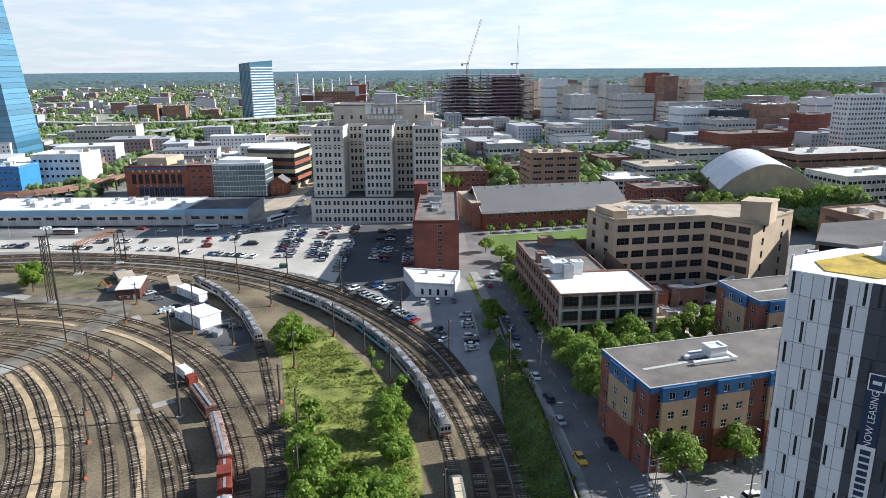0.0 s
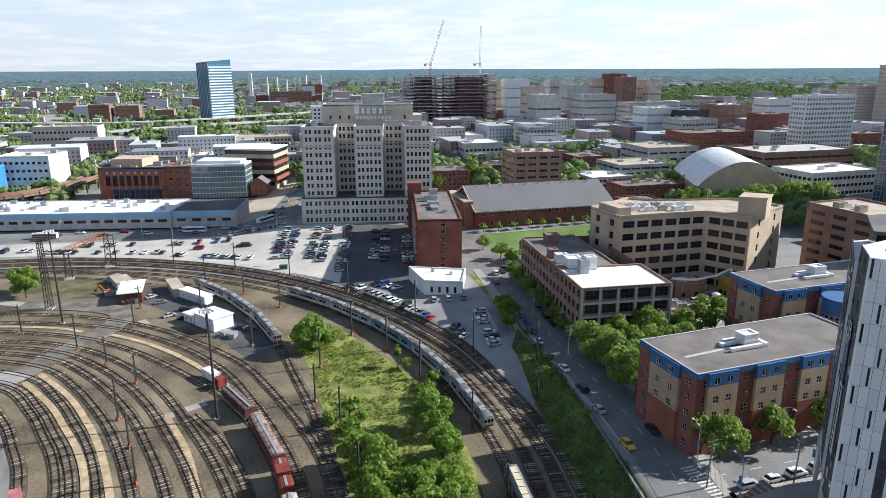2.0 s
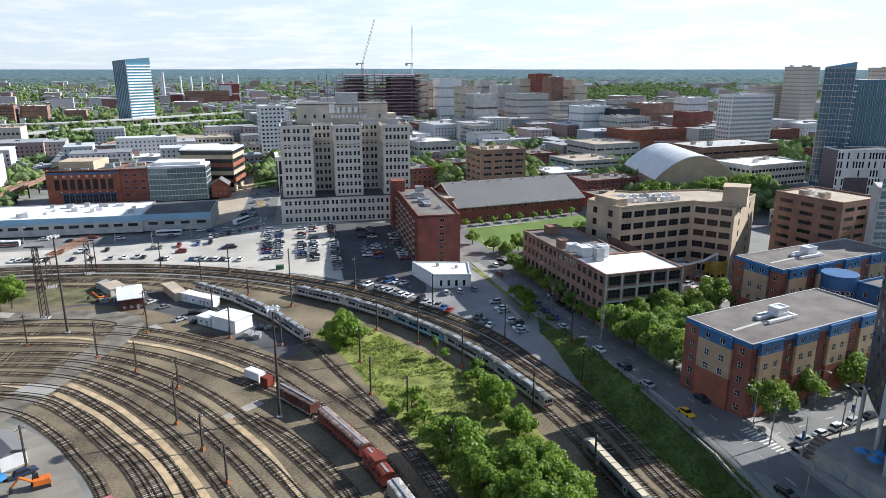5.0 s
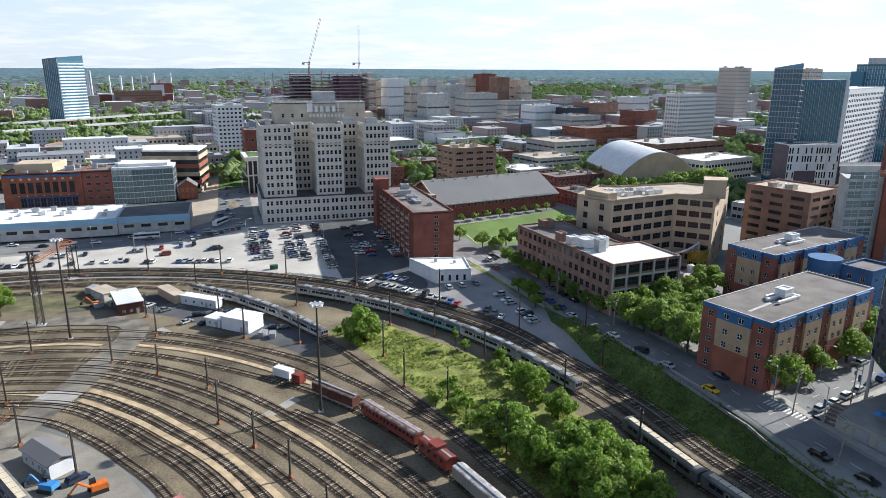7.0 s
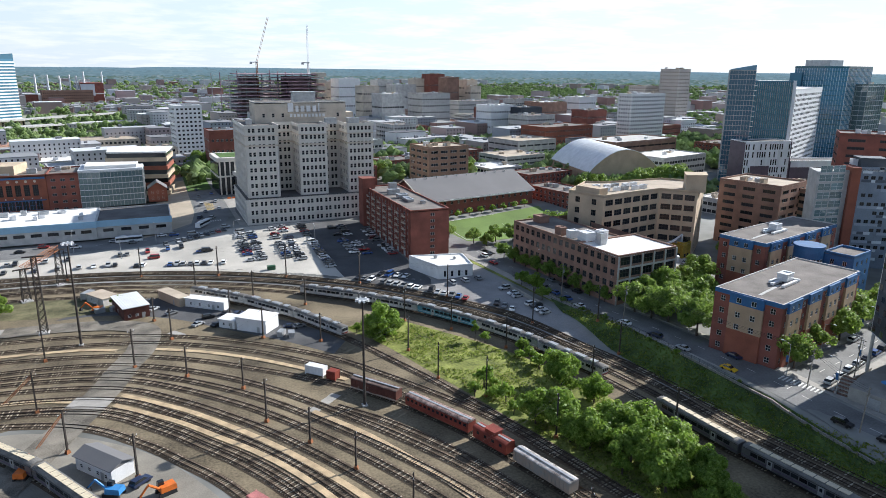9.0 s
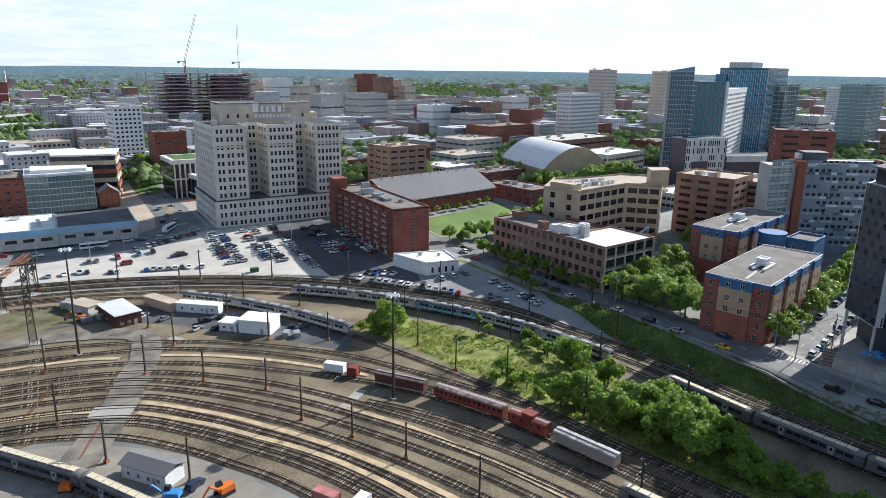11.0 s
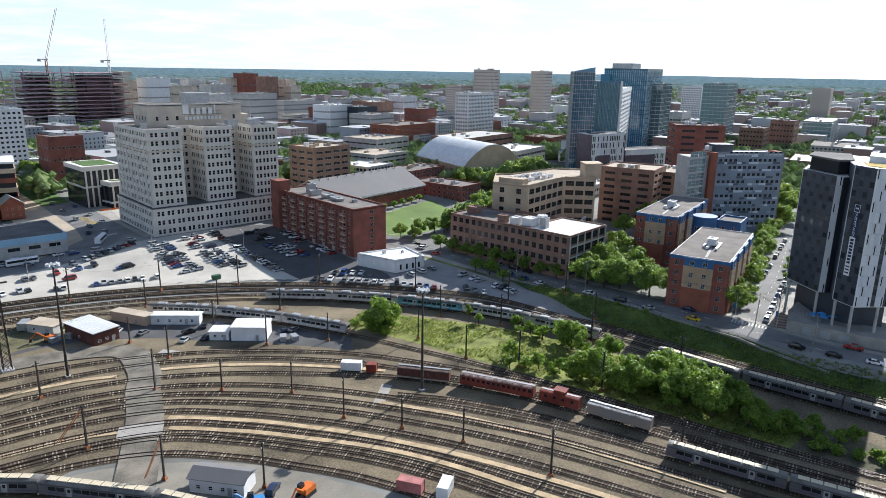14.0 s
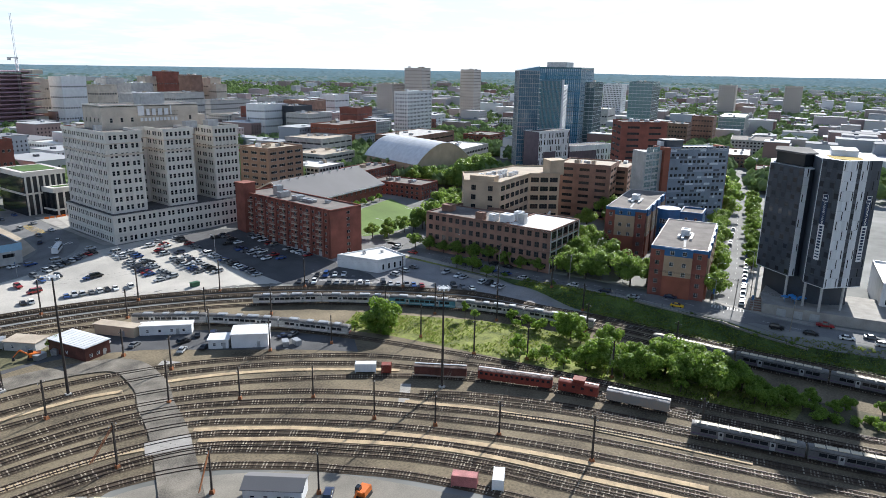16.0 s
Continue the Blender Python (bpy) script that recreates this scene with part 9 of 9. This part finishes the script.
lattice(-152, 247.7, 27, 1.1, 0.7, "signal_tower", "Dark riveted lattice tower beside the tracks")
lattice(-162, 286, 13, 1.4, 0.8, "gantry_leg", "Rusty lattice gantry leg", 20)
lattice(-152, 303, 15, 1.4, 0.8, "gantry_leg", "Rusty lattice gantry leg", 20)
gb = Shape()
for dz in (0, 2.0):
    for dy in (-0.8, 0.8):
        gb.tube((-162 + dy, 286, 13 + dz - 1), (-152 + dy, 303, 15 + dz), 0.14, n=4)
for k in range(9):
    p, q = Vector((-162, 286, 12)).lerp(Vector((-152, 303, 15)), k / 9), Vector((-162, 286, 12)).lerp(Vector((-152, 303, 15)), (k + 1) / 9)
    for dy in (-0.8, 0.8):
        gb.tube((p.x + dy, p.y, p.z), (q.x + dy, q.y, q.z + 2), 0.09, n=4); gb.tube((p.x + dy, p.y, p.z + 2), (q.x + dy, q.y, q.z), 0.09, n=4)
solid("gantry_beam", gb, M_RUSTP, "Rust-brown lattice gantry beam over the tracks", "gantry")


def hut(name, label, a, b, depth, h, wall_mat, roof_mat, pitch=0.0, wins=3, z=None, ribs=False):
    """A shed or trailer whose front runs from a to b."""
    a, b = Vector(a), Vector(b)
    d = b - a
    L, ang = d.length, math.atan2(d.y, d.x)
    m = Matrix.Translation((a.x, a.y, height(a.x, a.y) if z is None else z)) @ pose(0, 0, 0, 0, 0, math.degrees(ang))
    t = thing(name, label, "shed", m)
    w = Shape()
    f = facade(w, (0, 0), 0, L, 0, h, bays(L, wins, 1.0, 0.6) if wins else [], [(1.0, 2.0)], 0.1)
    facade(w, (L, 0), math.pi / 2, depth, 0, h, [], []); facade(w, (L, depth), math.pi, L, 0, h, [], [])
    f += facade(w, (0, depth), -math.pi / 2, depth, 0, h, bays(depth, 1, 0.9), [(1.0, 2.0)], 0.1)
    part("wall", w, wall_mat, t)
    for m_, w_, h_ in f:
        part("window", window_mesh(w_, h_, M_METALW, M_GLASS, 0, 1, 0.1), None, t, m=m_)
    s = Shape()
    if pitch:
        s.loft([[(x, -0.5, h - 0.05), (x, depth / 2, h + pitch), (x, depth + 0.5, h - 0.05), (x, depth + 0.5, h + 0.1), (x, depth / 2, h + pitch + 0.18), (x, -0.5, h + 0.1)] for x in (-0.4, L + 0.4)])
        for x in (0.01, L - 0.01):
            s.face([(x, 0, h), (x, depth, h), (x, depth / 2, h + pitch)])
    else:
        s.box(-0.35, L + 0.35, -0.35, depth + 0.35, h, h + 0.25)
    part("roof", s, roof_mat, t)
    s = Shape(); s.box(L * 0.7, L * 0.7 + 1.0, -0.05, -0.01, 0.1, 2.1); part("door", s, M_METALG, t)
    if ribs:
        rs = Shape(); rs.box(-0.06, 0.06, -0.35, depth + 0.35, h + 0.25, h + 0.32); rm = rs.mesh("roof_rib", roof_mat)
        for i in range(int(L / 0.9)):
            part("roof_rib", rm, None, t, m=pose(0.4 + i * 0.9, 0, 0))


hut("depot_shed", "Dark brick depot shed with white metal roof", (-127.6, 249.8), (-119.3, 252), 17, 4.4, M_BOXR, M_METALW, 0, 3, ribs=True)
hut("tan_shed", "Low tan block shed", (-116, 271), (-109, 257.5), 4, 3.4, M_BRICKT, M_ROOFT, 0, 0)
hut("grey_shed", "Small grey shed on the grass", (-141, 277.5), (-135, 268.5), 6, 3.0, M_CONC, M_ROOFT, 0, 2)
hut("office_trailer", "Long white office trailer", (-107, 258), (-94.2, 247.2), 3.6, 3.3, M_METALW, M_METALW, 0, 4, ribs=True)
hut("office_trailer", "Small white site trailer", (-97.5, 231.5), (-92.8, 227.3), 5.5, 3.0, M_METALW, M_METALW, 0, 2)
hut("white_store", "White corrugated storage building", (-92.2, 226.6), (-83.6, 219), 8, 4.6, M_METALW, M_METALW, 0, 0, ribs=True)
hut("site_cabin", "White cabin with grey pitched roof in the service lot", (-135.6, 155.2), (-128, 145.4), 5.5, 3.4, M_METALW, M_SHING, 1.2, 4)


def container(x, y, head, L, mat, label):
    c = thing("container", label, "container", pose(x, y, height(x, y) + 0.35, 0, 0, head), "yard containers")
    s = Shape(); s.box(-L / 2, L / 2, -1.22, 1.22, 0.1, 2.6); part("body", s, mat, c)
    for k in range(int(L / 0.5)):
        s = Shape(); s.box(-L / 2 + 0.2 + k * 0.5, -L / 2 + 0.42 + k * 0.5, -1.26, -1.221, 0.25, 2.45); part("corrugation", s, mat, c)
    for sx in (-1, 1):
        for sy in (-1, 1):
            s = Shape(); s.box(sx * (L / 2) - 0.1, sx * (L / 2) + 0.1, sy * 1.2 - 0.1, sy * 1.2 + 0.1, -0.35, 2.65); part("corner_post", s, mat, c)


container(-75, 182.3, -47, 6.1, M_METALW, "White container on stands beside the tracks")
container(-71.3, 177.2, -47, 2.8, M_REDCAR, "Short rust-red container beside the tracks")
container(-100, 124.5, -60, 5.5, surf("faded_pink_paint", (0.42, 0.16, 0.15), 0.7, 0.2, 0.5, 4.0, 0.0), "Faded pink container in the service lot")
container(-95, 119, 32, 5, M_METALW, "White container in the service lot")
container(-141, 281, 60, 5, M_METALG, "Grey store box on the grass")


def excavator(x, y, head, paint=M_ORANGE, label="Orange tracked excavator parked on the lot"):
    e = thing("excavator", label, "machine", pose(x, y, height(x, y) + 0.05, 0, 0, head))
    for y_ in (-1.1, 1.1):
        s = Shape(); s.box(-1.9, 1.9, y_ - 0.3, y_ + 0.3, 0, 0.8, taper=0.1); part("crawler", s, M_BLACK, e)
    s = Shape(); s.box(-2.0, 1.4, -1.2, 1.2, 0.85, 2.0, taper=0.12); part("body", s, paint, e)
    s = Shape(); s.box(0.1, 1.5, -1.2, -0.1, 1.5, 2.9, taper=0.1); part("cab", s, M_CARGL, e)
    s = Shape(); s.tube((1.2, 0.4, 1.6), (3.6, 0.4, 3.6), 0.28); s.tube((3.6, 0.4, 3.6), (5.4, 0.4, 1.6), 0.22); part("boom", s, paint, e)
    s = Shape(); s.box(5.0, 5.9, -0.2, 1.0, 0.6, 1.6, taper=0.15); part("bucket", s, M_BLACK, e)


excavator(-117.5, 138.2, 200)
excavator(-127.6, 141.5, 150, M_BLUEW, "Blue compact digger parked beside the cabin")
car("suv", 6, pose(-122.4, 143.6, 0.06, 0, 0, 40))
excavator(-146, 156, 70)
excavator(-137, 264, 160)
for i, (x, y) in enumerate(((-70.3, 286.1), (-136, 262.5), (-131, 263), (-79, 216), (-76, 214), (-128, 256))):
    s = Shape(); s.box(-1.6, 1.6, -0.9, 0.9, 0, 1.6, taper=-0.12); s.box(-1.75, 1.75, -1.05, 1.05, 1.6, 1.75)
    solid("dumpster", s, surf("green_bin_paint", (0.03, 0.10, 0.05), 0.6, 0.2) if i == 0 else M_METALG, "Green steel dumpster at the lot edge" if i == 0 else "Grey steel skip in the depot yard", "dumpster", pose(x, y, height(x, y) + 0.06, 0, 0, 20 * i))


# ---- fence, retaining walls, street furniture ----
def fence(pts, label, h=2.2, mat=None, gap=3.0):
    f = thing("fence", label, "fence", group="railway fences")
    line = spline(pts, gap)
    ps = Shape(); ps.tube((0, 0, 0), (0, 0, h), 0.05, n=5); pm = ps.mesh("post", mat or M_BLACK)
    for q, _ in line:
        part("post", pm, None, f, m=pose(q.x, q.y, height(q.x, q.y)))
    for (a, _), (b, _) in zip(line, line[1:]):
        s = Shape()
        A, B = Vector((a.x, a.y, height(a.x, a.y))), Vector((b.x, b.y, height(b.x, b.y)))
        for z in (0.2, h - 0.1):
            s.tube(A + Vector((0, 0, z)), B + Vector((0, 0, z)), 0.035, n=4)
        n = 10
        for k in range(1, n):
            p = A.lerp(B, k / n); s.tube(p + Vector((0, 0, 0.2)), p + Vector((0, 0, h - 0.1)), 0.018, n=3)
        part("fence_panel", s, mat or M_BLACK, f)


FENCE = [(18.5, 232), (20.2, 205), (22.2, 180), (25.6, 152), (27.4, 127), (28, 105), (29.5, 85), (35, 60)]
fence(FENCE, "Black steel railing above the embankment")
fence([(-110, 341.5), (-82, 352)], "Low metal fence along the avenue", 1.2, M_METALG)
def wall_run(name, pts, h, mat, label, base=-1.0):
    s = Shape()
    rings = []
    for q, hd in spline(pts, 3.0):
        n = Vector((hd.y, -hd.x)) * 0.2
        z = height(q.x, q.y)
        rings.append([(q.x - n.x, q.y - n.y, z + base), (q.x + n.x, q.y + n.y, z + base), (q.x + n.x, q.y + n.y, z + h), (q.x - n.x, q.y - n.y, z + h)])
    s.loft(rings)
    solid(name, s, mat, label, "wall", kind="structure")


wall_run("retaining_wall", [(10.5, 226), (11.8, 212), (12.6, 199)], 1.6, M_PAVE, "Pale concrete retaining wall at the car park")
wall_run("retaining_wall", [(26.4, 148), (27.8, 128), (28.6, 105), (30.2, 85)], 0.7, M_PAVE, "Concrete kerb wall under the railing")
wall_run("kerb_wall", [(45.8, 107.6), (56, 110.6), (70, 114.2)], 1.0, M_PAVE, "Pale concrete planter wall")


def street_lamp(x, y, head, h=9.5, banner=False):
    l = thing("street_lamp", "Grey street lamp with a curved arm", "street lamp", pose(x, y, height(x, y) + 0.1, 0, 0, head), "street lamps")
    s = Shape(); s.tube((0, 0, 0), (0, 0, h), 0.13, 0.08, 7); part("post", s, M_METALG, l)
    s = Shape(); s.tube((0, 0, h - 0.2), (1.6, 0, h + 0.5), 0.06, n=5); s.tube((1.6, 0, h + 0.5), (2.4, 0, h + 0.5), 0.05, n=5); part("arm", s, M_METALG, l)
    s = Shape(); s.box(2.2, 3.0, -0.18, 0.18, h + 0.38, h + 0.55, taper=0.04); part("lamp_head", s, M_METALW, l)
    if banner:
        s = Shape(); s.box(0.12, 0.75, -0.03, 0.03, 4.0, 6.0); part("banner", s, M_BLUEP, l)


for x, y, hd, bn in ((41.4, 156.3, 190, 1), (43.2, 120.5, 100, 1), (38, 190, 185, 1), (33, 232, 185, 0), (46, 107.5, 100, 1), (66, 127.6, -75, 0), (92, 134, -75, 1), (66, 115.5, 105, 1), (95, 122, 105, 0), (-150, 340.5, 90, 0), (-190, 339.5, 90, 0), (-115, 343, 95, 1), (-225, 338, 90, 0), (-45, 312, 90, 0), (-80, 330, 0, 0), (-130, 326, 0, 0)):
    street_lamp(x, y, hd, 9.5, bn)


def utility_pole(x, y, h, head):
    p = thing("utility_pole", "Leaning grey wooden utility pole with crossarms", "pole", pose(x, y, height(x, y) - 0.1, 2, 0, head), "utility poles")
    s = Shape(); s.tube((0, 0, 0), (0, 0, h), 0.17, 0.11, 7); part("shaft", s, surf("grey_wood", (0.26, 0.23, 0.19), 0.9, 0.2, 0.6, 6.0, 0.1) if not UP else UP[0], p)
    UP.append(p.children[0].data.materials[0])
    for z in (h - 0.8, h - 2.0):
        s = Shape(); s.box(-1.3, 1.3, -0.07, 0.07, z, z + 0.14); part("crossarm", s, UP[0], p)
    s = Shape(); s.tube((0.35, 0, h - 3.6), (0.35, 0, h - 2.5), 0.22, n=8); part("transformer", s, M_METALG, p)


UP = []
UPS = [(28.2, 173, 13, 20), (42, 113, 12, 20), (33.6, 92, 12, 15), (24.4, 205, 13, 10), (60, 112.5, 12, 100)]
for u_ in UPS:
    utility_pole(*u_)
for a, b in ((0, 3), (0, 1), (1, 2), (1, 4)):
    for k in (-1.1, 0, 1.1):
        s = Shape()
        A, B = UPS[a], UPS[b]
        P, Q = Vector((A[0] + k * 0.9, A[1] + k * 0.3, height(A[0], A[1]) + A[2] - 0.7)), Vector((B[0] + k * 0.9, B[1] + k * 0.3, height(B[0], B[1]) + B[2] - 0.7))
        rings = []
        for i in range(9):
            t = i / 8
            c = P.lerp(Q, t) - Vector((0, 0, 3.2 * t * (1 - t)))
            rings.append([c + Vector((0, 0, 0.03)), c + Vector((-0.025, 0, -0.02)), c + Vector((0.025, 0, -0.02))])
        s.loft(rings)
        solid("street_wire", s, M_BLACK, "Thin dark wire along the street", "wire", group="street wires")
# road markings, one stripe each
stm = (lambda s: (s.box(-1.5, 1.5, -0.08, 0.08, 0, 0.02), s)[1])(Shape()).mesh("lane_stripe", M_WHITEL)
for pts, sp in ((ROAD_A[2:9], 9), (ROAD_B[:4], 9), ([(-250, 347), (-150, 350), (-112, 352)], 10)):
    mk = thing("lane_marking", "Worn white dashed lane line", "road marking", group="lane markings", kind="structure")
    for q, h in spline(pts, sp):
        part("lane_stripe", stm, None, mk, m=pose(q.x, q.y, height(q.x, q.y) + 0.1, 0, 0, math.degrees(math.atan2(h.y, h.x))))
cwm = (lambda s: (s.box(-0.25, 0.25, -1.6, 1.6, 0, 0.02), s)[1])(Shape()).mesh("crosswalk_bar", M_WHITEL)
cw = thing("crosswalk", "Worn white zebra crossing bars", "road marking", kind="structure")
for k in range(11):
    x, y = 43.6 + 0.0, 109.8 + k * 1.05
    part("crosswalk_bar", cwm, None, cw, m=pose(x - k * 0.25, y, height(x, y) + 0.11, 0, 0, 105))
for k in range(9):
    x, y = -92 + k * 1.2, 372
    part("crosswalk_bar", cwm, None, cw, m=pose(x, y, height(x, y) + 0.1, 0, 0, 0))
pitch = thing("pitch_lines", "White lines on the playing field", "field marking", kind="structure")
for a, b in (((26, 292), (28, 325)), ((86, 303), (94, 340)), ((26, 292), (86, 303)), ((28, 325), (94, 340)), ((56, 297), (61, 332))):
    a, b = Vector(a), Vector(b); d = b - a; c = (a + b) / 2
    s = Shape(); s.box(-d.length / 2, d.length / 2, -0.12, 0.12, 0, 0.03)
    part("field_line", s, M_WHITEL, pitch, m=pose(c.x, c.y, height(c.x, c.y) + 0.1, 0, 0, math.degrees(math.atan2(d.y, d.x))))
